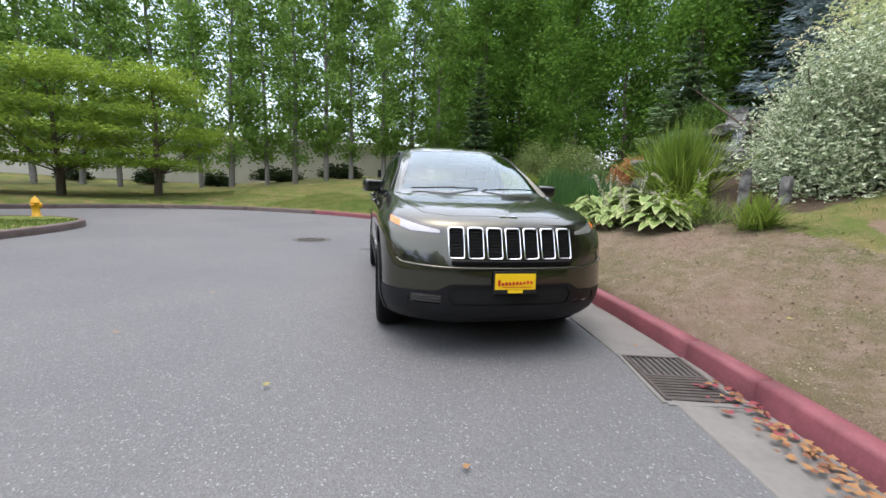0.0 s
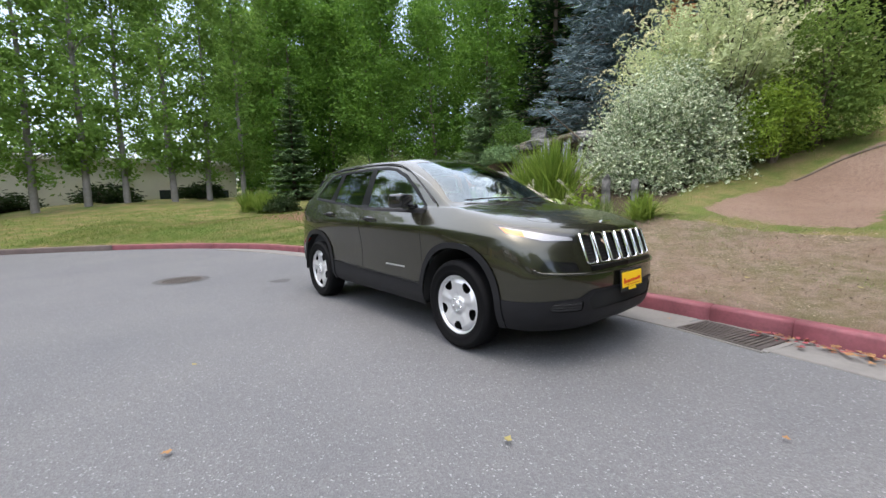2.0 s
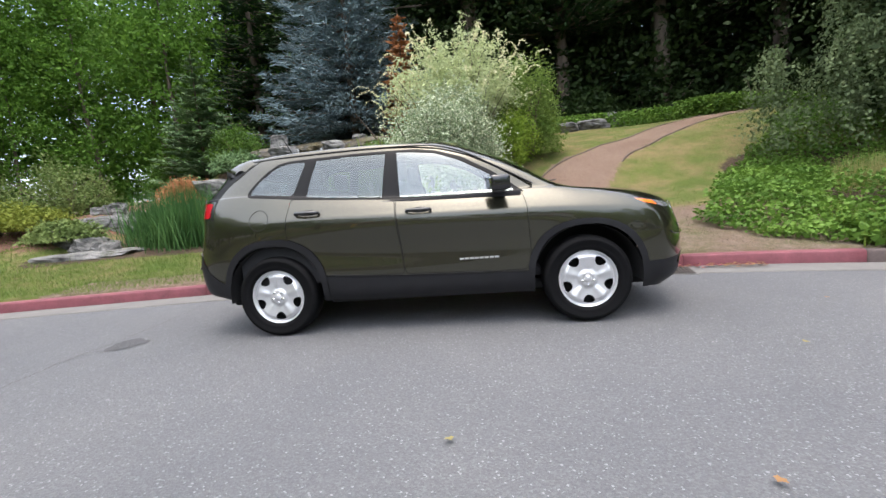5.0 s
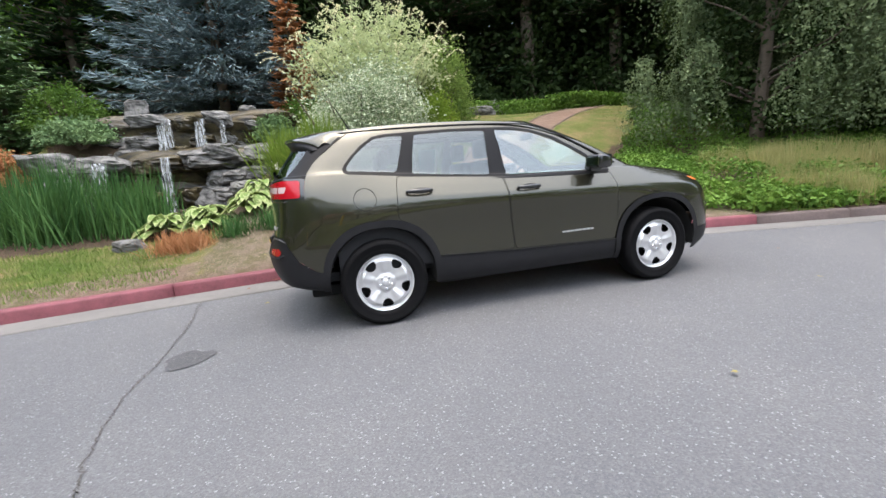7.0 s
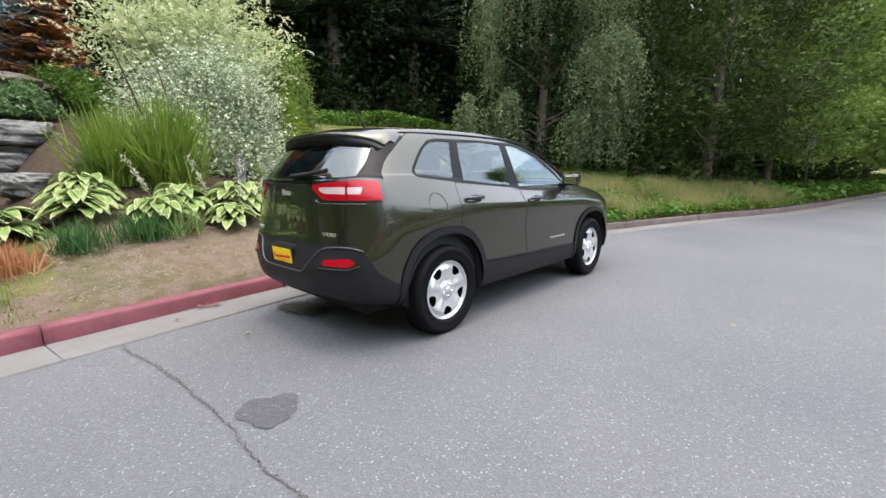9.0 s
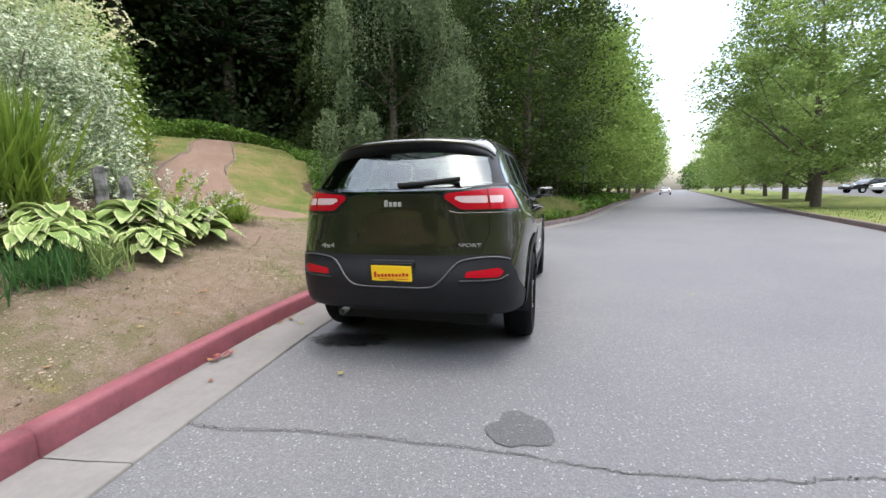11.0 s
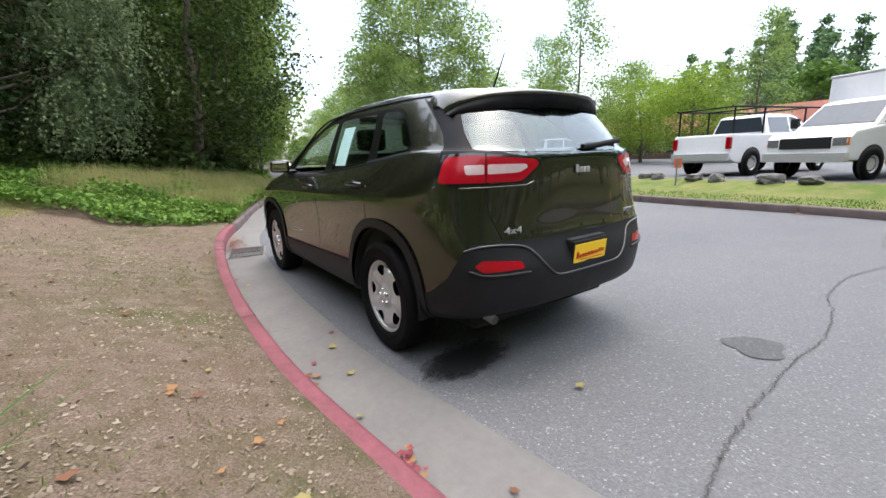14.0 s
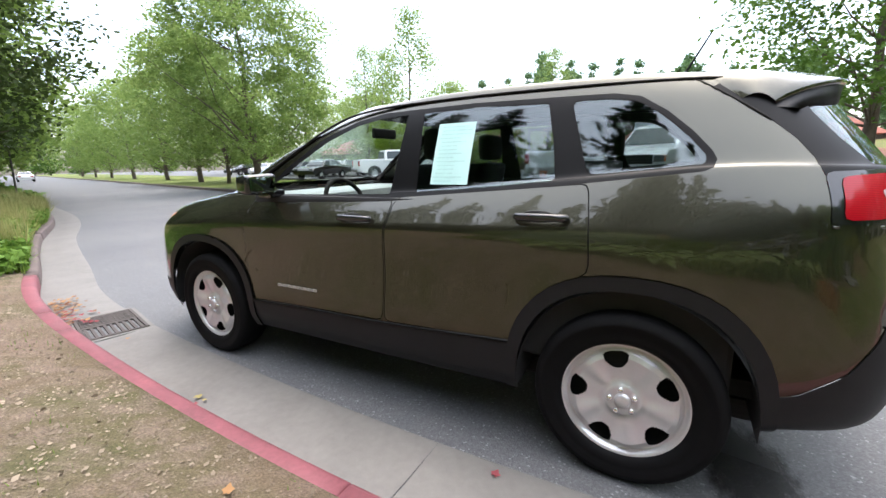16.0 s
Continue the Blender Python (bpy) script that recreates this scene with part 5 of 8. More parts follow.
seat(.0, .37, .25)
seat(.0, -.37, .25)
seat(-.85, 0, .60)
a = np.linspace(0, 2 * math.pi, 33)
v, f = tube(np.column_stack([.50 + .07 * np.sin(a), .37 + .185 * np.cos(a), 1.04 + .17 * np.sin(a)]), np.full(33, .016), 8)
wheel_rim = from_arrays("steering_wheel", v, f, M["gap"], car, smooth=True)
b2 = bmesh.new()
box(b2, (.48, .22, 1.01), (.53, .52, 1.06), 0.012)
box(b2, (.47, .31, .96), (.54, .43, 1.09), 0.02)
part("wheel_spoke", b2, M["gap"], wheel_rim)
b2 = bmesh.new()
box(b2, (.42, -.13, 1.49), (.45, .13, 1.56), 0.012)
part("inner_mirror", b2, M["gap"], car)
# printed sheet on the rear door glass
pane_y = lambda z: float(np.interp(z, [1.18, 1.28, 1.38, 1.49, 1.6], [.79, .755, .717, .670, .615]))
zs = np.linspace(1.205, 1.495, 9)
v = np.array([[(x, pane_y(z) + .006, z) for x in (-.62, -.52, -.42)] for z in zs]).reshape(-1, 3)
sticker = from_arrays("price_sheet", v, grid_faces(9, 3), M["paper"], car, "pale green printed sheet on the window")
b2 = bmesh.new()
r = random.Random(5)
for k in range(15):
    z = 1.48 - k * .0183
    x1 = -.43 - r.uniform(.0, .02)
    x0 = x1 - r.uniform(.08, .165)
    b2.faces.new([b2.verts.new((x, pane_y(q) + .0075, q)) for x, q in ((x0, z - .005), (x1, z - .005), (x1, z), (x0, z))])
part("sheet_print", b2, M["ink"], sticker)


# ---- plants ----
def leaf_quads(c, size, rnd, up=0.5, aspect=0.55, droop=0.0):
    """A folded diamond leaf at every point. size: a number or one each."""
    n = len(c)
    size = np.broadcast_to(np.asarray(size, float), (n,))[:, None] * rnd.uniform(0.7, 1.3, (n, 1))
    d = rnd.normal(size=(n, 3))
    d[:, 2] = d[:, 2] * (1 - up) - droop
    d /= np.linalg.norm(d, axis=1, keepdims=True) + 1e-9
    k = rnd.normal(size=(n, 3)) + [0, 0, up * 2]
    s = np.cross(d, k)
    s /= np.linalg.norm(s, axis=1, keepdims=True) + 1e-9
    v = np.stack([c - d * size * .5, c + s * size * aspect * .5, c + d * size * .5, c - s * size * aspect * .5], 1)
    return v.reshape(-1, 3), np.arange(4 * n).reshape(n, 4)


def limbs(base, tips, r0, rnd, sides=6, bend=0.15):
    out = []
    for t in tips:
        b = np.asarray(base, float)
        L = np.linalg.norm(t - b)
        mid = (b + t) / 2 + rnd.normal(size=3) * bend * L * .4 - [0, 0, 0.0]
        out.append(tube([b, mid, t], [r0, r0 * .6, r0 * .15], sides))
    return out


def broad_crown(rnd, h0, h1, r, clumps, per, leaf, shape="round", spread=0.55, flat=.6):
    """Clump centres and leaves of a rounded crown from height h0 to h1."""
    u = rnd.uniform(0, 1, clumps)
    z = h0 + (h1 - h0) * u
    if shape == "round":
        prof = np.sqrt(np.clip(1 - (2 * u - .85) ** 2 / 1.4, .05, 1))
    elif shape == "column":
        prof = np.clip(np.minimum(u * 5 + .35, (1.02 - u) * 1.6 + .12), .1, 1)
    else:
        prof = np.clip(1.05 - u, .05, 1)
    ang, rad = rnd.uniform(0, 2 * math.pi, clumps), r * prof * np.sqrt(rnd.uniform(.12, 1, clumps)) * rnd.uniform(.8, 1.12, clumps)
    cen = np.column_stack([rad * np.cos(ang), rad * np.sin(ang), z])
    pts = (cen[:, None] + rnd.normal(size=(clumps, per, 3)) * [spread, spread, spread * flat]).reshape(-1, 3)
    return cen, pts


def tree_meshes(seed, h, trunk_h, r, clumps, per, leaf, trunk_r, mat, bark, shape="round", spread=.5, up=.4, flat=.6):
    rnd = np.random.default_rng(seed)
    cen, pts = broad_crown(rnd, trunk_h, h, r, clumps, per, leaf, shape, spread, flat)
    zs = np.linspace(0, h * .93, 9)
    line = np.column_stack([np.cumsum(rnd.normal(0, .05 * r / 2, 9)), np.cumsum(rnd.normal(0, .05 * r / 2, 9)), zs - .15])
    pieces = [tube(line, trunk_r * np.linspace(1.15, .12, 9) ** 1.0, 9)]
    for c in cen[rnd.permutation(clumps)[: min(clumps, 26)]]:
        zb = max(trunk_h * .75, c[2] - np.hypot(c[0], c[1]) * rnd.uniform(.5, 1.1))
        b = np.array([np.interp(zb, line[:, 2], line[:, 0]), np.interp(zb, line[:, 2], line[:, 1]), zb])
        pieces += limbs(b, [c], trunk_r * .3 * (1 - zb / h * .6), rnd)
    return join_arrays(pieces), leaf_quads(pts, leaf, rnd, up)


def tree(name, label, meshes, mat, bark, at, rz=0.0, scale=1.0, category="tree", group="", crown_label=""):
    t = thing(name, label, category, at, rz, group)
    t.scale = (scale, scale, scale)
    (tv, tf), (lv, lf) = meshes
    from_arrays("trunk", tv, tf, bark, t, smooth=True)
    from_arrays("crown", lv, lf, mat, t)
    return t


def put_copies(first, places, rnd, zfun, jitter=.12):
    for x, y, s in places:
        c = copy_thing(first, pose(x, y, zfun(x, y) - .05, rnd.uniform(-1.5, 1.5), rnd.uniform(-1.5, 1.5), rnd.uniform(0, 360)))
        k = s * rnd.uniform(1 - jitter, 1 + jitter)
        c.scale = (k, k, k * rnd.uniform(.95, 1.08))


R = np.random.default_rng(11)


def strands(rnd, starts, ends, sag, per):
    """Points along arching strands from starts to ends, sagging by sag."""
    t = np.sort(rnd.uniform(0.05, 1, (len(starts), per)), 1)[..., None]
    p = starts[:, None] * (1 - t) + ends[:, None] * t
    p[..., 2] += (sag * 4 * t * (1 - t))[..., 0]
    return p.reshape(-1, 3)


def weeping_meshes(seed, h, r, masses, per_mass, per, leaf, low):
    """A weeping tree: separate hanging masses of leafy strands with dark gaps between."""
    rnd = np.random.default_rng(seed)
    u = rnd.uniform(0, 1, masses) ** 1.35
    ca = rnd.uniform(0, 2 * math.pi, masses)
    cz = low + 1.6 + (h - low - 1.6) * u
    cr = r * np.sqrt(np.clip(1.02 - (u * .95) ** 2.2, .02, 1)) * np.sqrt(rnd.uniform(.2, 1.0, masses))
    wide, ln = rnd.uniform(.12, .36, masses), rnd.uniform(1.0, 3.0, masses)
    k = np.repeat(np.arange(masses), per_mass)
    n = len(k)
    off = rnd.normal(0, 1, (n, 2)) * wide[k][:, None]
    dome = -np.hypot(off[:, 0], off[:, 1]) * 1.1
    top = np.column_stack([cr[k] * np.cos(ca[k]) + off[:, 0], cr[k] * np.sin(ca[k]) + off[:, 1], cz[k] + dome])
    drop = np.minimum(ln[k] * rnd.uniform(.45, 1.15, n), np.maximum(top[:, 2] - low * rnd.uniform(.3, 3, n), .25))
    bot = top + np.column_stack([off * .5 + rnd.normal(0, .14, (n, 2)), -drop])
    pts = strands(rnd, top, bot, .12, per) + rnd.normal(0, .04, (n * per, 3))
    line = np.column_stack([np.linspace(0, .4, 8), np.linspace(0, -.2, 8), np.linspace(-.2, h * .9, 8)])
    pieces = [tube(line, np.linspace(.2, .03, 8), 9)]
    for q in range(0, masses, 2):
        c = np.array([cr[q] * math.cos(ca[q]), cr[q] * math.sin(ca[q]), cz[q]])
        zb = max(1.0, c[2] - 1.2)
        pieces += limbs([.4 * zb / h, -.2 * zb / h, zb], [c], .045, rnd)
    return join_arrays(pieces), leaf_quads(pts, leaf, rnd, .1, .6, droop=.8)


def spruce_meshes(seed, h, r, tiers, leaf, droop=.25, bare=.06, per=16, dens=3, fan=.16, slim=.2):
    """A conifer: whorls of branches, each hung with flat sprays of needles."""
    rnd = np.random.default_rng(seed)
    pieces, pts = [tube(np.column_stack([np.zeros(6), np.zeros(6), np.linspace(-.2, h, 6)]), np.linspace(.018 * h, .01, 6), 8)], []
    for k in range(tiers):
        u = (k + rnd.uniform(-.3, .3)) / tiers
        z = h * (bare + (1 - bare) * max(u, 0))
        L = r * (1 - u) ** .85 + .12
        nb = max(5, int(13 * (1 - u) + 4))
        for a in np.linspace(0, 2 * math.pi, nb, endpoint=False) + rnd.uniform(0, 6.28):
            ln = L * rnd.uniform(.75, 1.12)
            a += rnd.normal(0, .12)
            t = np.linspace(0, 1, 5)
            line = np.column_stack([np.cos(a) * ln * t, np.sin(a) * ln * t, z - droop * ln * t + .22 * ln * t**2.5])
            pieces.append(tube(line, np.linspace(.012 + .004 * h * (1 - u), .004, 5), 4))
            m = max(4, int(per * ln / r * dens))
            tt = rnd.uniform(.15, 1.03, m)
            side = rnd.normal(0, fan, m) * ln * (1.1 - tt * .75)
            q = np.column_stack([np.interp(tt, t, line[:, j]) for j in range(3)])
            q += np.column_stack([-np.sin(a) * side, np.cos(a) * side, -np.abs(rnd.normal(0, .05, m)) * ln * .6])
            pts.append(q)
    pts = np.vstack(pts)
    d = pts * [1, 1, 0]
    d /= np.linalg.norm(d, axis=1, keepdims=True) + 1e-6
    n = len(pts)
    d = d + rnd.normal(0, .45, (n, 3)) * [1, 1, .6 if slim < .2 else .35] + [0, 0, -.1]
    d /= np.linalg.norm(d, axis=1, keepdims=True)
    s = np.cross(d, [0, 0, 1]) + rnd.normal(0, .5 if slim < .2 else .2, (n, 3))
    s /= np.linalg.norm(s, axis=1, keepdims=True)
    sz = leaf * rnd.uniform(.7, 1.3, (n, 1))
    v = np.stack([pts - d * sz * .5, pts + s * sz * slim - [0, 0, .1 * leaf], pts + d * sz * .6, pts - s * sz * slim - [0, 0, .1 * leaf]], 1)
    return join_arrays(pieces), (v.reshape(-1, 3), np.arange(4 * n).reshape(n, 4))


def dome_leaves(rnd, n, r, h, leaf, lumps=60, up=.3, aspect=.5, z0=0.1, inner=.25, loose=.14):
    """Leaves of a rounded shrub: lumpy outer shell, thinner inside."""
    cen = rnd.normal(size=(lumps, 3))
    cen[:, 2] = np.abs(cen[:, 2])
    cen /= np.linalg.norm(cen, axis=1, keepdims=True)
    cen *= rnd.uniform(.72, .98, (lumps, 1))
    k = rnd.integers(0, lumps, n)
    p = cen[k] + rnd.normal(0, loose, (n, 3))
    m = rnd.uniform(0, 1, n) < inner
    p[m] *= rnd.uniform(.3, .9, (m.sum(), 1))
    p[:, 2] = np.abs(p[:, 2])
    return leaf_quads(p * [r, r, h] + [0, 0, z0], leaf, rnd, up, aspect)


def shrub(name, label, at, r, h, n, leaf, mat, seed, up=.3, aspect=.5, sx=1.0, lumps=60, group=""):
    rnd = np.random.default_rng(seed)
    t = thing(name, label, "shrub", at, rnd.uniform(0, 360) if sx == 1 else 0, group)
    tips = rnd.normal(size=(14, 3)) * [r * .35, r * .35, 0] + [0, 0, h * .75]
    v, f = join_arrays(limbs([0, 0, -.1], list(tips), .03 + .012 * r, rnd))
    from_arrays("stem", v, f, M["bark"], t)
    v, f = dome_leaves(rnd, n, r, h, leaf, lumps, up, aspect)
    from_arrays("foliage", v * [sx, 1, 1], f, mat, t)
    return t


def blades(rnd, n, length, width, lean, spread, base=0.06):
    """Arching grass blades from one root: tapered strips of three quads."""
    a, ln = rnd.uniform(0, 2 * math.pi, n), length * rnd.uniform(.55, 1.1, n)
    le = np.abs(rnd.normal(0, lean, n))
    t = np.array([0, .35, .7, 1.0])
    out = np.column_stack([np.cos(a), np.sin(a)])
    b0 = rnd.normal(0, base, (n, 2))
    run = np.sin(le)[:, None] * ln[:, None] * (t + spread * t**2 * .5)
    z = np.cos(le)[:, None] * ln[:, None] * (t - spread * .35 * t**2.4 * (.3 + le[:, None]))
    mid = np.stack([b0[:, :1] + run * out[:, :1], b0[:, 1:] + run * out[:, 1:], z], -1)
    side = np.column_stack([-np.sin(a + rnd.normal(0, .6, n)), np.cos(a), np.zeros(n)])
    w = width * np.array([.7, 1, .7, .08])[None, :, None] * side[:, None] * .5
    v = np.stack([mid - w, mid + w], 2).reshape(n, 8, 3)
    f = np.array([[0, 1, 3, 2], [2, 3, 5, 4], [4, 5, 7, 6]])
    return v.reshape(-1, 3), (f[None] + 8 * np.arange(n)[:, None, None]).reshape(-1, 4)


def grass_clump(name, label, at, n, length, width, lean, spread, mat, seed, base=.06, category="grass"):
    rnd = np.random.default_rng(seed)
    v, f = blades(rnd, n, length, width, lean, spread, base)
    o = from_arrays(name, v, f, mat)
    o.matrix_world = pose(*at, 0, 0, rnd.uniform(0, 360))
    return tagged(o, label, category)


def g3(x, y, dz=-.03):
    return (x, y, ground_z(x, y) + dz)


# poplars in a row before the pale building
POP = tree_meshes(1, 17, 1.6, 1.5, 160, 48, .26, .17, None, None, "column", .38, .3)
POP2 = tree_meshes(2, 15.5, 1.8, 1.4, 150, 46, .26, .15, None, None, "column", .38, .3)
row = spline([(-16.5, -34), (-22, -22), (-24.6, -12), (-25.2, -4), (-25.8, 2.0), (-26.5, 6.5)], 40)
spots = resample(row, 0, float(np.hypot(*np.diff(row, axis=0).T).sum()), 1.95)[::-1]
spots = spots + R.normal(0, .2, spots.shape)
POPLABEL = "tall columnar poplar with grey trunk and glossy green leaves"
pa = tree("poplar_tree", POPLABEL, POP, L["poplar"], M["bark_pale"], g3(*spots[0]), group="poplar row")
pb = tree("poplar_tree", POPLABEL, POP2, L["poplar"], M["bark_pale"], g3(*spots[1]), group="poplar row")
put_copies(pa, [(x, y, 1) for x, y in spots[2::2]], R, ground_z)
put_copies(pb, [(x, y, 1) for x, y in spots[3::2]], R, ground_z)

put_copies(pb, [(-44 + 2 * math.sin(y), y, 1.25) for y in np.arange(-40, 16, 5.2)], R, ground_z)

# two light-green maples on the far lawn
MAP = tree_meshes(5, 5.6, 1.3, 2.7, 56, 330, .13, .16, None, None, "round", .62, .8, .14)
ma = tree("maple_tree", "small light-green maple with layered branches on the lawn", MAP, L["bright"], M["bark"], g3(-16.5, -10.3), group="lawn maples")
put_copies(ma, [(-15.8, -13.8, 1.0), (-13.5, -17, 1.0)], R, ground_z)

# bright grove and conifers on the left of the falls
GRO = tree_meshes(7, 14, .6, 2.6, 190, 76, .22, .13, None, None, "column", .5, .3)
ga = tree("alder_tree", "fresh green broadleaf tree leafy down to the ground", GRO, L["grove"], M["bark"], g3(-20.5, 12), group="grove")
put_copies(ga, [(-24.5, 7.5, .95), (-23, 12.5, 1.1), (-17.5, 14.0, .9), (-21.5, 17, 1.1), (-15.2, 16.5, 1.0), (-27, 15, 1.15), (-18.5, 20, 1.2), (-29, 9, 1.1), (-24, 22, 1.2), (-14, 21, 1.2), (-26, 10.2, 1.0), (-28.5, 12, 1.1), (-31, 15, 1.2), (-24.2, 10, .85), (-18.8, 11.6, .6), (-33, 8.5, 1.0), (-37, 7.8, 1.0), (-42, 9, 1.1)], R, ground_z)
FIR = spruce_meshes(3, 16, 3.4, 26, .4, .3, .04, 16, 2.7)
fa = tree("fir_tree", "tall dark fir with drooping branches", FIR, L["fir"], M["bark"], g3(-11.5, 18.5), group="dark firs")
put_copies(fa, [(-8.8, 19.5, 1.05), (-14.5, 25, 1.2), (-2.0, 20.5, 1.5), (-10.5, 25, 1.6), (2.5, 20.5, 1.5), (7.0, 20.0, 1.5), (11.5, 20, 1.5), (16, 19, 1.5), (20, 17, 1.6), (24, 14.5, 1.6), (-5, 24, 1.7)], R, ground_z)
TALL = spruce_meshes(46, 26, 4.2, 26, .5, .3, .26, 16, 2.6)
ta = tree("tall_fir", "tall dark fir with a bare lower trunk", TALL, L["fir"], M["bark"], g3(0.5, 17.0), scale=1.05, group="tall firs")
put_copies(ta, [(4.8, 16.8, .85), (9.2, 16.4, .88), (13.2, 14.8, .85), (17.5, 12.8, .85)], R, ground_z)
SML = spruce_meshes(4, 6.0, 2.0, 20, .22, .18, .05, 16, 6)
tree("small_spruce", "small bluish-green spruce among shrubs", SML, L["fir_light"], M["bark"], g3(-11, 12.4))
NAR = spruce_meshes(6, 7.5, 1.35, 24, .34, .2, .05, 14, 2.6)
tree("narrow_spruce", "narrow blue-green spruce beside the lawn", NAR, L["fir_light"], M["bark"], g3(-21.5, 6.2))
BLU = spruce_meshes(8, 12.5, 4.6, 15, .34, .30, .12, 26, 10.0, .13, .09)
tree("blue_spruce", "large silvery blue spruce with tiered drooping branches above the falls", BLU, L["blue"], M["bark"], g3(-5.3, 15.6))

# wood behind the bank: its deep shade is put into near-black leaf colours
WOO = tree_meshes(9, 15, 1.6, 3.6, 150, 72, .30, .2, None, None, "round", .75, .3)
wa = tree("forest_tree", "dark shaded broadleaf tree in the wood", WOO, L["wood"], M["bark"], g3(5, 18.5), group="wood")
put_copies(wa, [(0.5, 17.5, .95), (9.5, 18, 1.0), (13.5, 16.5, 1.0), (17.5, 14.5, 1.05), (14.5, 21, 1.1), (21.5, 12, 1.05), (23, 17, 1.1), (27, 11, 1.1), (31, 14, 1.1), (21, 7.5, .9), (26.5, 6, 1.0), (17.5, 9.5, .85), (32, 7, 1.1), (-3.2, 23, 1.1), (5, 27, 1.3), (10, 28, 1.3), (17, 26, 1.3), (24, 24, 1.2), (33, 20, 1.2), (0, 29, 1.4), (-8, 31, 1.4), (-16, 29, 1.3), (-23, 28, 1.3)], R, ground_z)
rnd = np.random.default_rng(21)
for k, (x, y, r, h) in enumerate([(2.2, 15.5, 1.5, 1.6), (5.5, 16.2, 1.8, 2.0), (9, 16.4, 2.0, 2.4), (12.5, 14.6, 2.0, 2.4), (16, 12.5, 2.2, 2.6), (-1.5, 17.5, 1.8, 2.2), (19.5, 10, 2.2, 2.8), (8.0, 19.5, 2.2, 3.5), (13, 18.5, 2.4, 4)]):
    shrub("understorey_shrub", "shrub at the wood's edge, leaf colour darkened as if shaded", g3(x, y), r, h, 3500, .26, L["dark"], 100 + k, group="wood shrubs")

# weeping birch and the trees along the road
BIR = weeping_meshes(12, 9.5, 3.2, 56, 62, 28, .085, .1)
birch_a = tree("weeping_birch", "weeping birch with long hanging leafy strands", BIR, L["birch"], M["bark"], g3(10.2, 5.0))
BIR2 = weeping_meshes(13, 9.5, 2.8, 44, 44, 24, .10, .15)
# second birch wears the darkened leaves, so it looks shaded
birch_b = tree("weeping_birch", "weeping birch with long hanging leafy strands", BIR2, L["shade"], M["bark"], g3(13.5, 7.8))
for k, b in enumerate((birch_a, birch_b)):              # dark leaf core added inside each crown, so its gaps read as shade
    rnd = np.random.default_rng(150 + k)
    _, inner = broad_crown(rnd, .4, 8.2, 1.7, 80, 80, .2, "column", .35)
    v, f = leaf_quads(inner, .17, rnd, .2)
    from_arrays("inner_shade_leaves", v, f, L["dark"], b)
RD = tree_meshes(14, 11, 1.3, 3.9, 230, 120, .16, .18, None, None, "round", .42, .4)
kerb_y = lambda x: float(np.interp(-x, -KERB[:130, 0], KERB[:130, 1]))
# near trees take the leaf colour with painted shade, farther ones the lighter one
rb = tree("roadside_tree", "broadleaf tree overhanging the road, leaf colour darkened as if shaded", RD, L["shade"], M["bark"], g3(14.2, kerb_y(14.2) + 2.6), group="roadside trees")
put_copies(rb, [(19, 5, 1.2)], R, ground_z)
rc = tree("roadside_tree", "olive-green broadleaf tree overhanging the road", RD, L["road"], M["bark"], g3(18.5, kerb_y(18.5) + 2.2), group="roadside trees")
RDF = tree_meshes(44, 11, 1.3, 3.9, 150, 60, .32, .18, None, None, "round", .6, .4)
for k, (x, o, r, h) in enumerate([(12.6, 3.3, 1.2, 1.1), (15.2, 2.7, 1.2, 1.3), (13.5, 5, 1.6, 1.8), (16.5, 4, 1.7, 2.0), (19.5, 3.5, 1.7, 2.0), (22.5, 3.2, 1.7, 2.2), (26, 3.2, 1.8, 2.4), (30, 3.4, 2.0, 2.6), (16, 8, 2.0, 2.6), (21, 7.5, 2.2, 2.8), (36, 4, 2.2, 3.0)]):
    shrub("roadside_shrub", "shrub under the roadside trees, leaf colour darkened as if shaded", g3(x, kerb_y(x) + o), r, h, 3000, .24, L["shade"], 120 + k, group="roadside shrubs")
ra = tree("roadside_tree", "green broadleaf tree overhanging the road", RDF, L["road"], M["bark"], g3(23, kerb_y(23) + 2.0), group="roadside trees")
put_copies(ra, [(x, kerb_y(x) + 2.0, s) for x, s in ((28, 1.0), (34, 1.05), (41, 1.05), (49, 1.1), (58, 1.1), (68, 1.15), (80, 1.2), (94, 1.2), (112, 1.2))] + [(35, 2.5, 1.3), (46, 0, 1.3)], R, ground_z)

# trees on the verge across the road
ver = lambda x, y: 0.12
MA2 = tree_meshes(15, 12.0, 2.0, 4.9, 300, 150, .18, .2, None, None, "round", .42, .45)
va = tree("street_maple", "large light-green maple on the grass verge", MA2, L["maple"], M["bark"], (20.3, -13.6, .12), group="verge trees")
put_copies(va, [(29, -17.5, .75)], R, ver)
MAF = tree_meshes(45, 12.0, 1.6, 4.7, 190, 64, .30, .2, None, None, "round", .6, .45)
vf = tree("street_maple", "light-green maple further along the verge", MAF, L["maple"], M["bark"], (35, -19, .12), group="verge trees")
put_copies(vf, [(48, -23, .85), (63, -26.5, .9), (80, -31, 1.0), (96, -35, 1.0), (118, -41, 1.1), (60, -40, 1.0), (40, -36, .95), (28, -34, .8), (19, -36, .8), (75, -55, 1.2), (50, -58, 1.2)], R, ver)
SPA = tree_meshes(16, 12, 2.5, 2.4, 110, 45, .2, .14, None, None, "column", .45, .3)
sa = tree("slender_tree", "tall slender tree with thin foliage", SPA, L["maple"], M["bark"], (16.5, -25, .12), group="slender trees")
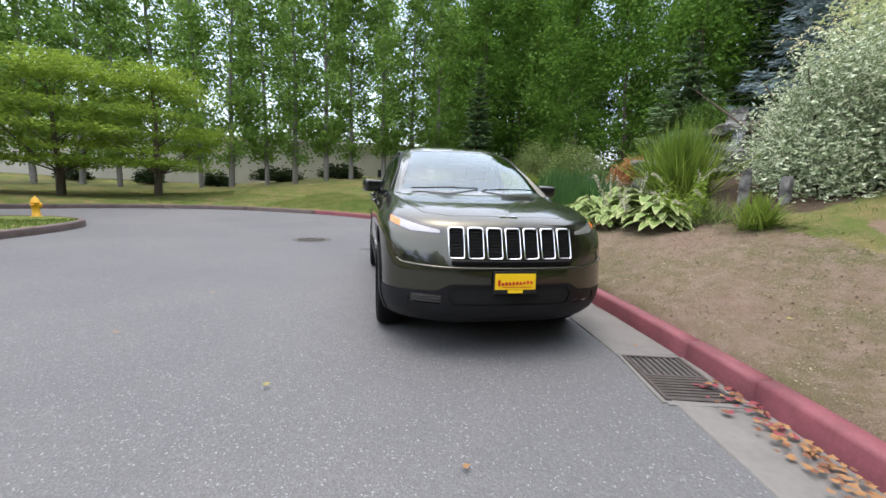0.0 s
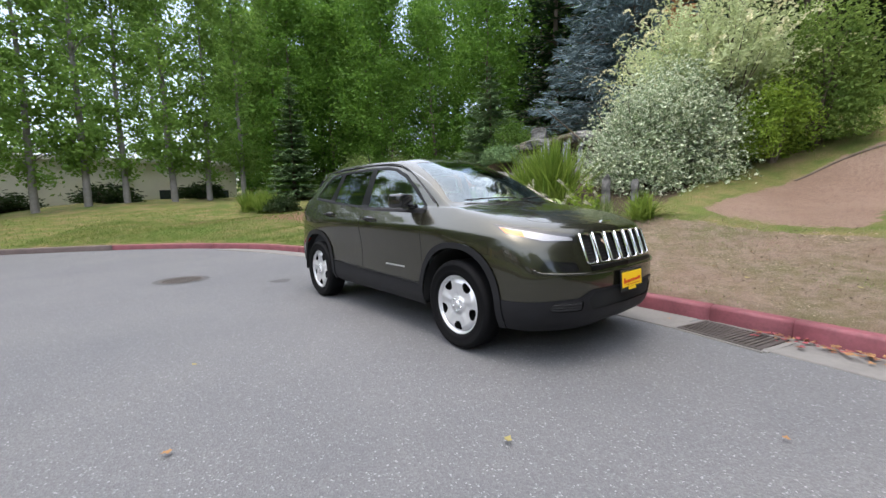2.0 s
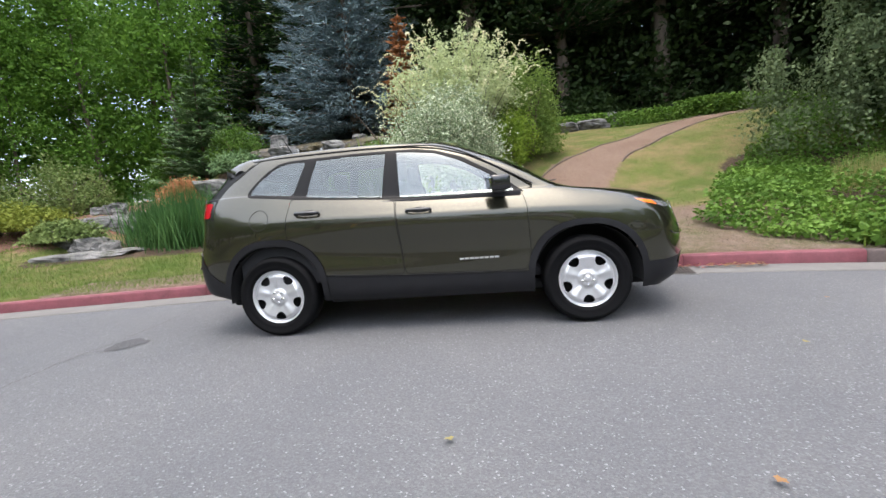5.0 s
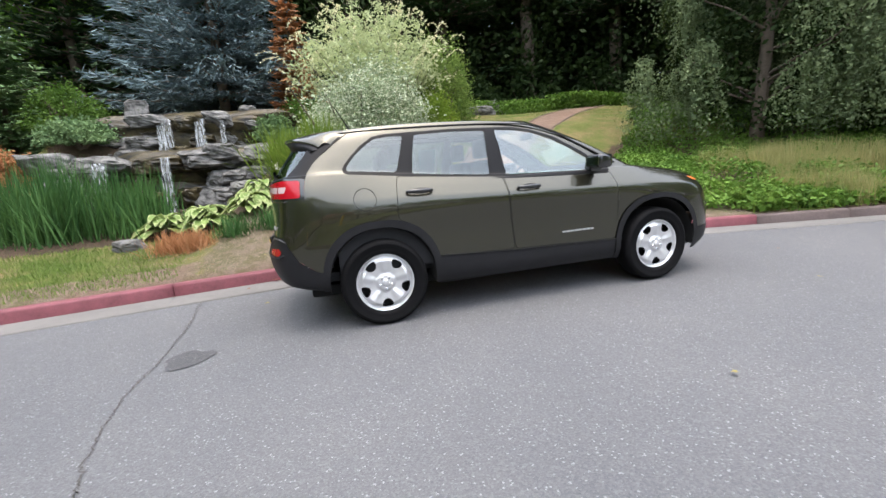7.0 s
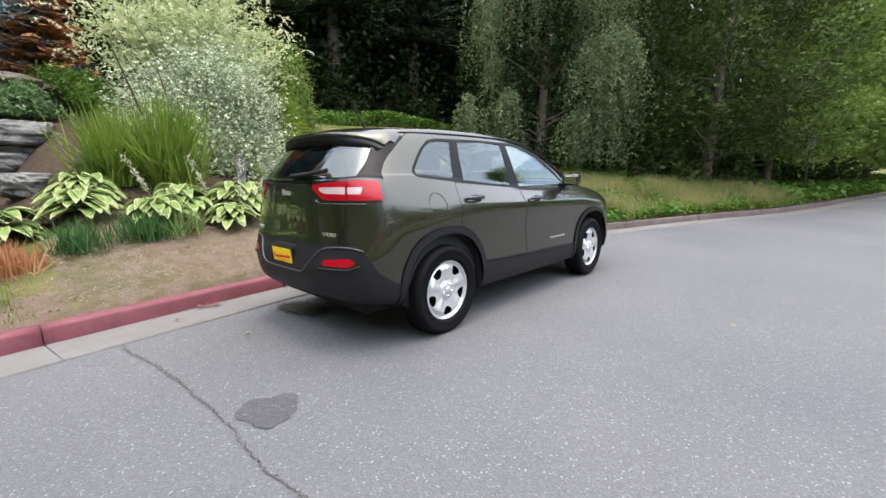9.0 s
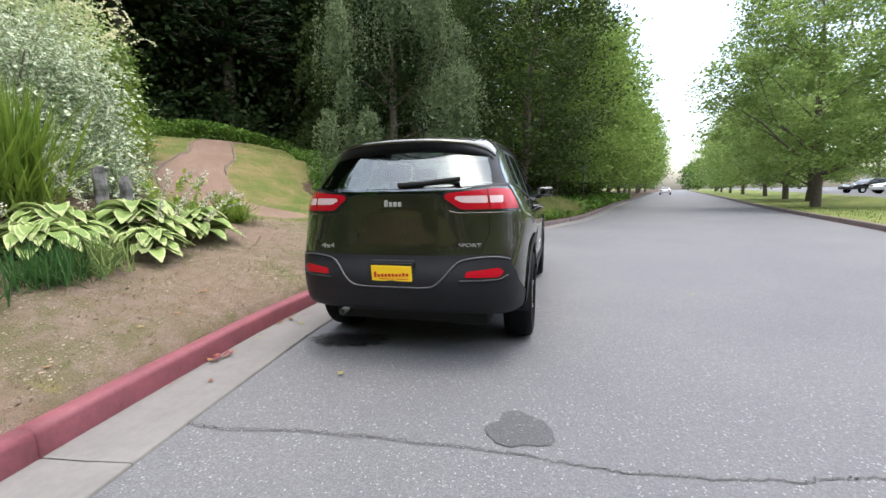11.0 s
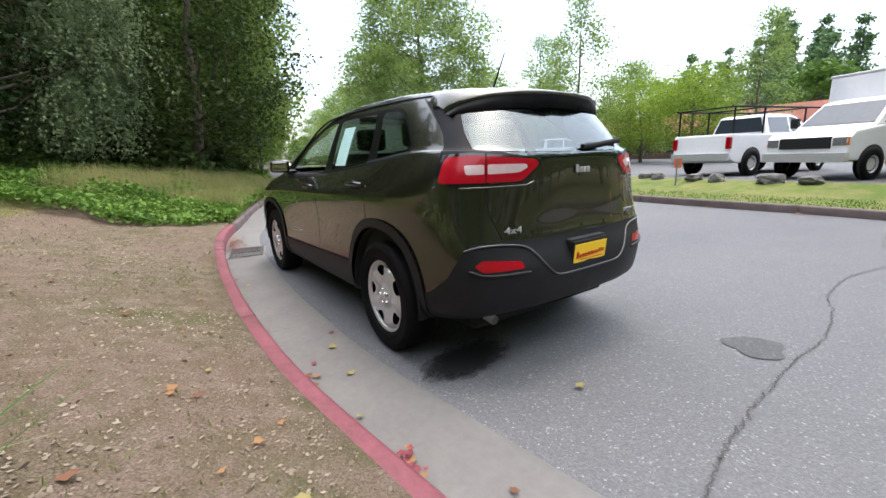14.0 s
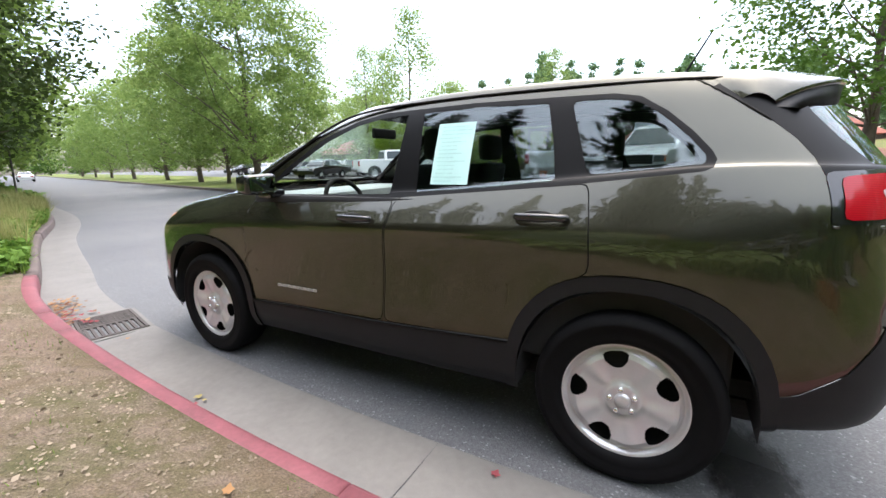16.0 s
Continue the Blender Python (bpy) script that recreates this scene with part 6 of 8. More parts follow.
put_copies(sa, [(21.5, -28, 1.0), (26, -31, .9), (9, -36, .9)], R, ver)
LOW = tree_meshes(17, 6.0, 1.4, 2.6, 110, 120, .15, .13, None, None, "round", .5, .5)
la = tree("parking_tree", "small round green tree by the car park", LOW, L["bright"], M["bark"], (9.5, -27, .12), group="car park trees")
put_copies(la, [(14.5, -30, 1.0), (20, -27, .8)], R, ver)
OVR = tree_meshes(18, 8.0, 2.4, 3.6, 130, 95, .17, .16, None, None, "round", .45, .4)
tree("corner_tree", "green tree with low branches on the corner of the verge", OVR, L["lush"], M["bark"], (-6.0, -13.2, .2))

# the great variegated shrub, the pale willow behind it, the green shrub beside
V0 = g3(-0.42, 7.05, -.75)
rnd = np.random.default_rng(31)
t = thing("variegated_shrub", "large rounded shrub with cream-edged grey-green leaves", "shrub", V0)
tips = rnd.normal(size=(22, 3)) * [.9, .9, 0] + [0, 0, 2.3]
v, f = join_arrays(limbs([0, 0, -.1], list(tips), .05, rnd))
from_arrays("stem", v, f, M["bark"], t)
v, f = dome_leaves(rnd, 42000, 1.72, 2.95, .095, 210, .4, .5, .12, .15, .11)
from_arrays("foliage", v, f, L["variegated"], t)
t = thing("pale_willow", "tall pale yellow-green willow shrub with arching plumes", "shrub", g3(0.0, 8.3))
n = 620
ang, el = rnd.uniform(0, 2 * math.pi, n), rnd.uniform(.25, 1, n)
tip = np.column_stack([np.cos(ang) * 2.35 * (1 - el**3 * .8), np.sin(ang) * 2.0 * (1 - el**3 * .8), 1.0 + 2.75 * el + rnd.normal(0, .22, n)]) * rnd.uniform(.75, 1.08, (n, 1))
base = tip * [.25, .25, .35] + [0, 0, .4]
pts = strands(rnd, base, tip, .45, 36) + rnd.normal(0, .045, (n * 36, 3))
v, f = leaf_quads(pts, .12, rnd, .3, .32)
from_arrays("foliage", v, f, L["willow"], t)
v, f = join_arrays(limbs([0, 0, -.1], list(tip[::14]), .035, rnd))
from_arrays("stem", v, f, M["bark"], t)
pl = tip[rnd.permutation(n)[:110]]
pts = strands(rnd, pl, pl * [1.22, 1.22, 1] + rnd.normal(0, .15, (110, 3)) + [0, 0, .12], .22, 34) + rnd.normal(0, .014, (110 * 34, 3))
v, f = leaf_quads(pts, .06, rnd, .2, .5)
from_arrays("plume", v, f, L["plume"], t)
shrub("laurel_shrub", "dense bright green evergreen shrub", g3(2.05, 8.4), .95, 2.7, 13000, .09, L["road"], 33, .3, .4)
shrub("laurel_shrub", "dense bright green evergreen shrub", g3(1.5, 7.6), .75, 1.5, 7000, .08, L["bright"], 34, .3, .4)
RUS = spruce_meshes(19, 5.5, .9, 16, .3, .2, .1, 10, 2.0)
tree("rusty_conifer", "slim conifer with browned dead foliage", RUS, L["rust"], M["bark"], g3(-2.3, 12.6))

# round shrubs on the mulch, low golden cover
for k, (x, y, r, h, m, lb) in enumerate([(-17.6, 8.7, 1.5, 2.2, "silver_leaf", "round grey-green rhododendron on bark mulch"), (-14.2, 9.2, 1.4, 2.0, "silver_leaf", "round grey-green rhododendron on bark mulch"), (-12.6, 12.2, 1.0, 1.5, "lush", "green shrub at the foot of the spruce"), (-9.2, 12.0, 1.15, 1.3, "lush", "spreading green evergreen shrub above the falls"), (-8.3, 10.4, 1.0, .7, "fir_light", "low green juniper above the falls"), (-12.0, 5.3, 1.45, .7, "gold", "low golden-olive mounded shrub"), (-14.2, 6.4, 1.2, .7, "lush", "low dark green mounded shrub"), (-9.4, 4.6, .7, .45, "silver_leaf", "low silvery mounded plant"), (-15.3, 3.3, .8, .6, "dark", "clipped dark green mound"), (-1.9, 11.8, 1.0, 1.0, "lush", "green shrub beside the falls"), (-3.0, 10.6, .7, .8, "fir_light", "spreading juniper among the rocks"), (-10.0, 9.6, .9, .9, "rust", "rusty low shrub among the rocks")]):
    shrub("garden_shrub", lb, g3(x, y), r, h, int(6000 * r), .10, L[m], 60 + k)
for k, (x, y) in enumerate([(-16.6, 3.0), (-17.4, 2.4), (-15.9, 2.7)]):
    grass_clump("ornamental_grass", "yellow-green arching ornamental grass", g3(x, y), 260, 1.2, .035, .5, .5, L["blade"], 80 + k, .12)

# hostas, grasses and small plants of the front bed
def hosta(at, turn, seed, r, count):
    """A mound of broad cupped leaves with pale margins, each a part of its own."""
    rnd = np.random.default_rng(seed)
    t = thing("hosta", "variegated hosta with cream-edged pale green leaves", "plant", at, turn, "hostas")
    u, w = np.linspace(0, 1, 7), np.array([-1, -.78, 0, .78, 1])
    rim = np.where(np.isin(np.arange(24) % 4, (0, 3)) | (np.arange(24) // 4 == 5), 1, 0).astype(np.int32)
    for k in range(count):
        a, lift = rnd.uniform(0, 6.283), rnd.uniform(.15, 1.0)
        ln, wd = r * rnd.uniform(.55, .92), r * rnd.uniform(.24, .40)
        start = r * .35 * (1.15 - lift)
        wid = wd * np.sin(np.pi * np.clip(u * .94 + .05, 0, 1)) ** .75
        rad = start + u * ln * (1 - .25 * lift)
        z = .12 + .5 * r * lift + ln * (lift * .75) * (u - 1.05 * u**2) - .28 * ln * u**2 * (1.2 - lift)
        p = np.zeros((7, 5, 3))
        p[..., 0] = rad[:, None]
        p[..., 1] = wid[:, None] * w[None] * .5 + .05 * ln * math.sin(k) * (u**2)[:, None]
        p[..., 2] = z[:, None] + .35 * wid[:, None] * np.abs(w)[None] * .5 + rnd.normal(0, .005, (7, 5))
        c, q = math.cos(a), math.sin(a)
        v = np.stack([p[..., 0] * c - p[..., 1] * q, p[..., 0] * q + p[..., 1] * c, p[..., 2]], -1).reshape(-1, 3)
        o = from_arrays("leaf", v, grid_faces(7, 5), [L["hosta"], L["hosta_edge"]], t, smooth=True)
        o.data.polygons.foreach_set("material_index", rim)


for k, (x, y, r) in enumerate([(-1.15, 3.6, .62), (-.55, 3.4, .52), (-1.9, 3.75, .5), (-2.35, 3.25, .48), (-3.0, 3.75, .5), (-3.75, 3.85, .55), (-4.5, 4.1, .5), (-2.9, 4.35, .5), (-1.5, 3.05, .4), (-4.0, 4.6, .5)]):
    hosta(g3(x, y, -.06), k * 40, 200 + k, r, 58)
grass_clump("fountain_grass", "tall fountain of green ornamental grass blades", g3(-1.75, 4.75), 620, 1.55, .028, .42, .35, L["blade"], 41, .16)
grass_clump("fountain_grass", "tall fountain of green ornamental grass blades", g3(-2.45, 4.95), 420, 1.3, .026, .42, .35, L["blade"], 45, .14)
grass_clump("sedge_tuft", "bright lime-green sedge tuft", g3(0.62, 3.9), 420, .55, .018, .75, .7, L["blade"], 42, .08)
for k, (x, y, n, ln, mt, lb) in enumerate([(-2.55, 2.85, 330, .42, "reed", "spiky green lavender clump"), (-2.15, 2.95, 300, .40, "silver_leaf", "spiky grey-green lavender clump"), (-3.15, 2.85, 300, .42, "reed", "spiky green lavender clump"), (-3.75, 2.75, 420, .38, "rust", "dry rust-coloured fern clump"), (-4.05, 2.9, 360, .4, "rust", "dry rust-coloured fern clump"), (-0.2, 3.9, 260, .5, "silver_leaf", "soft grey grass clump")]):
    grass_clump("bedding_clump", lb, g3(x, y), n, ln, .012, .65, .4, L[mt], 50 + k, .14, "plant")
for k, (x, y, s) in enumerate([(-5.2, 4.6, 1.0), (-6.3, 4.5, 1.25), (-7.3, 4.9, 1.15), (-6.7, 5.7, 1.3), (-5.7, 5.6, 1.1), (-8.0, 5.8, 1.1)]):
    grass_clump("reed_clump", "tall green reeds at the pond edge", g3(x, y), 330, 1.25 * s, .022, .34, .35, L["reed"], 70 + k, .32, "reeds")


def flower_spike(at, tilt, turn, seed):
    rnd = np.random.default_rng(seed)
    t = thing("flower_spike", "fading pale hosta flower on a leaning stalk", "flower", at, turn, "flower spikes")
    ln = rnd.uniform(.75, 1.0)
    s = np.linspace(0, 1, 8)
    line = np.column_stack([math.sin(tilt) * ln * s + .12 * s**2, 0 * s, math.cos(tilt) * ln * s])
    v, f = tube(line, np.linspace(.006, .003, 8), 5)
    from_arrays("stalk", v, f, L["hosta"], t)
    u = rnd.uniform(.45, 1.0, 130)
    p = np.column_stack([np.interp(u, s, line[:, k]) for k in range(3)]) + rnd.normal(0, .02, (130, 3))
    v, f = leaf_quads(p, .03, rnd, .1, .6, .5)
    from_arrays("blossom", v, f, L["flower"], t)


def leafy_spike(at, ln, tilt, turn, seed):
    """An arching stem with paired leaves and a pale flower tip."""
    rnd = np.random.default_rng(seed)
    t = thing("flowering_stem", "arching green leafy stem with a white flower tip", "flower", at, turn, "leafy stems by the hostas")
    s = np.linspace(0, 1, 9)
    line = np.column_stack([math.sin(tilt) * ln * s + .16 * s**3, .05 * np.sin(3 * s), math.cos(tilt) * ln * s - .10 * s**3])
    v, f = tube(line, np.linspace(.005, .003, 9), 5)
    from_arrays("stem", v, f, L["bright"], t)
    for name, a, b, n, size, wide, mat in (("leaves", .25, .9, 54, .085, .05, L["bright"]), ("blossom", .72, 1.02, 90, .032, .016, L["flower"])):
        u = rnd.uniform(a, b, n)
        p = np.column_stack([np.interp(u, s, line[:, k]) for k in range(3)]) + rnd.normal(0, wide * .7, (n, 3))
        v, f = leaf_quads(p, size, rnd, .3, .4)
        from_arrays(name, v, f, mat, t)


for k, (x, y, ln, tilt, turn) in enumerate([(-.45, 3.75, .95, .45, -100), (-.35, 3.7, .85, .8, -80), (-.25, 3.85, .75, .95, -70), (-.5, 3.9, .9, .2, -40), (-.3, 3.95, .7, .6, -60), (-.6, 3.8, 1.0, .3, 80)]):
    leafy_spike(g3(x, y), ln, tilt, turn, 400 + k)


for k, (x, y, tl, tn) in enumerate([(-1.2, 3.3, .45, -60), (-1.0, 3.15, .6, -40), (-1.35, 3.2, .35, -100), (-.95, 3.4, .7, -10), (-2.2, 3.6, .3, 150), (-1.5, 3.6, .35, 120)]):
    flower_spike(g3(x, y), tl, tn, 300 + k)


# ---- falls, rocks and ground cover ----
def rock_mesh(rnd, size, cuts=7):
    """A broken slab: a rounded block, its corners sheared off, its faces stepped and rough."""
    b2 = bmesh.new()
    bmesh.ops.create_cube(b2, size=2)
    bmesh.ops.subdivide_edges(b2, edges=b2.edges[:], cuts=8, use_grid_fill=True)
    off = Vector(rnd.uniform(0, 50, 3))
    planes = [(Vector(rnd.normal(size=3) * (1, 1, .8)).normalized(), rnd.uniform(.82, 1.12)) for _ in range(cuts)]
    skew = rnd.uniform(-.18, .18, 2)
    for v in b2.verts:
        c = v.co
        c = c / (abs(c.x) ** 6 + abs(c.y) ** 6 + abs(c.z) ** 6) ** (1 / 6)
        for d, k in planes:
            h = c.dot(d)
            if h > k:
                c = c - d * (h - k) * .95
        step = round(c.z * 2.5 + noise.noise(c * 1.3 + off)) / 2.5
        c = c * (1 + .10 * noise.noise(c * 1.6 + off) + .07 * noise.noise(c * 4 + off) + .04 * noise.noise(c * 9 + off))
        c = c + Vector((.10 * noise.noise(Vector((step * 7, c.y, 3)) + off), .16 * noise.noise(Vector((step * 7, c.x * .7, 9)) + off), 0))
        v.co = Vector(((c.x + skew[0] * c.z) * size[0] * .5, (c.y + skew[1] * c.z) * size[1] * .5, c.z * size[2] * .5))
    return b2


def rock(at, size, turn, seed, mat="rock", label="rough angular grey boulder beside the falls", group="rocks", tilt=0):
    o = part("boulder", rock_mesh(np.random.default_rng(seed), size), M[mat])
    o.matrix_world = pose(*at, tilt, 0, turn)
    return tagged(o, label, "rock", group)


rnd = np.random.default_rng(77)
# two terraces of stacked slabs with an upper and a lower fall
rock((-5.8, 9.95, 1.1), (7.6, 2.0, 2.7), 0, 390, "rock_wet", "dark wet rock face behind the lower fall", "rock faces")
rock((-5.6, 11.7, 2.65), (6.2, 2.2, 2.1), 0, 391, "rock_wet", "dark wet rock face behind the upper fall", "rock faces")
for k, (x, y, z, w) in enumerate([(-6.5, 10.72, 3.36, 1.5), (-5.5, 10.7, 3.3, 1.3), (-4.7, 10.75, 3.38, 1.2), (-7.3, 8.95, 2.1, 1.8), (-6.0, 8.9, 2.02, 1.7), (-4.8, 8.95, 2.12, 1.9)]):
    rock((x, y, z), (w * .68, 1.0, .42 + .05 * (k % 3)), k * 11 - 20, 392 + k, "rock_wet" if k in (1, 4) else "rock", "flat cap stone at the lip of the falls", "fall ledges")
for k in range(52):                                   # lower wall
    x = rnd.uniform(-8.9, -2.9)
    lv = k % 4
    w = rnd.uniform(.5, 1.25)
    wet = -6.7 < x < -5.0
    rock((x, 8.6 + .22 * lv + rnd.normal(0, .12), .62 + .46 * lv), (w, .9, rnd.uniform(.34, .56)), rnd.uniform(-16, 16), 400 + k, "rock_wet" if wet else "rock", "flat grey ledge stone of the waterfall", "fall ledges")
for k in range(30):                                   # upper wall
    x = rnd.uniform(-8.2, -3.6)
    lv = k % 3
    rock((x, 10.6 + .25 * lv + rnd.normal(0, .12), 2.35 + .42 * lv), (rnd.uniform(.45, 1.1), .9, rnd.uniform(.32, .5)), rnd.uniform(-16, 16), 460 + k, "rock_wet" if -6.6 < x < -4.6 else "rock", "flat grey ledge stone of the waterfall", "fall ledges")
rock((-7.0, 11.1, 3.75), (.62, .5, .68), 20, 500, label="pale upright boulder at the head of the falls")
rock((-3.9, 11.1, 3.6), (.5, .45, .5), 50, 501)
rock((-8.6, 9.2, 2.2), (1.1, .9, .55), 10, 502)
rock((-3.3, 9.0, 2.2), (1.1, .9, .5), -8, 503)
rock((-4.4, 8.9, 2.25), (.9, .8, .45), 5, 504)
rock((-8.3, 3.9, .48), (2.1, .9, .3), 10, 505, label="long flat grey stone at the stream")
for k in range(26):                                   # stream bed
    t = rnd.uniform(0, 1)
    x, y = -8.6 - 3.2 * t + rnd.normal(0, .45), 4.3 + 5.0 * t + rnd.normal(0, .4)
    s = rnd.uniform(.35, .9)
    rock(g3(x, y, .08), (s, s * .8, s * .6), rnd.uniform(0, 180), 520 + k, label="grey boulder in the dry stream bed", group="stream rocks")
for k, (x, y, sx, sy, sz) in enumerate([(5.2, 13.4, 1.2, .8, .5), (6.3, 14.3, .8, .7, .9), (4.2, 13.2, 1.0, .7, .4), (8.8, 14.6, .8, .6, .5), (-0.6, 4.9, .15, .14, .75), (-0.1, 5.1, .13, .13, .55), (-4.8, 3.3, .4, .3, .22), (-2.6, 5.6, .6, .5, .4), (-3.4, 5.9, .8, .6, .4)]):
    rock(g3(x, y, sz * .25), (sx, sy, sz), k * 37, 560 + k, label="grey garden stone set in the bank", group="garden stones")
for k in range(16):
    i = 36 + k * 1.5
    x, y = lot_edge[int(i)]
    rock((x + rnd.normal(0, .15), y + .35, .42), (rnd.uniform(.3, .55), .35, rnd.uniform(.18, .32)), rnd.uniform(0, 90), 600 + k, label="pale boulder along the car park edge", group="car park boulders")


def water_mat():
    """Falling water: streaks of white with clear gaps between them."""
    m, n, l, b = nodes_of("falling_water")
    tc, mp, no = n.new("ShaderNodeTexCoord"), n.new("ShaderNodeMapping"), n.new("ShaderNodeTexNoise")
    mp.inputs["Scale"].default_value = (34, 34, 1.6)
    no.inputs["Scale"].default_value, no.inputs["Detail"].default_value = 1.0, 5
    l.new(tc.outputs["Object"], mp.inputs["Vector"])
    l.new(mp.outputs[0], no.inputs["Vector"])
    a = n.new("ShaderNodeSeparateColor")
    l.new(ramp_of(n, l, no.outputs["Fac"], [(0.44, (0, 0, 0)), (0.66, (.75, .75, .75))]), a.inputs[0])
    l.new(a.outputs[0], b.inputs["Alpha"])
    b.inputs["Base Color"].default_value, b.inputs["Roughness"].default_value = (.5, .53, .54, 1), 0.2
    return m


WATER = water_mat()


def fall(x, y, z1, z0, w, out, seed):
    """A thin sheet of falling water in two folds, ragged at its edges."""
    rnd = np.random.default_rng(seed)
    q, pieces = np.linspace(0, 1, 16), []
    for fold in range(2):
        a = np.linspace(-.5, .5, 14)
        edge = 1 + .25 * q[:, None] + np.cumsum(rnd.normal(0, .03, (16, 1)), 0)
        xx = x + w * a[None] * edge
        yy = y - .10 * np.sqrt(q)[:, None] - out * q[:, None] - .05 * fold + .03 * np.sin(a[None] * 17 + fold) + rnd.normal(0, .006, (16, 14))
        zz = (z1 + (z0 - z1) * q)[:, None] + 0 * xx
        pieces.append((np.stack([xx, yy, zz], -1).reshape(-1, 3), grid_faces(16, 14)))
    v, f = join_arrays(pieces)
    o = from_arrays("waterfall", v, f, WATER, smooth=True)
    return tagged(o, "thin white sheet of water falling over the ledges", "waterfall", "falls")


fall(-6.1, 10.38, 3.42, 2.15, .34, .12, 1)
fall(-5.15, 10.35, 3.4, 2.2, .26, .12, 2)
fall(-4.5, 10.3, 3.35, 2.4, .12, .1, 5)
fall(-5.6, 8.25, 2.15, .35, .2, .15, 3)
fall(-7.1, 8.3, 2.1, .5, .3, .12, 4)
pv = np.array([(x, y, .27) for x, y in [(-8.2, 5.2), (-7.2, 4.6), (-5.6, 4.9), (-4.4, 5.6), (-3.9, 7.2), (-4.2, 8.6), (-8.6, 8.6), (-8.8, 7)]])
b2 = bmesh.new()
b2.faces.new([b2.verts.new(p) for p in pv])
tagged(part("pond", b2, plain("pond_water", (0.02, 0.022, 0.016), 0.05, bump=0.15, bscale=6)), "small dark pond below the falls", "pond", kind="structure")


# ---- ground cover: ivy, meadow grass, lawn blades, litter ----
def scatter(rnd, n, x0, x1, d0, d1, test=None):
    """Places on the bank, between two distances behind the kerb."""
    s = np.concatenate([[0], np.cumsum(np.hypot(*np.diff(KERB, axis=0).T))])
    a, b = along(KERB, x1), along(KERB, x0)
    u, d = rnd.uniform(a, b, n), rnd.uniform(d0, d1, n)
    k = np.array([np.interp(u, s, KERB[:, j]) for j in (0, 1)]).T
    q = np.array([np.interp(u, s, KN[:, j]) for j in (0, 1)]).T
    p = k + q * d[:, None]
    z = garden_height(p[:, 0], p[:, 1], d)
    out = np.column_stack([p, z])
    ok = test(p[:, 0], p[:, 1], d) if test else np.ones(n, bool)
    return out[ok], d[ok]


ivy_edge = lambda y: np.interp(y, [.6, 1.1, 1.67, 2.33, 3.6, 4.77, 5.85, 6.6, 7.0, 8.0, 9.45, 11], [5.2, 4.68, 4.36, 3.97, 4.5, 5.5, 6.15, 6.9, 7.7, 8.6, 10.1, 11.5])
ivy_zone = lambda x, y, d: x > ivy_edge(y) + .18 * np.sin(y * 2.1) + .1 * np.sin(y * 7 + x * 3)
ivy_strip = lambda x, y, d: ivy_zone(x, y, d) & (x < ivy_edge(np.maximum(y, 2.6)) + 2.1 + .4 * np.sin(y * 1.7 + .4) + np.clip(y - 6, 0, 4) * .5)
rnd = np.random.default_rng(90)
lump = lambda p, a, s: a * (.5 + .5 * np.sin(p[:, 0] * s) * np.sin(p[:, 1] * s * 1.2 + 1))
p, d = scatter(rnd, 170000, 3.5, 16, .12, 11, lambda x, y, d: ivy_strip(x, y, d) | (x > 12.5))
p[:, 2] += rnd.uniform(.0, .12, len(p)) + lump(p, .26, 1.7) * rnd.uniform(.3, 1, len(p)) * smooth01(0.1, .5, d)
v, f = leaf_quads(p, .07, rnd, .6, .8)
tagged(from_arrays("ivy", v, f, L["ivy"]), "thick green ivy covering the bank", "ivy", kind="stuff")
p, d = scatter(rnd, 16000, 14, 45, .12, 5)
p[:, 2] += rnd.uniform(.0, .3, len(p)) * (1 + lump(p, 1.0, .8))
v, f = leaf_quads(p, .26, rnd, .6, .8)
tagged(from_arrays("roadside_weeds", v, f, L["ivy"]), "rough green weeds along the roadside", "weeds", kind="stuff")
p, d = scatter(rnd, 36000, 0.2, 19, 12.2, 14.2, lambda x, y, d: np.ones(len(x), bool))
p[:, 2] += rnd.uniform(.0, .45, len(p)) * (1 + lump(p, .6, .9))
v, f = leaf_quads(p, .12, rnd, .5, .8)
tagged(from_arrays("crest_hedge", v, f, L["ivy"]), "low ivy hedge along the top of the bank", "hedge", kind="stuff")


def blade_field(name, label, p, length, width, mat, rnd, lean=.5, category="grass"):
    """Single short blades, one triangle pair each, standing on given places."""
    n = len(p)
    a, ln = rnd.uniform(0, 2 * math.pi, n), length * rnd.uniform(.5, 1.3, n)
    le = np.abs(rnd.normal(0, lean, n))
    tip = p + np.column_stack([np.cos(a) * np.sin(le) * ln, np.sin(a) * np.sin(le) * ln, np.cos(le) * ln])
    side = np.column_stack([-np.sin(a), np.cos(a), 0 * a]) * width
    v = np.stack([p - side, p + side, tip], 1).reshape(-1, 3)
    return tagged(from_arrays(name, v, np.arange(3 * n).reshape(n, 3), mat), label, category, kind="stuff")


p, d = scatter(rnd, 70000, 4.2, 15, .12, 3.4, lambda x, y, d: ivy_zone(x, y, d) & ~ivy_strip(x, y, d))
tuft = np.sin(p[:, 0] * 1.3) * np.sin(p[:, 1] * 1.6 + .7) + .5 * np.sin(p[:, 0] * 4.1 + 1) * np.sin(p[:, 1] * 5.3)
p = p[tuft + rnd.normal(0, .22, len(p)) > -.05]
blade_field("meadow_grass", "tall yellow-green meadow grass among the ivy", p, .52, .006, L["meadow"], rnd, .5)
p, d = scatter(rnd, 90000, 4.2, 15, .12, 8.5, lambda x, y, d: ivy_zone(x, y, d) & ~ivy_strip(x, y, d))
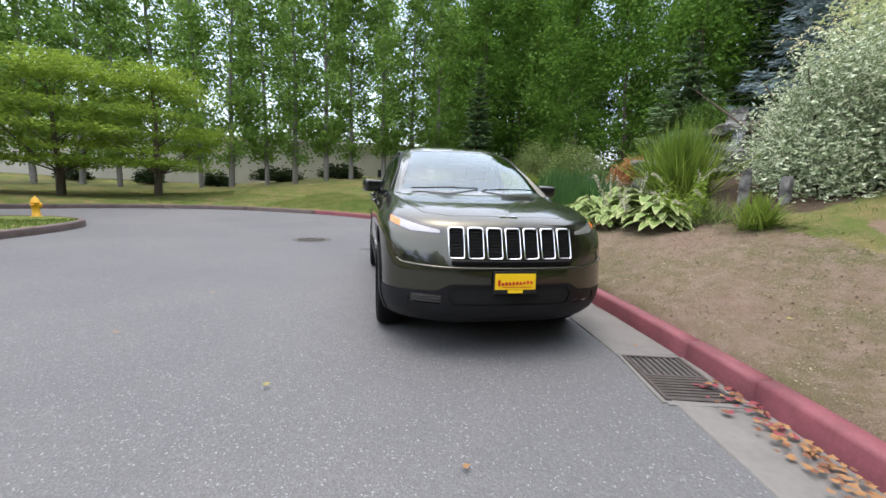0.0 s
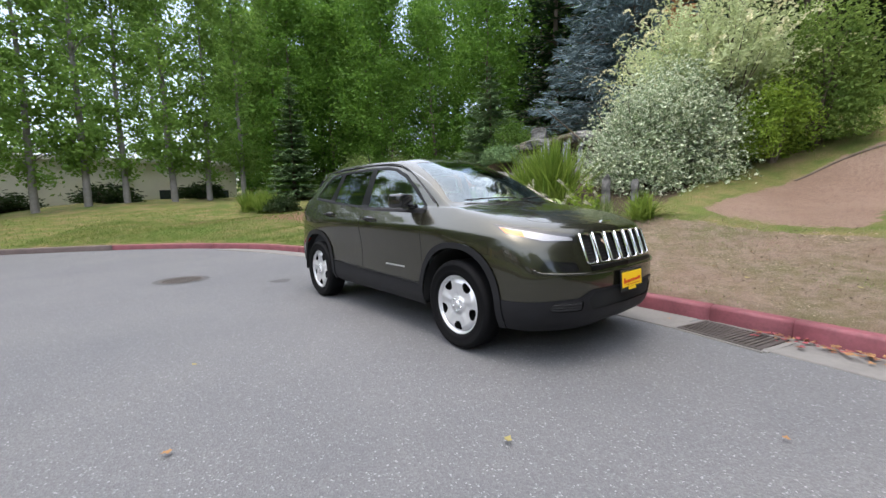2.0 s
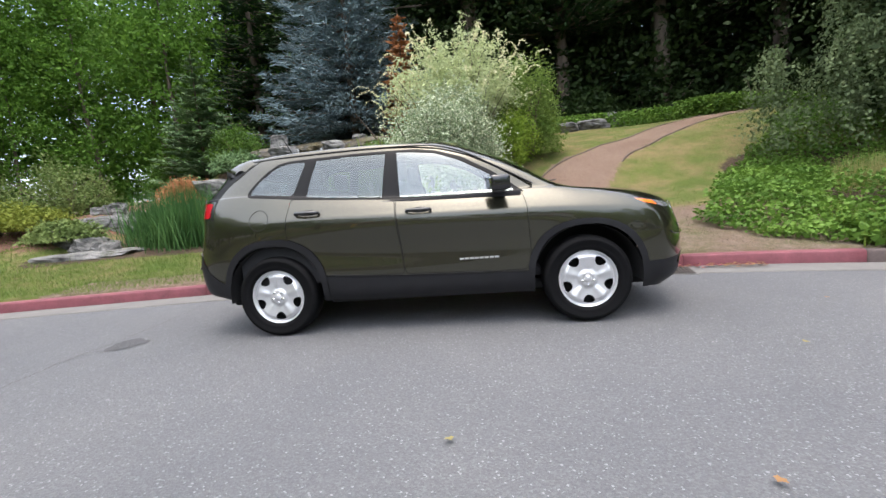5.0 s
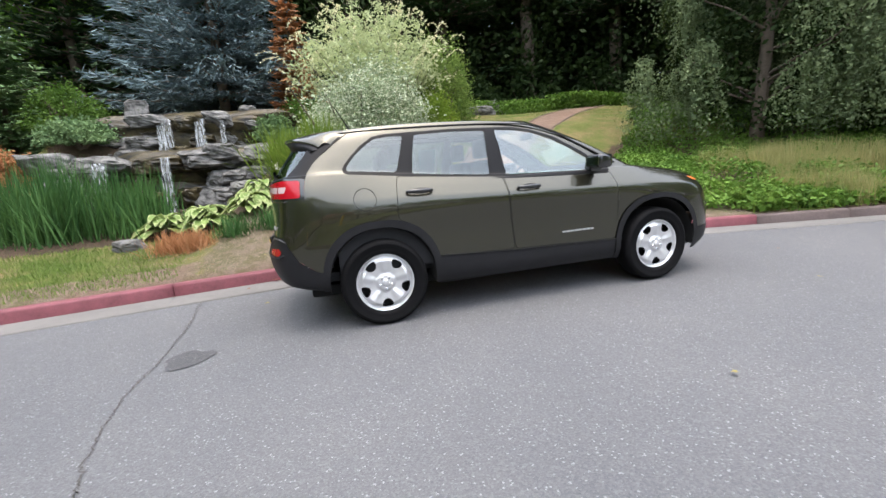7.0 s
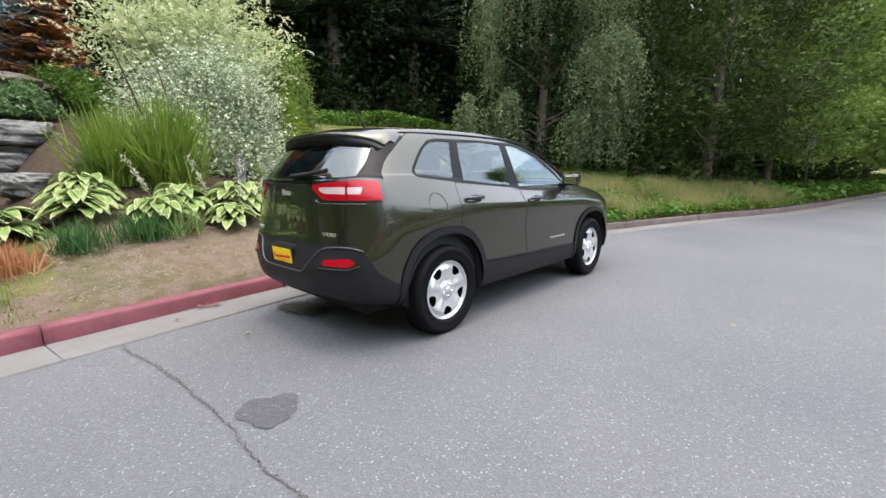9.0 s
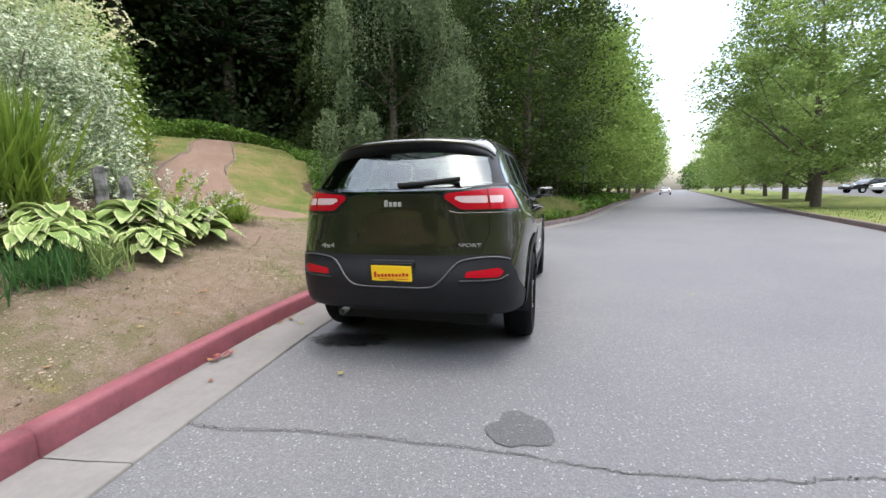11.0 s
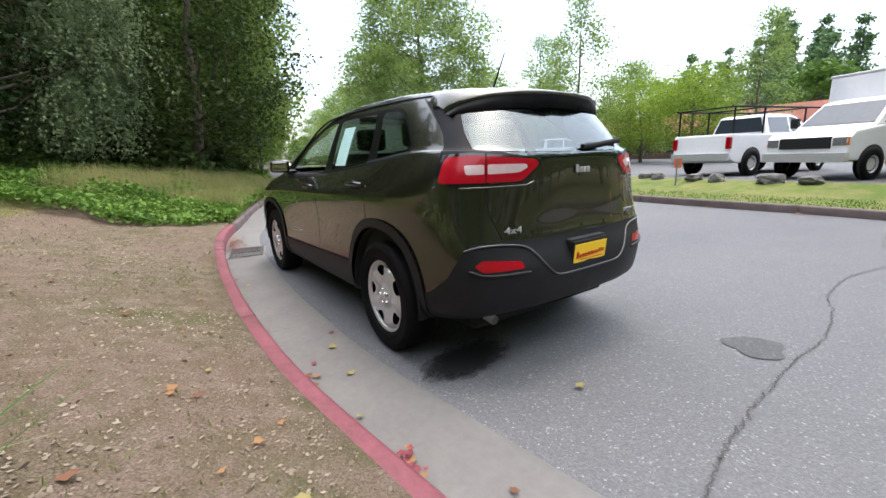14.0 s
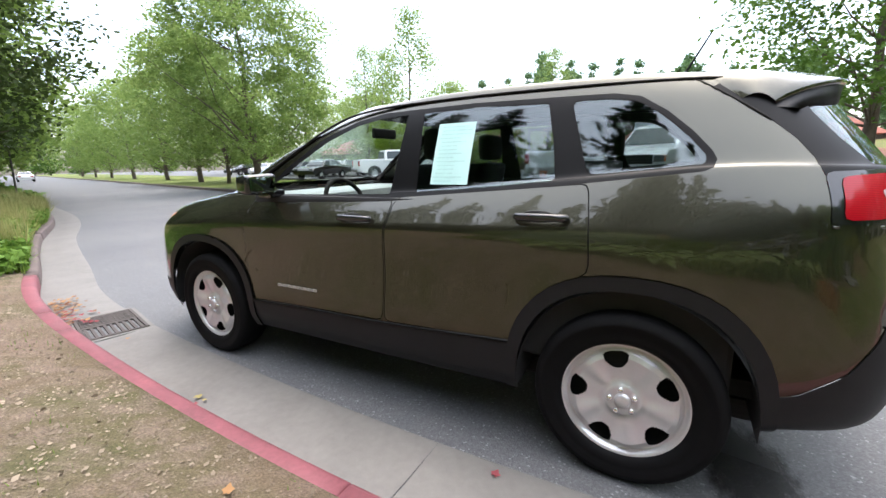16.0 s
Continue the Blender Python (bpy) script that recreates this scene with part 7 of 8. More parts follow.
keep = np.sin(p[:, 0] * 1.7 + 2) * np.sin(p[:, 1] * 1.2) + rnd.normal(0, .3, len(p)) + smooth01(2.6, 3.8, d) * 2 > .0
p, d = p[keep], d[keep]
p[:, 2] += rnd.uniform(.0, .18, len(p)) + lump(p, .34, 2.3) * rnd.uniform(.2, 1, len(p)) * smooth01(.2, .8, d)
v, f = leaf_quads(p, .075, rnd, .5, .7)
tagged(from_arrays("meadow_weeds", v, f, L["ivy"]), "low green weeds spreading through the meadow grass", "weeds", kind="stuff")
p, d = scatter(rnd, 7000, 4.9, 15, .1, .8)
p[:, 2] += rnd.uniform(.02, .2, len(p))
v, f = leaf_quads(p, .11, rnd, .7, .8)
tagged(from_arrays("kerb_ivy", v, f, L["ivy"]), "ivy trailing along the kerb", "ivy", kind="stuff")
p, d = scatter(rnd, 9000, 4.9, 15, .1, 1.1)
blade_field("kerb_weeds", "bright green weeds and grass along the kerb", p, .26, .006, L["blade"], rnd, .5)
p, d = scatter(rnd, 60000, -13, -3.6, .16, 4.6, lambda x, y, d: (d < 2.6) | (x < -8.6))
blade_field("lawn_grass", "short mown lawn grass", p, .06, .004, L["lawnblade"], rnd)
p, d = scatter(rnd, 11000, 0.4, 9, 2.0, 12, lambda x, y, d: ~ivy_zone(x, y, d) & (np.abs(np.hypot(x - np.interp(y, mid_line[:, 1], mid_line[:, 0]), 0)) > np.interp(y, mid_line[:, 1], half) * 1.25))
blade_field("bank_grass", "short yellowing grass on the bank", p, .05, .005, L["lawnblade"], rnd)
p, d = scatter(rnd, 3200, -3.5, 5.0, .16, 2.4)
q = p[(np.sin(p[:, 0] * 2.2) * np.sin(p[:, 1] * 3.1 + .5) > .25)]
blade_field("sparse_grass", "sparse thin grass in the dry litter", q, .03, .0025, L["lawnblade"], rnd)
# far lawn and verge
fi, fd = rnd.uniform(165, 225, 16000), rnd.uniform(.16, 9, 16000)
lerp_at = lambda a, i: np.column_stack([np.interp(i, np.arange(len(a)), a[:, j]) for j in (0, 1)])
far_xy = lerp_at(KERB, fi) + lerp_at(KN, fi) * fd[:, None]
far_p = np.column_stack([far_xy, garden_height(far_xy[:, 0], far_xy[:, 1], fd)])
blade_field("far_lawn_grass", "mown lawn grass on the far slope", far_p, .045, .012, L["lawnblade"], rnd)
vk = rnd.uniform(40, 112, 16000)
vp = lerp_at(SOUTH, vk) + lerp_at(SN, vk) * rnd.uniform(.16, 4.0, 16000)[:, None]
blade_field("verge_grass", "mown grass on the verge", np.column_stack([vp, np.full(16000, .14)]), .05, .010, L["lawnblade"], rnd)

# dry litter: small bark chips and leaves lying on the ground
p, d = scatter(rnd, 30000, -4.5, 5.4, .16, 2.8)
p[:, 2] += .006
v, f = leaf_quads(p, rnd.choice([.011, .017, .026], len(p), p=[.5, .4, .1]), rnd, .9, .6)
tagged(from_arrays("leaf_litter", v, f, leaf_mat("dry_chips", (0.06, 0.045, 0.03), (0.40, 0.33, 0.25), .8, .05)), "small dry leaves and bark chips on the ground", "litter", kind="stuff")


def fallen_leaf(x, y, z, s, mat, turn, nm="fallen_leaf", lb="single fallen leaf curled on the ground", group="fallen leaves"):
    """A curled lobed leaf."""
    k = np.arange(10) * math.pi / 5
    r = s * np.where(np.arange(10) % 2, .34, .55) * (1 + .25 * np.cos(k))
    v = np.vstack([[(0, 0, .004)], np.column_stack([r * np.cos(k), r * np.sin(k) * .8, .004 + .25 * s * (np.cos(k * 1.0) ** 2) * .5])])
    f = np.array([[0, 1 + i, 1 + (i + 1) % 10] for i in range(10)])
    o = from_arrays(nm, v, f, mat)
    o.matrix_world = pose(x, y, z, rnd.uniform(-8, 8), rnd.uniform(-8, 8), turn)
    return tagged(o, lb, "leaf", group)


LM = [leaf_mat("leaf_red", (0.16, 0.03, 0.035), (0.26, 0.075, 0.085), .6, .1), leaf_mat("leaf_tan", (0.2, 0.10, 0.045), (0.32, 0.19, 0.09), .7, .1), leaf_mat("leaf_yellow", (0.2, 0.17, 0.06), (0.28, 0.24, 0.1), .6, .1), leaf_mat("leaf_brown", (0.12, 0.05, 0.03), (0.2, 0.1, 0.06), .8, .1)]
for k in range(120):
    t = rnd.uniform(0, 1) ** .8
    x = 2.75 + 1.15 * t
    ky = float(np.interp(-x, -KERB[:130, 0], KERB[:130, 1]))
    fallen_leaf(x, ky - .03 - abs(rnd.normal(0, .11)), .014 + rnd.uniform(0, .03), rnd.uniform(.03, .06), LM[rnd.choice([0, 0, 1, 3])] if t < .6 else LM[rnd.choice([1, 1, 3])], rnd.uniform(0, 360), lb="red and tan fallen leaf by the drain", group="leaves by the drain")
for k in range(18):
    x = rnd.uniform(-4.5, 2.3)
    ky = float(np.interp(-x, -KERB[:170, 0], KERB[:170, 1]))
    fallen_leaf(x, ky - .02 - abs(rnd.normal(0, .12)), .014, rnd.uniform(.03, .07), LM[rnd.choice([0, 1, 2, 3])], rnd.uniform(0, 360), lb="small fallen leaf in the gutter", group="leaves in the gutter")
for k in range(22):
    x, y = -2.42 + rnd.normal(0, .06), 1.355 + rnd.normal(0, .03)
    fallen_leaf(x, y, .014 + rnd.uniform(0, .02), rnd.uniform(.025, .05), LM[rnd.choice([0, 0, 1])], rnd.uniform(0, 360), lb="pink-red fallen leaf heaped in the gutter", group="leaf heap in the gutter")
for x, y, s, m in ((2.518, -1.604, .05, 2), (-2.468, .311, .06, 2), (-1.55, 1.25, .06, 2), (-1.15, 1.2, .07, 2), (3.4, -.6, .04, 1), (-.9, 1.12, .05, 0), (0.3, -2.6, .05, 2), (1.5, -2.9, .05, 1)):
    fallen_leaf(x, y, .012, s, LM[m], rnd.uniform(0, 360), lb="yellow fallen leaf on the asphalt")
for k in range(60):
    x = rnd.uniform(-2, 12)
    ky = float(np.interp(-x, -SOUTH[:105, 0], SOUTH[:105, 1]))
    fallen_leaf(x, ky + abs(rnd.normal(0, .15)), .012, rnd.uniform(.05, .09), LM[rnd.choice([0, 1, 3])], rnd.uniform(0, 360), lb="red fallen leaf along the verge kerb", group="leaves on the verge side")
for k in range(40):
    x, y = rnd.uniform(-4, 4), rnd.uniform(1.75, 3.3)
    fallen_leaf(x, y, ground_z(x, y) + .01, rnd.uniform(.03, .06), LM[rnd.choice([1, 1, 2, 3])], rnd.uniform(0, 360), lb="dry leaf on the litter", group="leaves on the litter")


# ---- road details ----
def ribbon(pts, w, z, rnd):
    p = np.asarray(pts, float)
    d = np.gradient(p, axis=0)
    d /= np.linalg.norm(d, axis=1, keepdims=True)
    n = np.column_stack([-d[:, 1], d[:, 0]])
    wl, wr = (w * rnd.uniform(.3, 1.2, len(p)) for _ in (0, 1))
    v = np.stack([np.column_stack([p - n * wl[:, None], np.full(len(p), z)]), np.column_stack([p + n * wr[:, None], np.full(len(p), z)])], 1)
    return v.reshape(-1, 3), grid_faces(len(p), 2)


rnd = np.random.default_rng(140)
crack_line = spline([(-3.2, .98), (-3.2, .55), (-3.13, .1), (-3.09, -.3), (-3.04, -.65), (-3.03, -1.1), (-3.01, -1.5), (-2.93, -2.0), (-2.80, -2.55), (-2.80, -3.4), (-2.95, -4.3), (-2.7, -5.6), (-2.75, -7.6)], 24)
crack_line = crack_line + np.cumsum(rnd.normal(0, .006, crack_line.shape), 0) * .5 + rnd.normal(0, .008, crack_line.shape)
v, f = ribbon(crack_line, .005, .0065, rnd)
tagged(from_arrays("road_crack", v, f[:, ::-1], M["crack"]), "long wandering crack across the asphalt", "crack", kind="structure")
a = np.linspace(0, 2 * math.pi, 40, endpoint=False)
pr = 1 + .12 * np.sin(3 * a + 1) + .07 * np.sin(5 * a) + rnd.normal(0, .03, 40)
b2 = bmesh.new()
b2.faces.new([b2.verts.new((-2.86 + .16 * r * math.cos(t), -.92 + .165 * r * math.sin(t), .0055)) for t, r in zip(a, pr)])
tagged(part("asphalt_patch", b2, M["patch"]), "small dark asphalt patch beside the crack", "patch", kind="structure")
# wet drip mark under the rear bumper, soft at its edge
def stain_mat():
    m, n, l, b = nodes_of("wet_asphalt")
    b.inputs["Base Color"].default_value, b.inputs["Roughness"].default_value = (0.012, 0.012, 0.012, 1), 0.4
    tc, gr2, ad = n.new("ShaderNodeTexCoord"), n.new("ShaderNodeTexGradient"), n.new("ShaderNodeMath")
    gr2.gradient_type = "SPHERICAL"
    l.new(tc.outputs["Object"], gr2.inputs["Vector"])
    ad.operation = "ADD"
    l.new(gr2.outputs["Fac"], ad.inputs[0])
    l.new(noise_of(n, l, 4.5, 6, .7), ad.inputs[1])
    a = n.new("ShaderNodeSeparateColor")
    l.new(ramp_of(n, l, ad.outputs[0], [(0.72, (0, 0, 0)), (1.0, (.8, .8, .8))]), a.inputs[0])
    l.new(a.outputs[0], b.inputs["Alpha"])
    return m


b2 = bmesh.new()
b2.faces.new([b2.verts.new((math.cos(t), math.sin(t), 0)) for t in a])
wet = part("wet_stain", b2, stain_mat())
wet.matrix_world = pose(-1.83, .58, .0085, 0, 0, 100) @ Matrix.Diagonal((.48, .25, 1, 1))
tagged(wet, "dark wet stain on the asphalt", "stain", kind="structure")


def manhole(x, y, r):
    t = thing("manhole_cover", "worn cast-iron manhole cover set in the road", "manhole", (x, y, 0.0))
    v, f = lathe([(r, .004), (r * .93, .008), (r * .9, .004), (0.0, .005)], 40)
    o = from_arrays("rim", v[:, [0, 2, 1]], f, M["iron"], t)
    b2 = bmesh.new()
    for i in range(-5, 6):
        for j in range(-5, 6):
            if math.hypot(i, j) < 5.3:
                box(b2, (i * r * .155 - .018, j * r * .155 - .018, .004), (i * r * .155 + .018, j * r * .155 + .018, .010))
    part("tread_plate", b2, M["iron"], t)
    a = np.linspace(0, 2 * math.pi, 40, endpoint=False)
    b2 = bmesh.new()
    ring = [b2.verts.new((1.25 * r * math.cos(q), 1.25 * r * math.sin(q), .0035)) for q in a]
    b2.faces.new(ring)
    part("collar", b2, M["patch"], t)


manhole(-4.2, -2.1, .33)

# storm drain: two slotted grates in a frame, beside the kerb
gr = thing("storm_drain", "rusty iron storm drain with two slotted grates beside the kerb", "drain", (2.71, 1.02, 0.010), -13)
b2 = bmesh.new()
for lo, hi in (((-.335, -.215, -.04), (.335, -.19, .006)), ((-.335, .19, -.04), (.335, .215, .006)), ((-.335, -.19, -.04), (-.31, .19, .006)), ((.31, -.19, -.04), (.335, .19, .006)), ((-.012, -.19, -.04), (.012, .19, .005))):
    box(b2, lo, hi, .004)
part("frame", b2, M["iron"], gr)
b2 = bmesh.new()
box(b2, (-.32, -.2, -.16), (.32, .2, -.09))
part("sump", b2, M["gap"], gr)
for k in range(9):
    b2 = bmesh.new()
    box(b2, (-.17, -.011, -.045), (.17, .011, .003), .003)
    part("grate_bar", b2, M["iron"], gr).matrix_basis = pose(-.161, -.172 + k * .043, 0) @ Matrix.Diagonal((.86, 1, 1, 1))
for k in range(8):
    b2 = bmesh.new()
    box(b2, (-.013, -.19, -.045), (.013, .19, .003), .003)
    part("grate_bar", b2, M["iron"], gr).matrix_basis = pose(.03 + k * .0385, 0, 0)
# concrete round the grate, flush with the gutter
for lo, hi in (((-.36, -.245, -.03), (.36, -.218, -.001)), ((-.36, .218, -.03), (.36, .27, -.001)), ((.338, -.218, -.03), (.385, .218, -.001)), ((-.375, -.218, -.03), (-.338, .218, -.001))):
    b2 = bmesh.new()
    box(b2, lo, hi, .003)
    part("drain_collar", b2, M["concrete"], gr)


# ---- hydrant, bollard, stake ----
hy = thing("fire_hydrant", "yellow cast-iron fire hydrant on the corner", "hydrant", (-6.98, -8.95, .13))
hy.scale = (.68, .68, .68)
v, f = lathe([(.0, .0), (.17, .0), (.17, .04), (.115, .05), (.115, .48), (.15, .49), (.15, .54), (.125, .56), (.115, .62), (.07, .69), (.03, .71), (.03, .76), (0, .76)], 24)
from_arrays("barrel", v[:, [0, 2, 1]], f, M["hydrant"], hy, smooth=True)
for dx, dy, r in ((1, 0, .05), (-1, 0, .05), (0, 1, .07)):
    v, f = tube([(0, 0, .42), (dx * .17, dy * .17, .42), (dx * .18, dy * .18, .42), (dx * .20, dy * .20, .42)], [r, r, r * 1.25, r * .6], 14)
    from_arrays("outlet", v, f, M["hydrant"], hy, smooth=True)
v, f = tube([(0, 0, -.2), (0, 0, .5), (0.02, 0, 1.0), (.02, 0, 1.02)], [.07, .07, .07, .0], 16)
bo = from_arrays("bollard", v, f, M["yellow"], smooth=True)
bo.matrix_world = pose(-3.3, -9.7, .16, 4, 4, 0)
tagged(bo, "yellow-painted steel bollard on the verge", "bollard")
st = thing("marker_stake", "thin wooden survey stake with orange flag on the verge", "stake", (2.2, -10.3, .22))
b2 = bmesh.new()
box(b2, (-.02, -.01, -.1), (.02, .01, .75), .003)
part("stake", b2, M["bark_pale"], st)
b2 = bmesh.new()
box(b2, (-.12, -.02, .52), (.10, -.013, .78), .003)
part("flag", b2, plain("orange_flag", (.6, .16, .08), .7), st)


# leaning road sign seen from behind, in the weeds by the road
sg_t = thing("road_sign", "small weathered road sign on a leaning post, seen from behind", "sign", (16.9, -2.35, ground_z(16.9, -2.35)), 20)
v, f = tube([(0, 0, -.2), (-.06, 0, 1.0), (-.16, .03, 2.2)], [.028, .028, .028], 8)
from_arrays("post", v, f, M["iron"], sg_t, smooth=True)
b2 = bmesh.new()
box(b2, (-.175, -.11, 1.82), (-.165, .15, 2.2), .004)
part("sign_plate", b2, plain("sign_back", (.1, .1, .1), .6), sg_t)


# ---- buildings ----
wb = thing("office_building", "long pale one-storey office building behind the poplars", "building")
b2 = bmesh.new()
box(b2, (-41, -36, -.5), (-31, 5.2, 4.3), .03)
part("wall", b2, M["wall_white"], wb)
b2 = bmesh.new()
box(b2, (-41.2, -36.2, 4.3), (-30.8, 5.4, 4.6), .03)
part("parapet", b2, M["wall_white"], wb)
for k in range(6):
    y = .25 + k * .74
    b2 = bmesh.new()
    box(b2, (-30.99, y, 1.64), (-30.95, y + .66, 2.5), .01)
    part("window", b2, M["window_dark"], wb)
for k, (x, y, r, sx) in enumerate([(-27.5, -15.5, .75, 2.2), (-27.5, -11.2, .75, 1.6), (-27.6, -7.0, .9, 2.4), (-27.5, -2.6, .8, 2.2), (-27.2, -20, .8, 2.4), (-27.5, 2.2, .7, 2.0)]):
    s = shrub("clipped_hedge", "low clipped dark green hedge below the building", g3(x, y), r, .95, 2400, .14, L["dark"], 700 + k, group="building hedges")
    s.scale = (1.0, sx, 1.0)


def gable_house(name, label, x0, x1, y0, y1, h, rise, wall, roof_mat, over=.8):
    t = thing(name, label, "building")
    b2 = bmesh.new()
    box(b2, (x0, y0, 0), (x1, y1, h), .02)
    part("wall", b2, wall, t)
    ym = (y0 + y1) / 2
    v = np.array([(x0 - over, y0 - over, h), (x1 + over, y0 - over, h), (x1 + over - 2.5, ym, h + rise), (x0 - over + 2.5, ym, h + rise), (x0 - over, y1 + over, h), (x1 + over, y1 + over, h)], float)
    b2 = bmesh.new()
    vs = [b2.verts.new(p) for p in v]
    for q in ((0, 1, 2, 3), (3, 2, 5, 4), (1, 5, 2), (0, 3, 4)):
        b2.faces.new([vs[k] for k in q])
    bmesh.ops.solidify(b2, geom=b2.faces[:], thickness=.2)
    part("roof", b2, roof_mat, t)
    n = int((x1 - x0) / 3)
    for k in range(n):
        b2 = bmesh.new()
        xa = x0 + .6 + k * 3
        box(b2, (xa, y1 - .02, 1.0), (xa + 1.8, y1 + .03, 2.2), .01)
        part("window", b2, M["window_dark"], t)
    return t


gable_house("red_roofed_building", "low brown building with a wide red roof beyond the car park", 5.5, 46, -56, -44, 2.9, 2.4, plain("brown_wall", (.12, .075, .055), .9, scale=1), M["roof_red"])
gable_house("red_roofed_building", "low brown building with a wide red roof beyond the car park", -16, 4, -62, -48, 3.0, 2.8, plain("tan_wall", (.2, .15, .1), .9, scale=1), M["roof_red"])

# wooded hill on the skyline
hx, hy2 = np.meshgrid(np.linspace(-140, 120, 40), np.linspace(-210, -95, 14), indexing="ij")
hz = 17 * smooth01(-95, -150, hy2) * (0.6 + .4 * np.sin(hx * .02 + .6)) * smooth01(125, 40, hx) - .3
tagged(from_arrays("hill", np.stack([hx, hy2, hz], -1).reshape(-1, 3), grid_faces(40, 14)[:, ::-1], M["soil"], smooth=True), "dark wooded hill on the skyline", "hill", kind="structure")
hill_z = lambda x, y: float(17 * smooth01(-95, -150, y) * (0.6 + .4 * math.sin(x * .02 + .6)) * smooth01(125, 40, x))
FAR = tree_meshes(40, 15, .5, 3.0, 60, 40, .7, .25, None, None, "cone", .6, .2)
fr = tree("distant_fir", "dark fir on the far hill", FAR, L["fir_light"], M["bark"], (0, -120, hill_z(0, -120)), group="hill firs")
put_copies(fr, [(x, y, s) for x, y, s in zip(rnd.uniform(-60, 55, 50), rnd.uniform(-145, -105, 50), rnd.uniform(.8, 1.3, 50))], rnd, hill_z)
BGT = tree_meshes(41, 11, 1.0, 4.4, 70, 26, .85, .25, None, None, "round", .9, .4)
bg_t = tree("distant_tree", "rounded green tree in the distance", BGT, L["lush"], M["bark"], (-30, -75, .1), group="far trees")
put_copies(bg_t, [(x, y, 1) for x, y in ((-45, -70), (-18, -85), (0, -80), (14, -72), (30, -68), (48, -75), (70, -80), (95, -70), (120, -60), (-8, -72), (150, -52), (180, -55), (210, -60), (200, -38), (160, -25), (130, -14), (175, -20), (215, -28), (-60, -50), (-48, -38), (240, -50))], rnd, ver)


# ---- parked vehicles ----
def prism(profile, wfun, bevel=.03):
    """A body from a side outline (x, z), its half width given by height."""
    b2 = bmesh.new()
    lf = [b2.verts.new((x, wfun(z), z)) for x, z in profile]
    rt = [b2.verts.new((x, -wfun(z), z)) for x, z in profile]
    n = len(profile)
    b2.faces.new(lf)
    b2.faces.new(rt[::-1])
    for k in range(n):
        b2.faces.new((lf[k], rt[k], rt[(k + 1) % n], lf[(k + 1) % n]))
    bmesh.ops.recalc_face_normals(b2, faces=b2.faces)
    if bevel:
        bmesh.ops.bevel(b2, geom=b2.edges[:], offset=bevel, segments=2, affect="EDGES", profile=.6)
    return b2


def side_panes(t, poly, wfun, mat, name="side_window"):
    for s in (1, -1):
        b2 = bmesh.new()
        a = [b2.verts.new((x, s * (wfun(z) + .004), z)) for x, z in poly]
        c = [b2.verts.new((x, s * (wfun(z) - .02), z)) for x, z in poly]
        n = len(poly)
        b2.faces.new(a)
        for k in range(n):
            b2.faces.new((a[k], c[k], c[(k + 1) % n], a[(k + 1) % n]))
        bmesh.ops.recalc_face_normals(b2, faces=b2.faces)
        part(name, b2, mat, t)


def cross_pane(t, p, q, wfun, mat, name):
    """A pane across the body between two points of its outline."""
    (x0, z0), (x1, z1) = p, q
    d = Vector((x1 - x0, 0, z1 - z0)).normalized()
    n = Vector((-d.z, 0, d.x)) * .008
    if n.z < 0:
        n = -n
    b2 = bmesh.new()
    a = [b2.verts.new(Vector((x, y, z)) + n) for x, y, z in ((x0, wfun(z0) - .08, z0), (x0, -wfun(z0) + .08, z0), (x1, -wfun(z1) + .08, z1), (x1, wfun(z1) - .08, z1))]
    b2.faces.new(a)
    part(name, b2, mat, t)


def road_wheels(t, xs, hw, r):
    tv2, tf2 = lathe([(r * .55, .09), (r * .62, .11), (r * .9, .11), (r, .07), (r, -.07), (r * .9, -.11), (r * .55, -.11)], 28)
    rv2, rf2 = lathe([(0, .06), (r * .2, .07), (r * .45, .05), (r * .58, .09), (r * .6, .1)], 28)
    for x in xs:
        for s in (1, -1):
            w = from_arrays("wheel", rv2, rf2[:, ::-1], M["silver"], t, smooth=True)
            w.matrix_basis = pose(x, s * (hw - .05), r, 0, 0, 0 if s > 0 else 180)
            from_arrays("tyre", tv2, tf2[:, ::-1], M["rubber"], w, smooth=True)
            av2, af2 = lathe([(r * 1.18, .0), (r * 1.18, .02), (0.0, .02)], 28)
            o = from_arrays("wheel_arch", av2, af2[:, ::-1], M["gap"], t)
            o.matrix_basis = pose(x, s * (hw - .016), r * 1.05, 0, 0, 0 if s > 0 else 180)


def lamp_box(t, name, lo, hi, mat):
    b2 = bmesh.new()
    box(b2, lo, hi, .012)
    part(name, b2, mat, t)


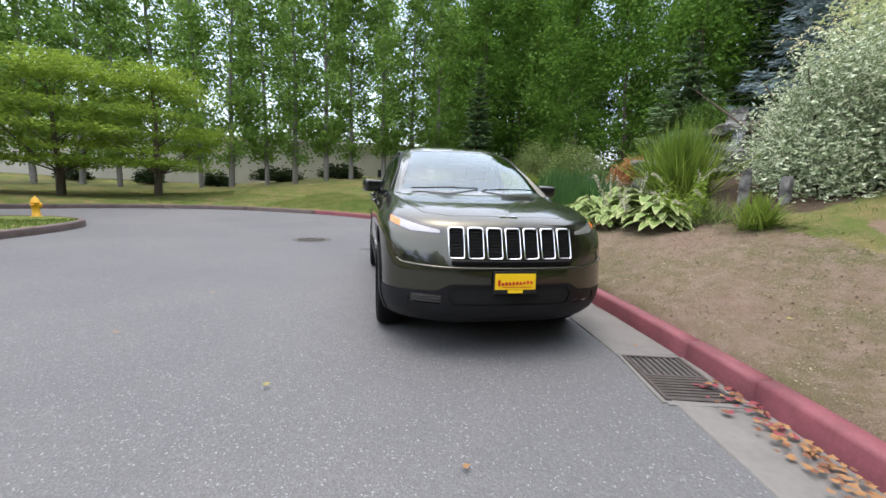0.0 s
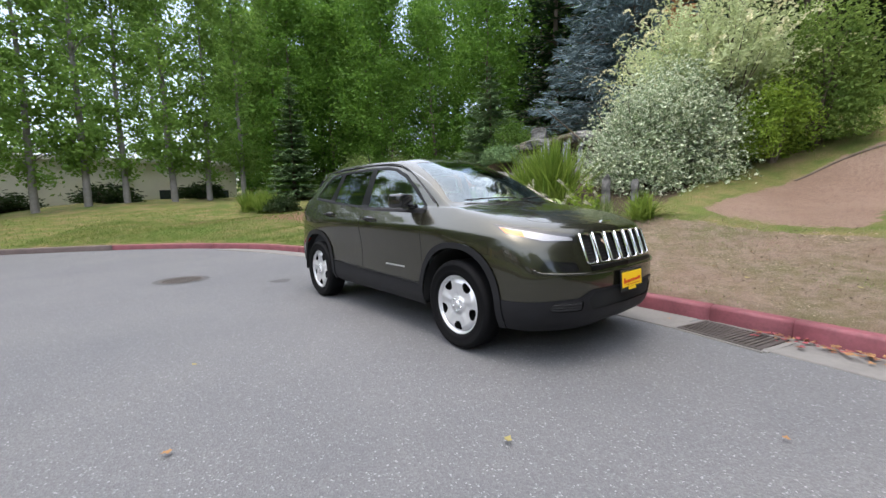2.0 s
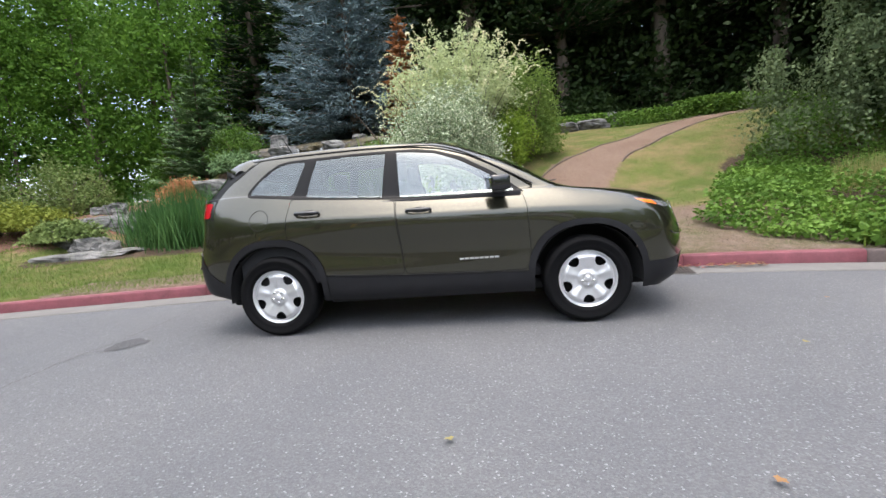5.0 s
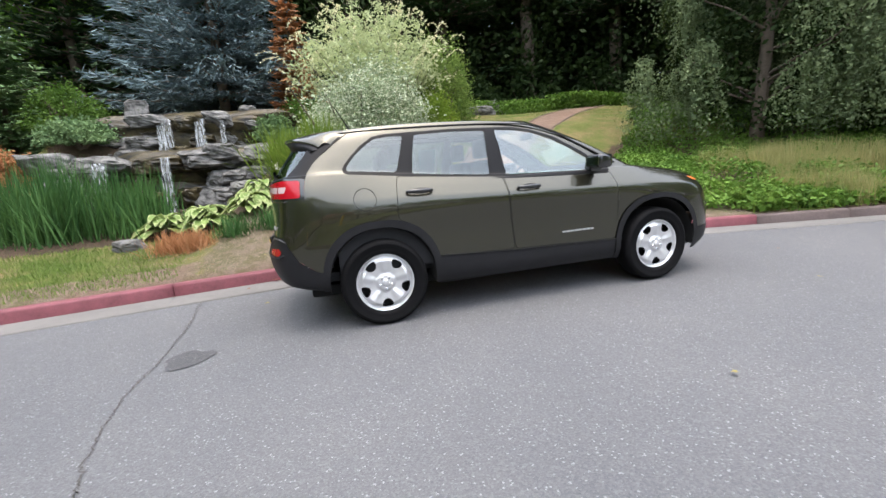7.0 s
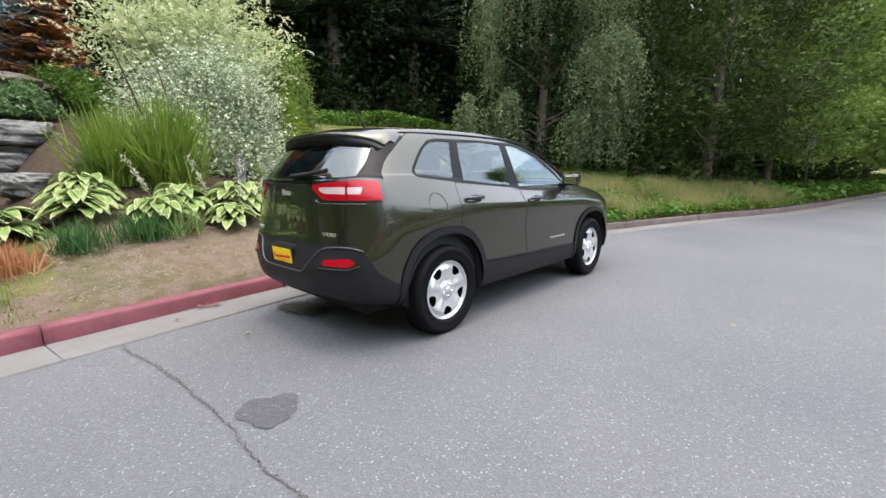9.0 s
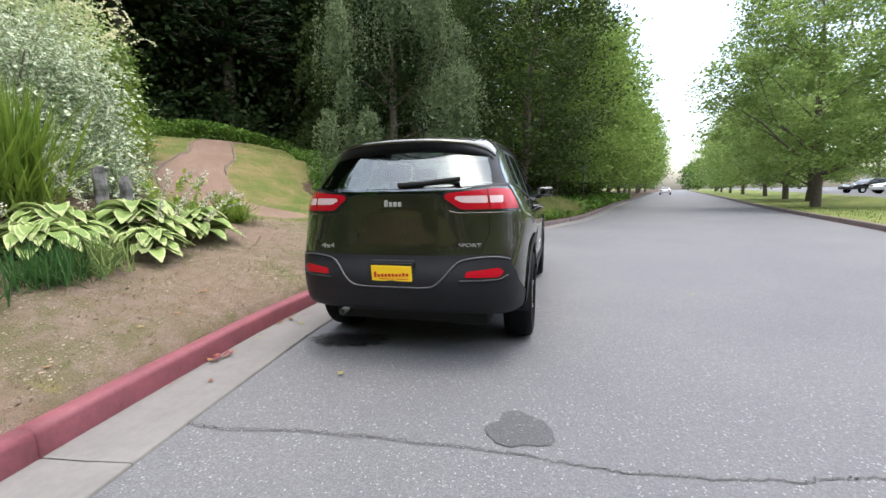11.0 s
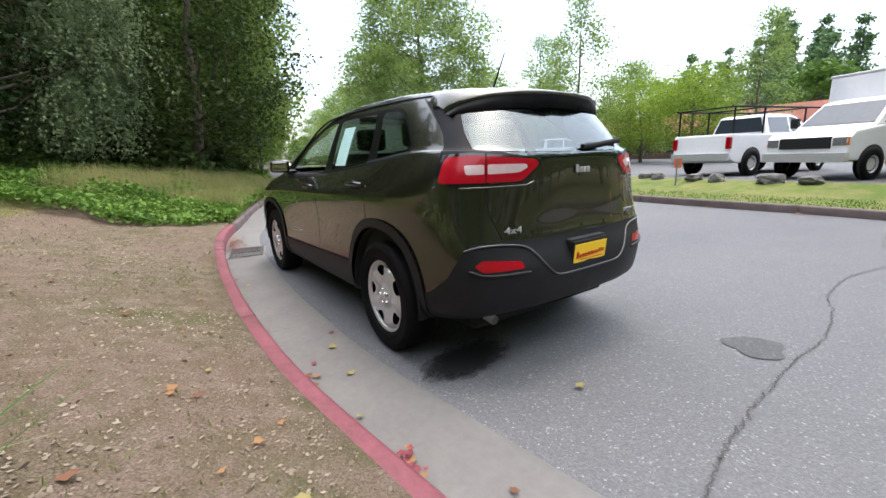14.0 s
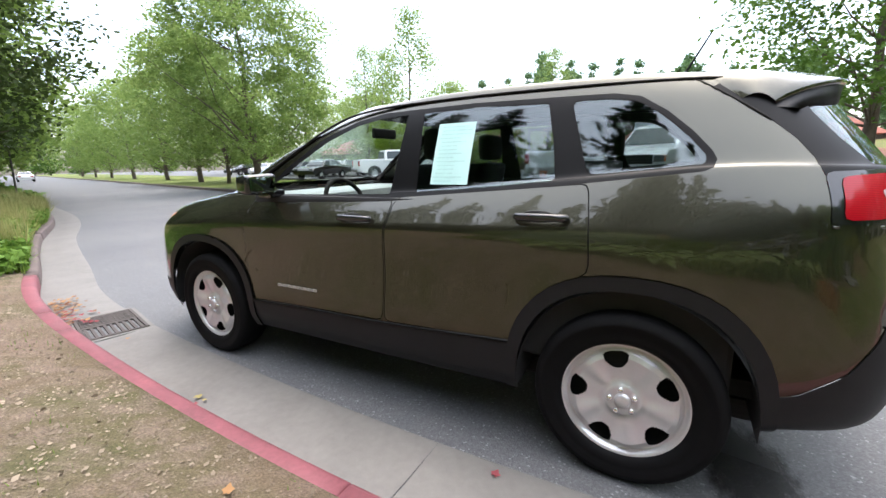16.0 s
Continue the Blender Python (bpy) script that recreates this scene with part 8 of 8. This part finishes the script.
def pickup_truck(at, rz, label, rack=False):
    t = thing("pickup_truck", label, "pickup", at, rz)
    wl2 = lambda z: .98 - .06 * max(0, .75 - z)
    wc = lambda z: .93 - .33 * max(0, z - 1.2)
    part("body", prism([(2.85, .46), (2.9, .95), (2.75, 1.18), (1.45, 1.28), (-2.85, 1.3), (-2.9, .56), (-2.6, .42), (1.3, .36)], wl2, .05), M["white_paint"], t)
    part("cab", prism([(1.55, 1.27), (.75, 1.85), (.4, 1.93), (-.75, 1.93), (-1.0, 1.87), (-1.1, 1.27)], wc, .06), M["white_paint"], t)
    side_panes(t, [(1.22, 1.33), (.68, 1.79), (.3, 1.84), (.28, 1.33)], wc, M["window_dark"])
    side_panes(t, [(.18, 1.33), (.2, 1.83), (-.85, 1.81), (-.9, 1.33)], wc, M["window_dark"])
    cross_pane(t, (1.47, 1.34), (.82, 1.82), wc, M["window_dark"], "windscreen")
    cross_pane(t, (-1.09, 1.36), (-1.02, 1.82), wc, M["window_dark"], "rear_window")
    b2 = bmesh.new()
    box(b2, (-2.75, -.82, .95), (-1.2, .82, 1.31), .01)
    part("bed_liner", b2, M["gap"], t)
    road_wheels(t, (1.85, -1.85), .98, .4)
    lamp_box(t, "front_bumper", (2.8, -.96, .45), (3.0, .96, .72), M["silver"])
    lamp_box(t, "rear_bumper", (-3.02, -.94, .5), (-2.82, .94, .72), M["silver"])
    lamp_box(t, "grille", (2.84, -.55, .78), (2.92, .55, 1.08), M["gap"])
    for s in (1, -1):
        lamp_box(t, "headlamp", (2.78, s * .76 - .16, .82), (2.91, s * .76 + .16, 1.05), M["lamp_clear"])
        lamp_box(t, "tail_light", (-2.93, s * .9 - .07, .85), (-2.82, s * .9 + .075, 1.2), M["lamp_red"])
        lamp_box(t, "side_mirror", (1.15, s * 1.08 - .1, 1.3), (1.28, s * 1.08 + .1, 1.52), M["gap"])
        for x in (.35, -.7):
            lamp_box(t, "door_handle", (x - .09, s * .985 - .012, 1.12), (x + .09, s * .985 + .012, 1.16), M["gap"])
    if rack:
        for s in (1, -1):
            for x in (-2.75, -1.3, .9):
                v, f = tube([(x, s * .9, 1.2), (x, s * .9, 2.1)], [.03, .03], 6)
                from_arrays("rack_post", v, f, M["gap"], t)
            v, f = tube([(-2.9, s * .9, 2.1), (2.0, s * .9, 2.12)], [.03, .03], 6)
            from_arrays("rack_rail", v, f, M["gap"], t)
        for x in (-2.75, -1.3, .9):
            v, f = tube([(x, -.9, 2.1), (x, .9, 2.1)], [.025, .025], 6)
            from_arrays("rack_bar", v, f, M["gap"], t)
    return t


def saloon_car(at, rz, label, mat):
    t = thing("parked_car", label, "car", at, rz, "parked cars")
    wl2 = lambda z: .88 - .08 * max(0, .6 - z)
    wc = lambda z: .80 - .45 * max(0, z - .95)
    part("body", prism([(2.2, .35), (2.25, .62), (2.0, .82), (.95, .95), (-1.5, 1.0), (-2.15, .95), (-2.25, .6), (-2.15, .35)], wl2, .06), mat, t)
    part("cabin", prism([(1.0, .94), (.3, 1.36), (-.1, 1.43), (-.9, 1.42), (-1.75, .98)], wc, .06), mat, t)
    side_panes(t, [(.75, .99), (.25, 1.31), (-.2, 1.36), (-.25, .99)], wc, M["window_dark"])
    side_panes(t, [(-.33, .99), (-.3, 1.36), (-.85, 1.35), (-1.4, 1.02)], wc, M["window_dark"])
    cross_pane(t, (.93, 1.0), (.36, 1.34), wc, M["window_dark"], "windscreen")
    cross_pane(t, (-1.65, 1.03), (-.97, 1.38), wc, M["window_dark"], "rear_window")
    road_wheels(t, (1.35, -1.35), .88, .32)
    for s in (1, -1):
        lamp_box(t, "headlamp", (2.08, s * .64 - .16, .62), (2.22, s * .64 + .16, .76), M["lamp_clear"])
        lamp_box(t, "tail_light", (-2.24, s * .66 - .16, .68), (-2.12, s * .66 + .16, .88), M["lamp_red"])
    return t


def box_truck(at, rz):
    t = thing("box_truck", "white box van with a tall cargo body parked in the lot", "truck", at, rz)
    wl2 = lambda z: .98 - .04 * max(0, .8 - z)
    wc = lambda z: .95 - .2 * max(0, z - 1.15)
    part("body", prism([(3.1, .48), (3.15, 1.0), (2.95, 1.18), (2.1, 1.3), (.6, 1.3), (.6, .48)], wl2, .05), M["white_paint"], t)
    part("cab", prism([(2.25, 1.28), (1.45, 1.98), (1.1, 2.06), (.6, 2.08), (.6, 1.28)], wc, .06), M["white_paint"], t)
    side_panes(t, [(1.95, 1.36), (1.4, 1.86), (.85, 1.92), (.85, 1.36)], wc, M["window_dark"])
    cross_pane(t, (2.15, 1.38), (1.53, 1.92), wc, M["window_dark"], "windscreen")
    b2 = bmesh.new()
    box(b2, (-3.6, -1.15, .82), (.75, 1.15, 2.72), .04)
    cargo = part("cargo_body", b2, M["white_paint"], t)
    b2 = bmesh.new()
    box(b2, (-3.62, -1.17, 2.72), (.77, 1.17, 2.78), .02)
    part("roof_rail", b2, M["silver"], cargo)
    r = random.Random(4)
    for s in (1, -1):
        b2 = bmesh.new()
        for k in range(10):
            box(b2, (-2.9 + k * .27, s * 1.153 - .004, 1.35), (-2.9 + k * .27 + .18, s * 1.153 + .004, 1.58))
        part("side_lettering", b2, M["gap"], cargo)
        b2 = bmesh.new()
        for k in range(6):
            box(b2, (-2.2 + k * .2, s * 1.153 - .004, 1.75), (-2.2 + k * .2 + .14, s * 1.153 + .004, 1.95 if k % 2 else 2.1))
        part("side_logo", b2, M["gap"], cargo)
    b2 = bmesh.new()
    box(b2, (-3.5, -.5, .55), (.6, .5, .85), .02)
    part("chassis", b2, M["gap"], t)
    road_wheels(t, (2.3, -2.3), .98, .38)
    lamp_box(t, "front_bumper", (3.05, -.97, .45), (3.25, .97, .68), M["silver"])
    lamp_box(t, "grille", (3.08, -.6, .78), (3.17, .6, 1.06), M["gap"])
    for s in (1, -1):
        lamp_box(t, "headlamp", (3.02, s * .78 - .14, .84), (3.16, s * .78 + .14, 1.04), M["lamp_clear"])
        lamp_box(t, "turn_light", (3.0, s * .92 - .03, .84), (3.14, s * .92 + .05, 1.04), M["lamp_amber"])
        lamp_box(t, "side_mirror", (1.9, s * 1.12 - .1, 1.35), (2.0, s * 1.12 + .1, 1.62), M["gap"])
    return t


LOT = .366
pickup_truck((16.15, -22.0, LOT), 234, "white crew-cab pickup parked side-on in the car park")
pickup_truck((2.1, -15.6, LOT), -102, "white pickup with a black ladder rack seen from behind", True)
box_truck((-1.25, -14.8, LOT), 70)
grey_car, dark_car, red_car = plain("grey_car_paint", (.12, .12, .13), .25, .5, 1.0), plain("black_car_paint", (.015, .012, .013), .2, .3, 1.0), plain("red_car_paint", (.2, .02, .02), .25, .3, 1.0)
saloon_car((22.0, -20.6, LOT), 100, "dark saloon car parked beside the pickup", dark_car)
for k, (x, y, rz, m, lb) in enumerate([(29, -27, 100, M["white_paint"], "white saloon car far across the lot"), (32.5, -28, 100, dark_car, "black saloon car far across the lot"), (36, -29, 100, grey_car, "grey saloon car far across the lot"), (40, -30, 100, M["white_paint"], "white saloon car far across the lot"), (24.5, -25.5, 100, grey_car, "grey saloon car far across the lot"), (46, -31, 100, dark_car, "black saloon car far across the lot"), (3.5, -31.5, 60, dark_car, "black car parked by the trees"), (6.5, -30.5, 60, red_car, "dark red car parked by the trees")]):
    saloon_car((x, y, LOT), rz, lb, m)
saloon_car((82, -21.0, .003), -14, "white car far along the road", M["white_paint"])
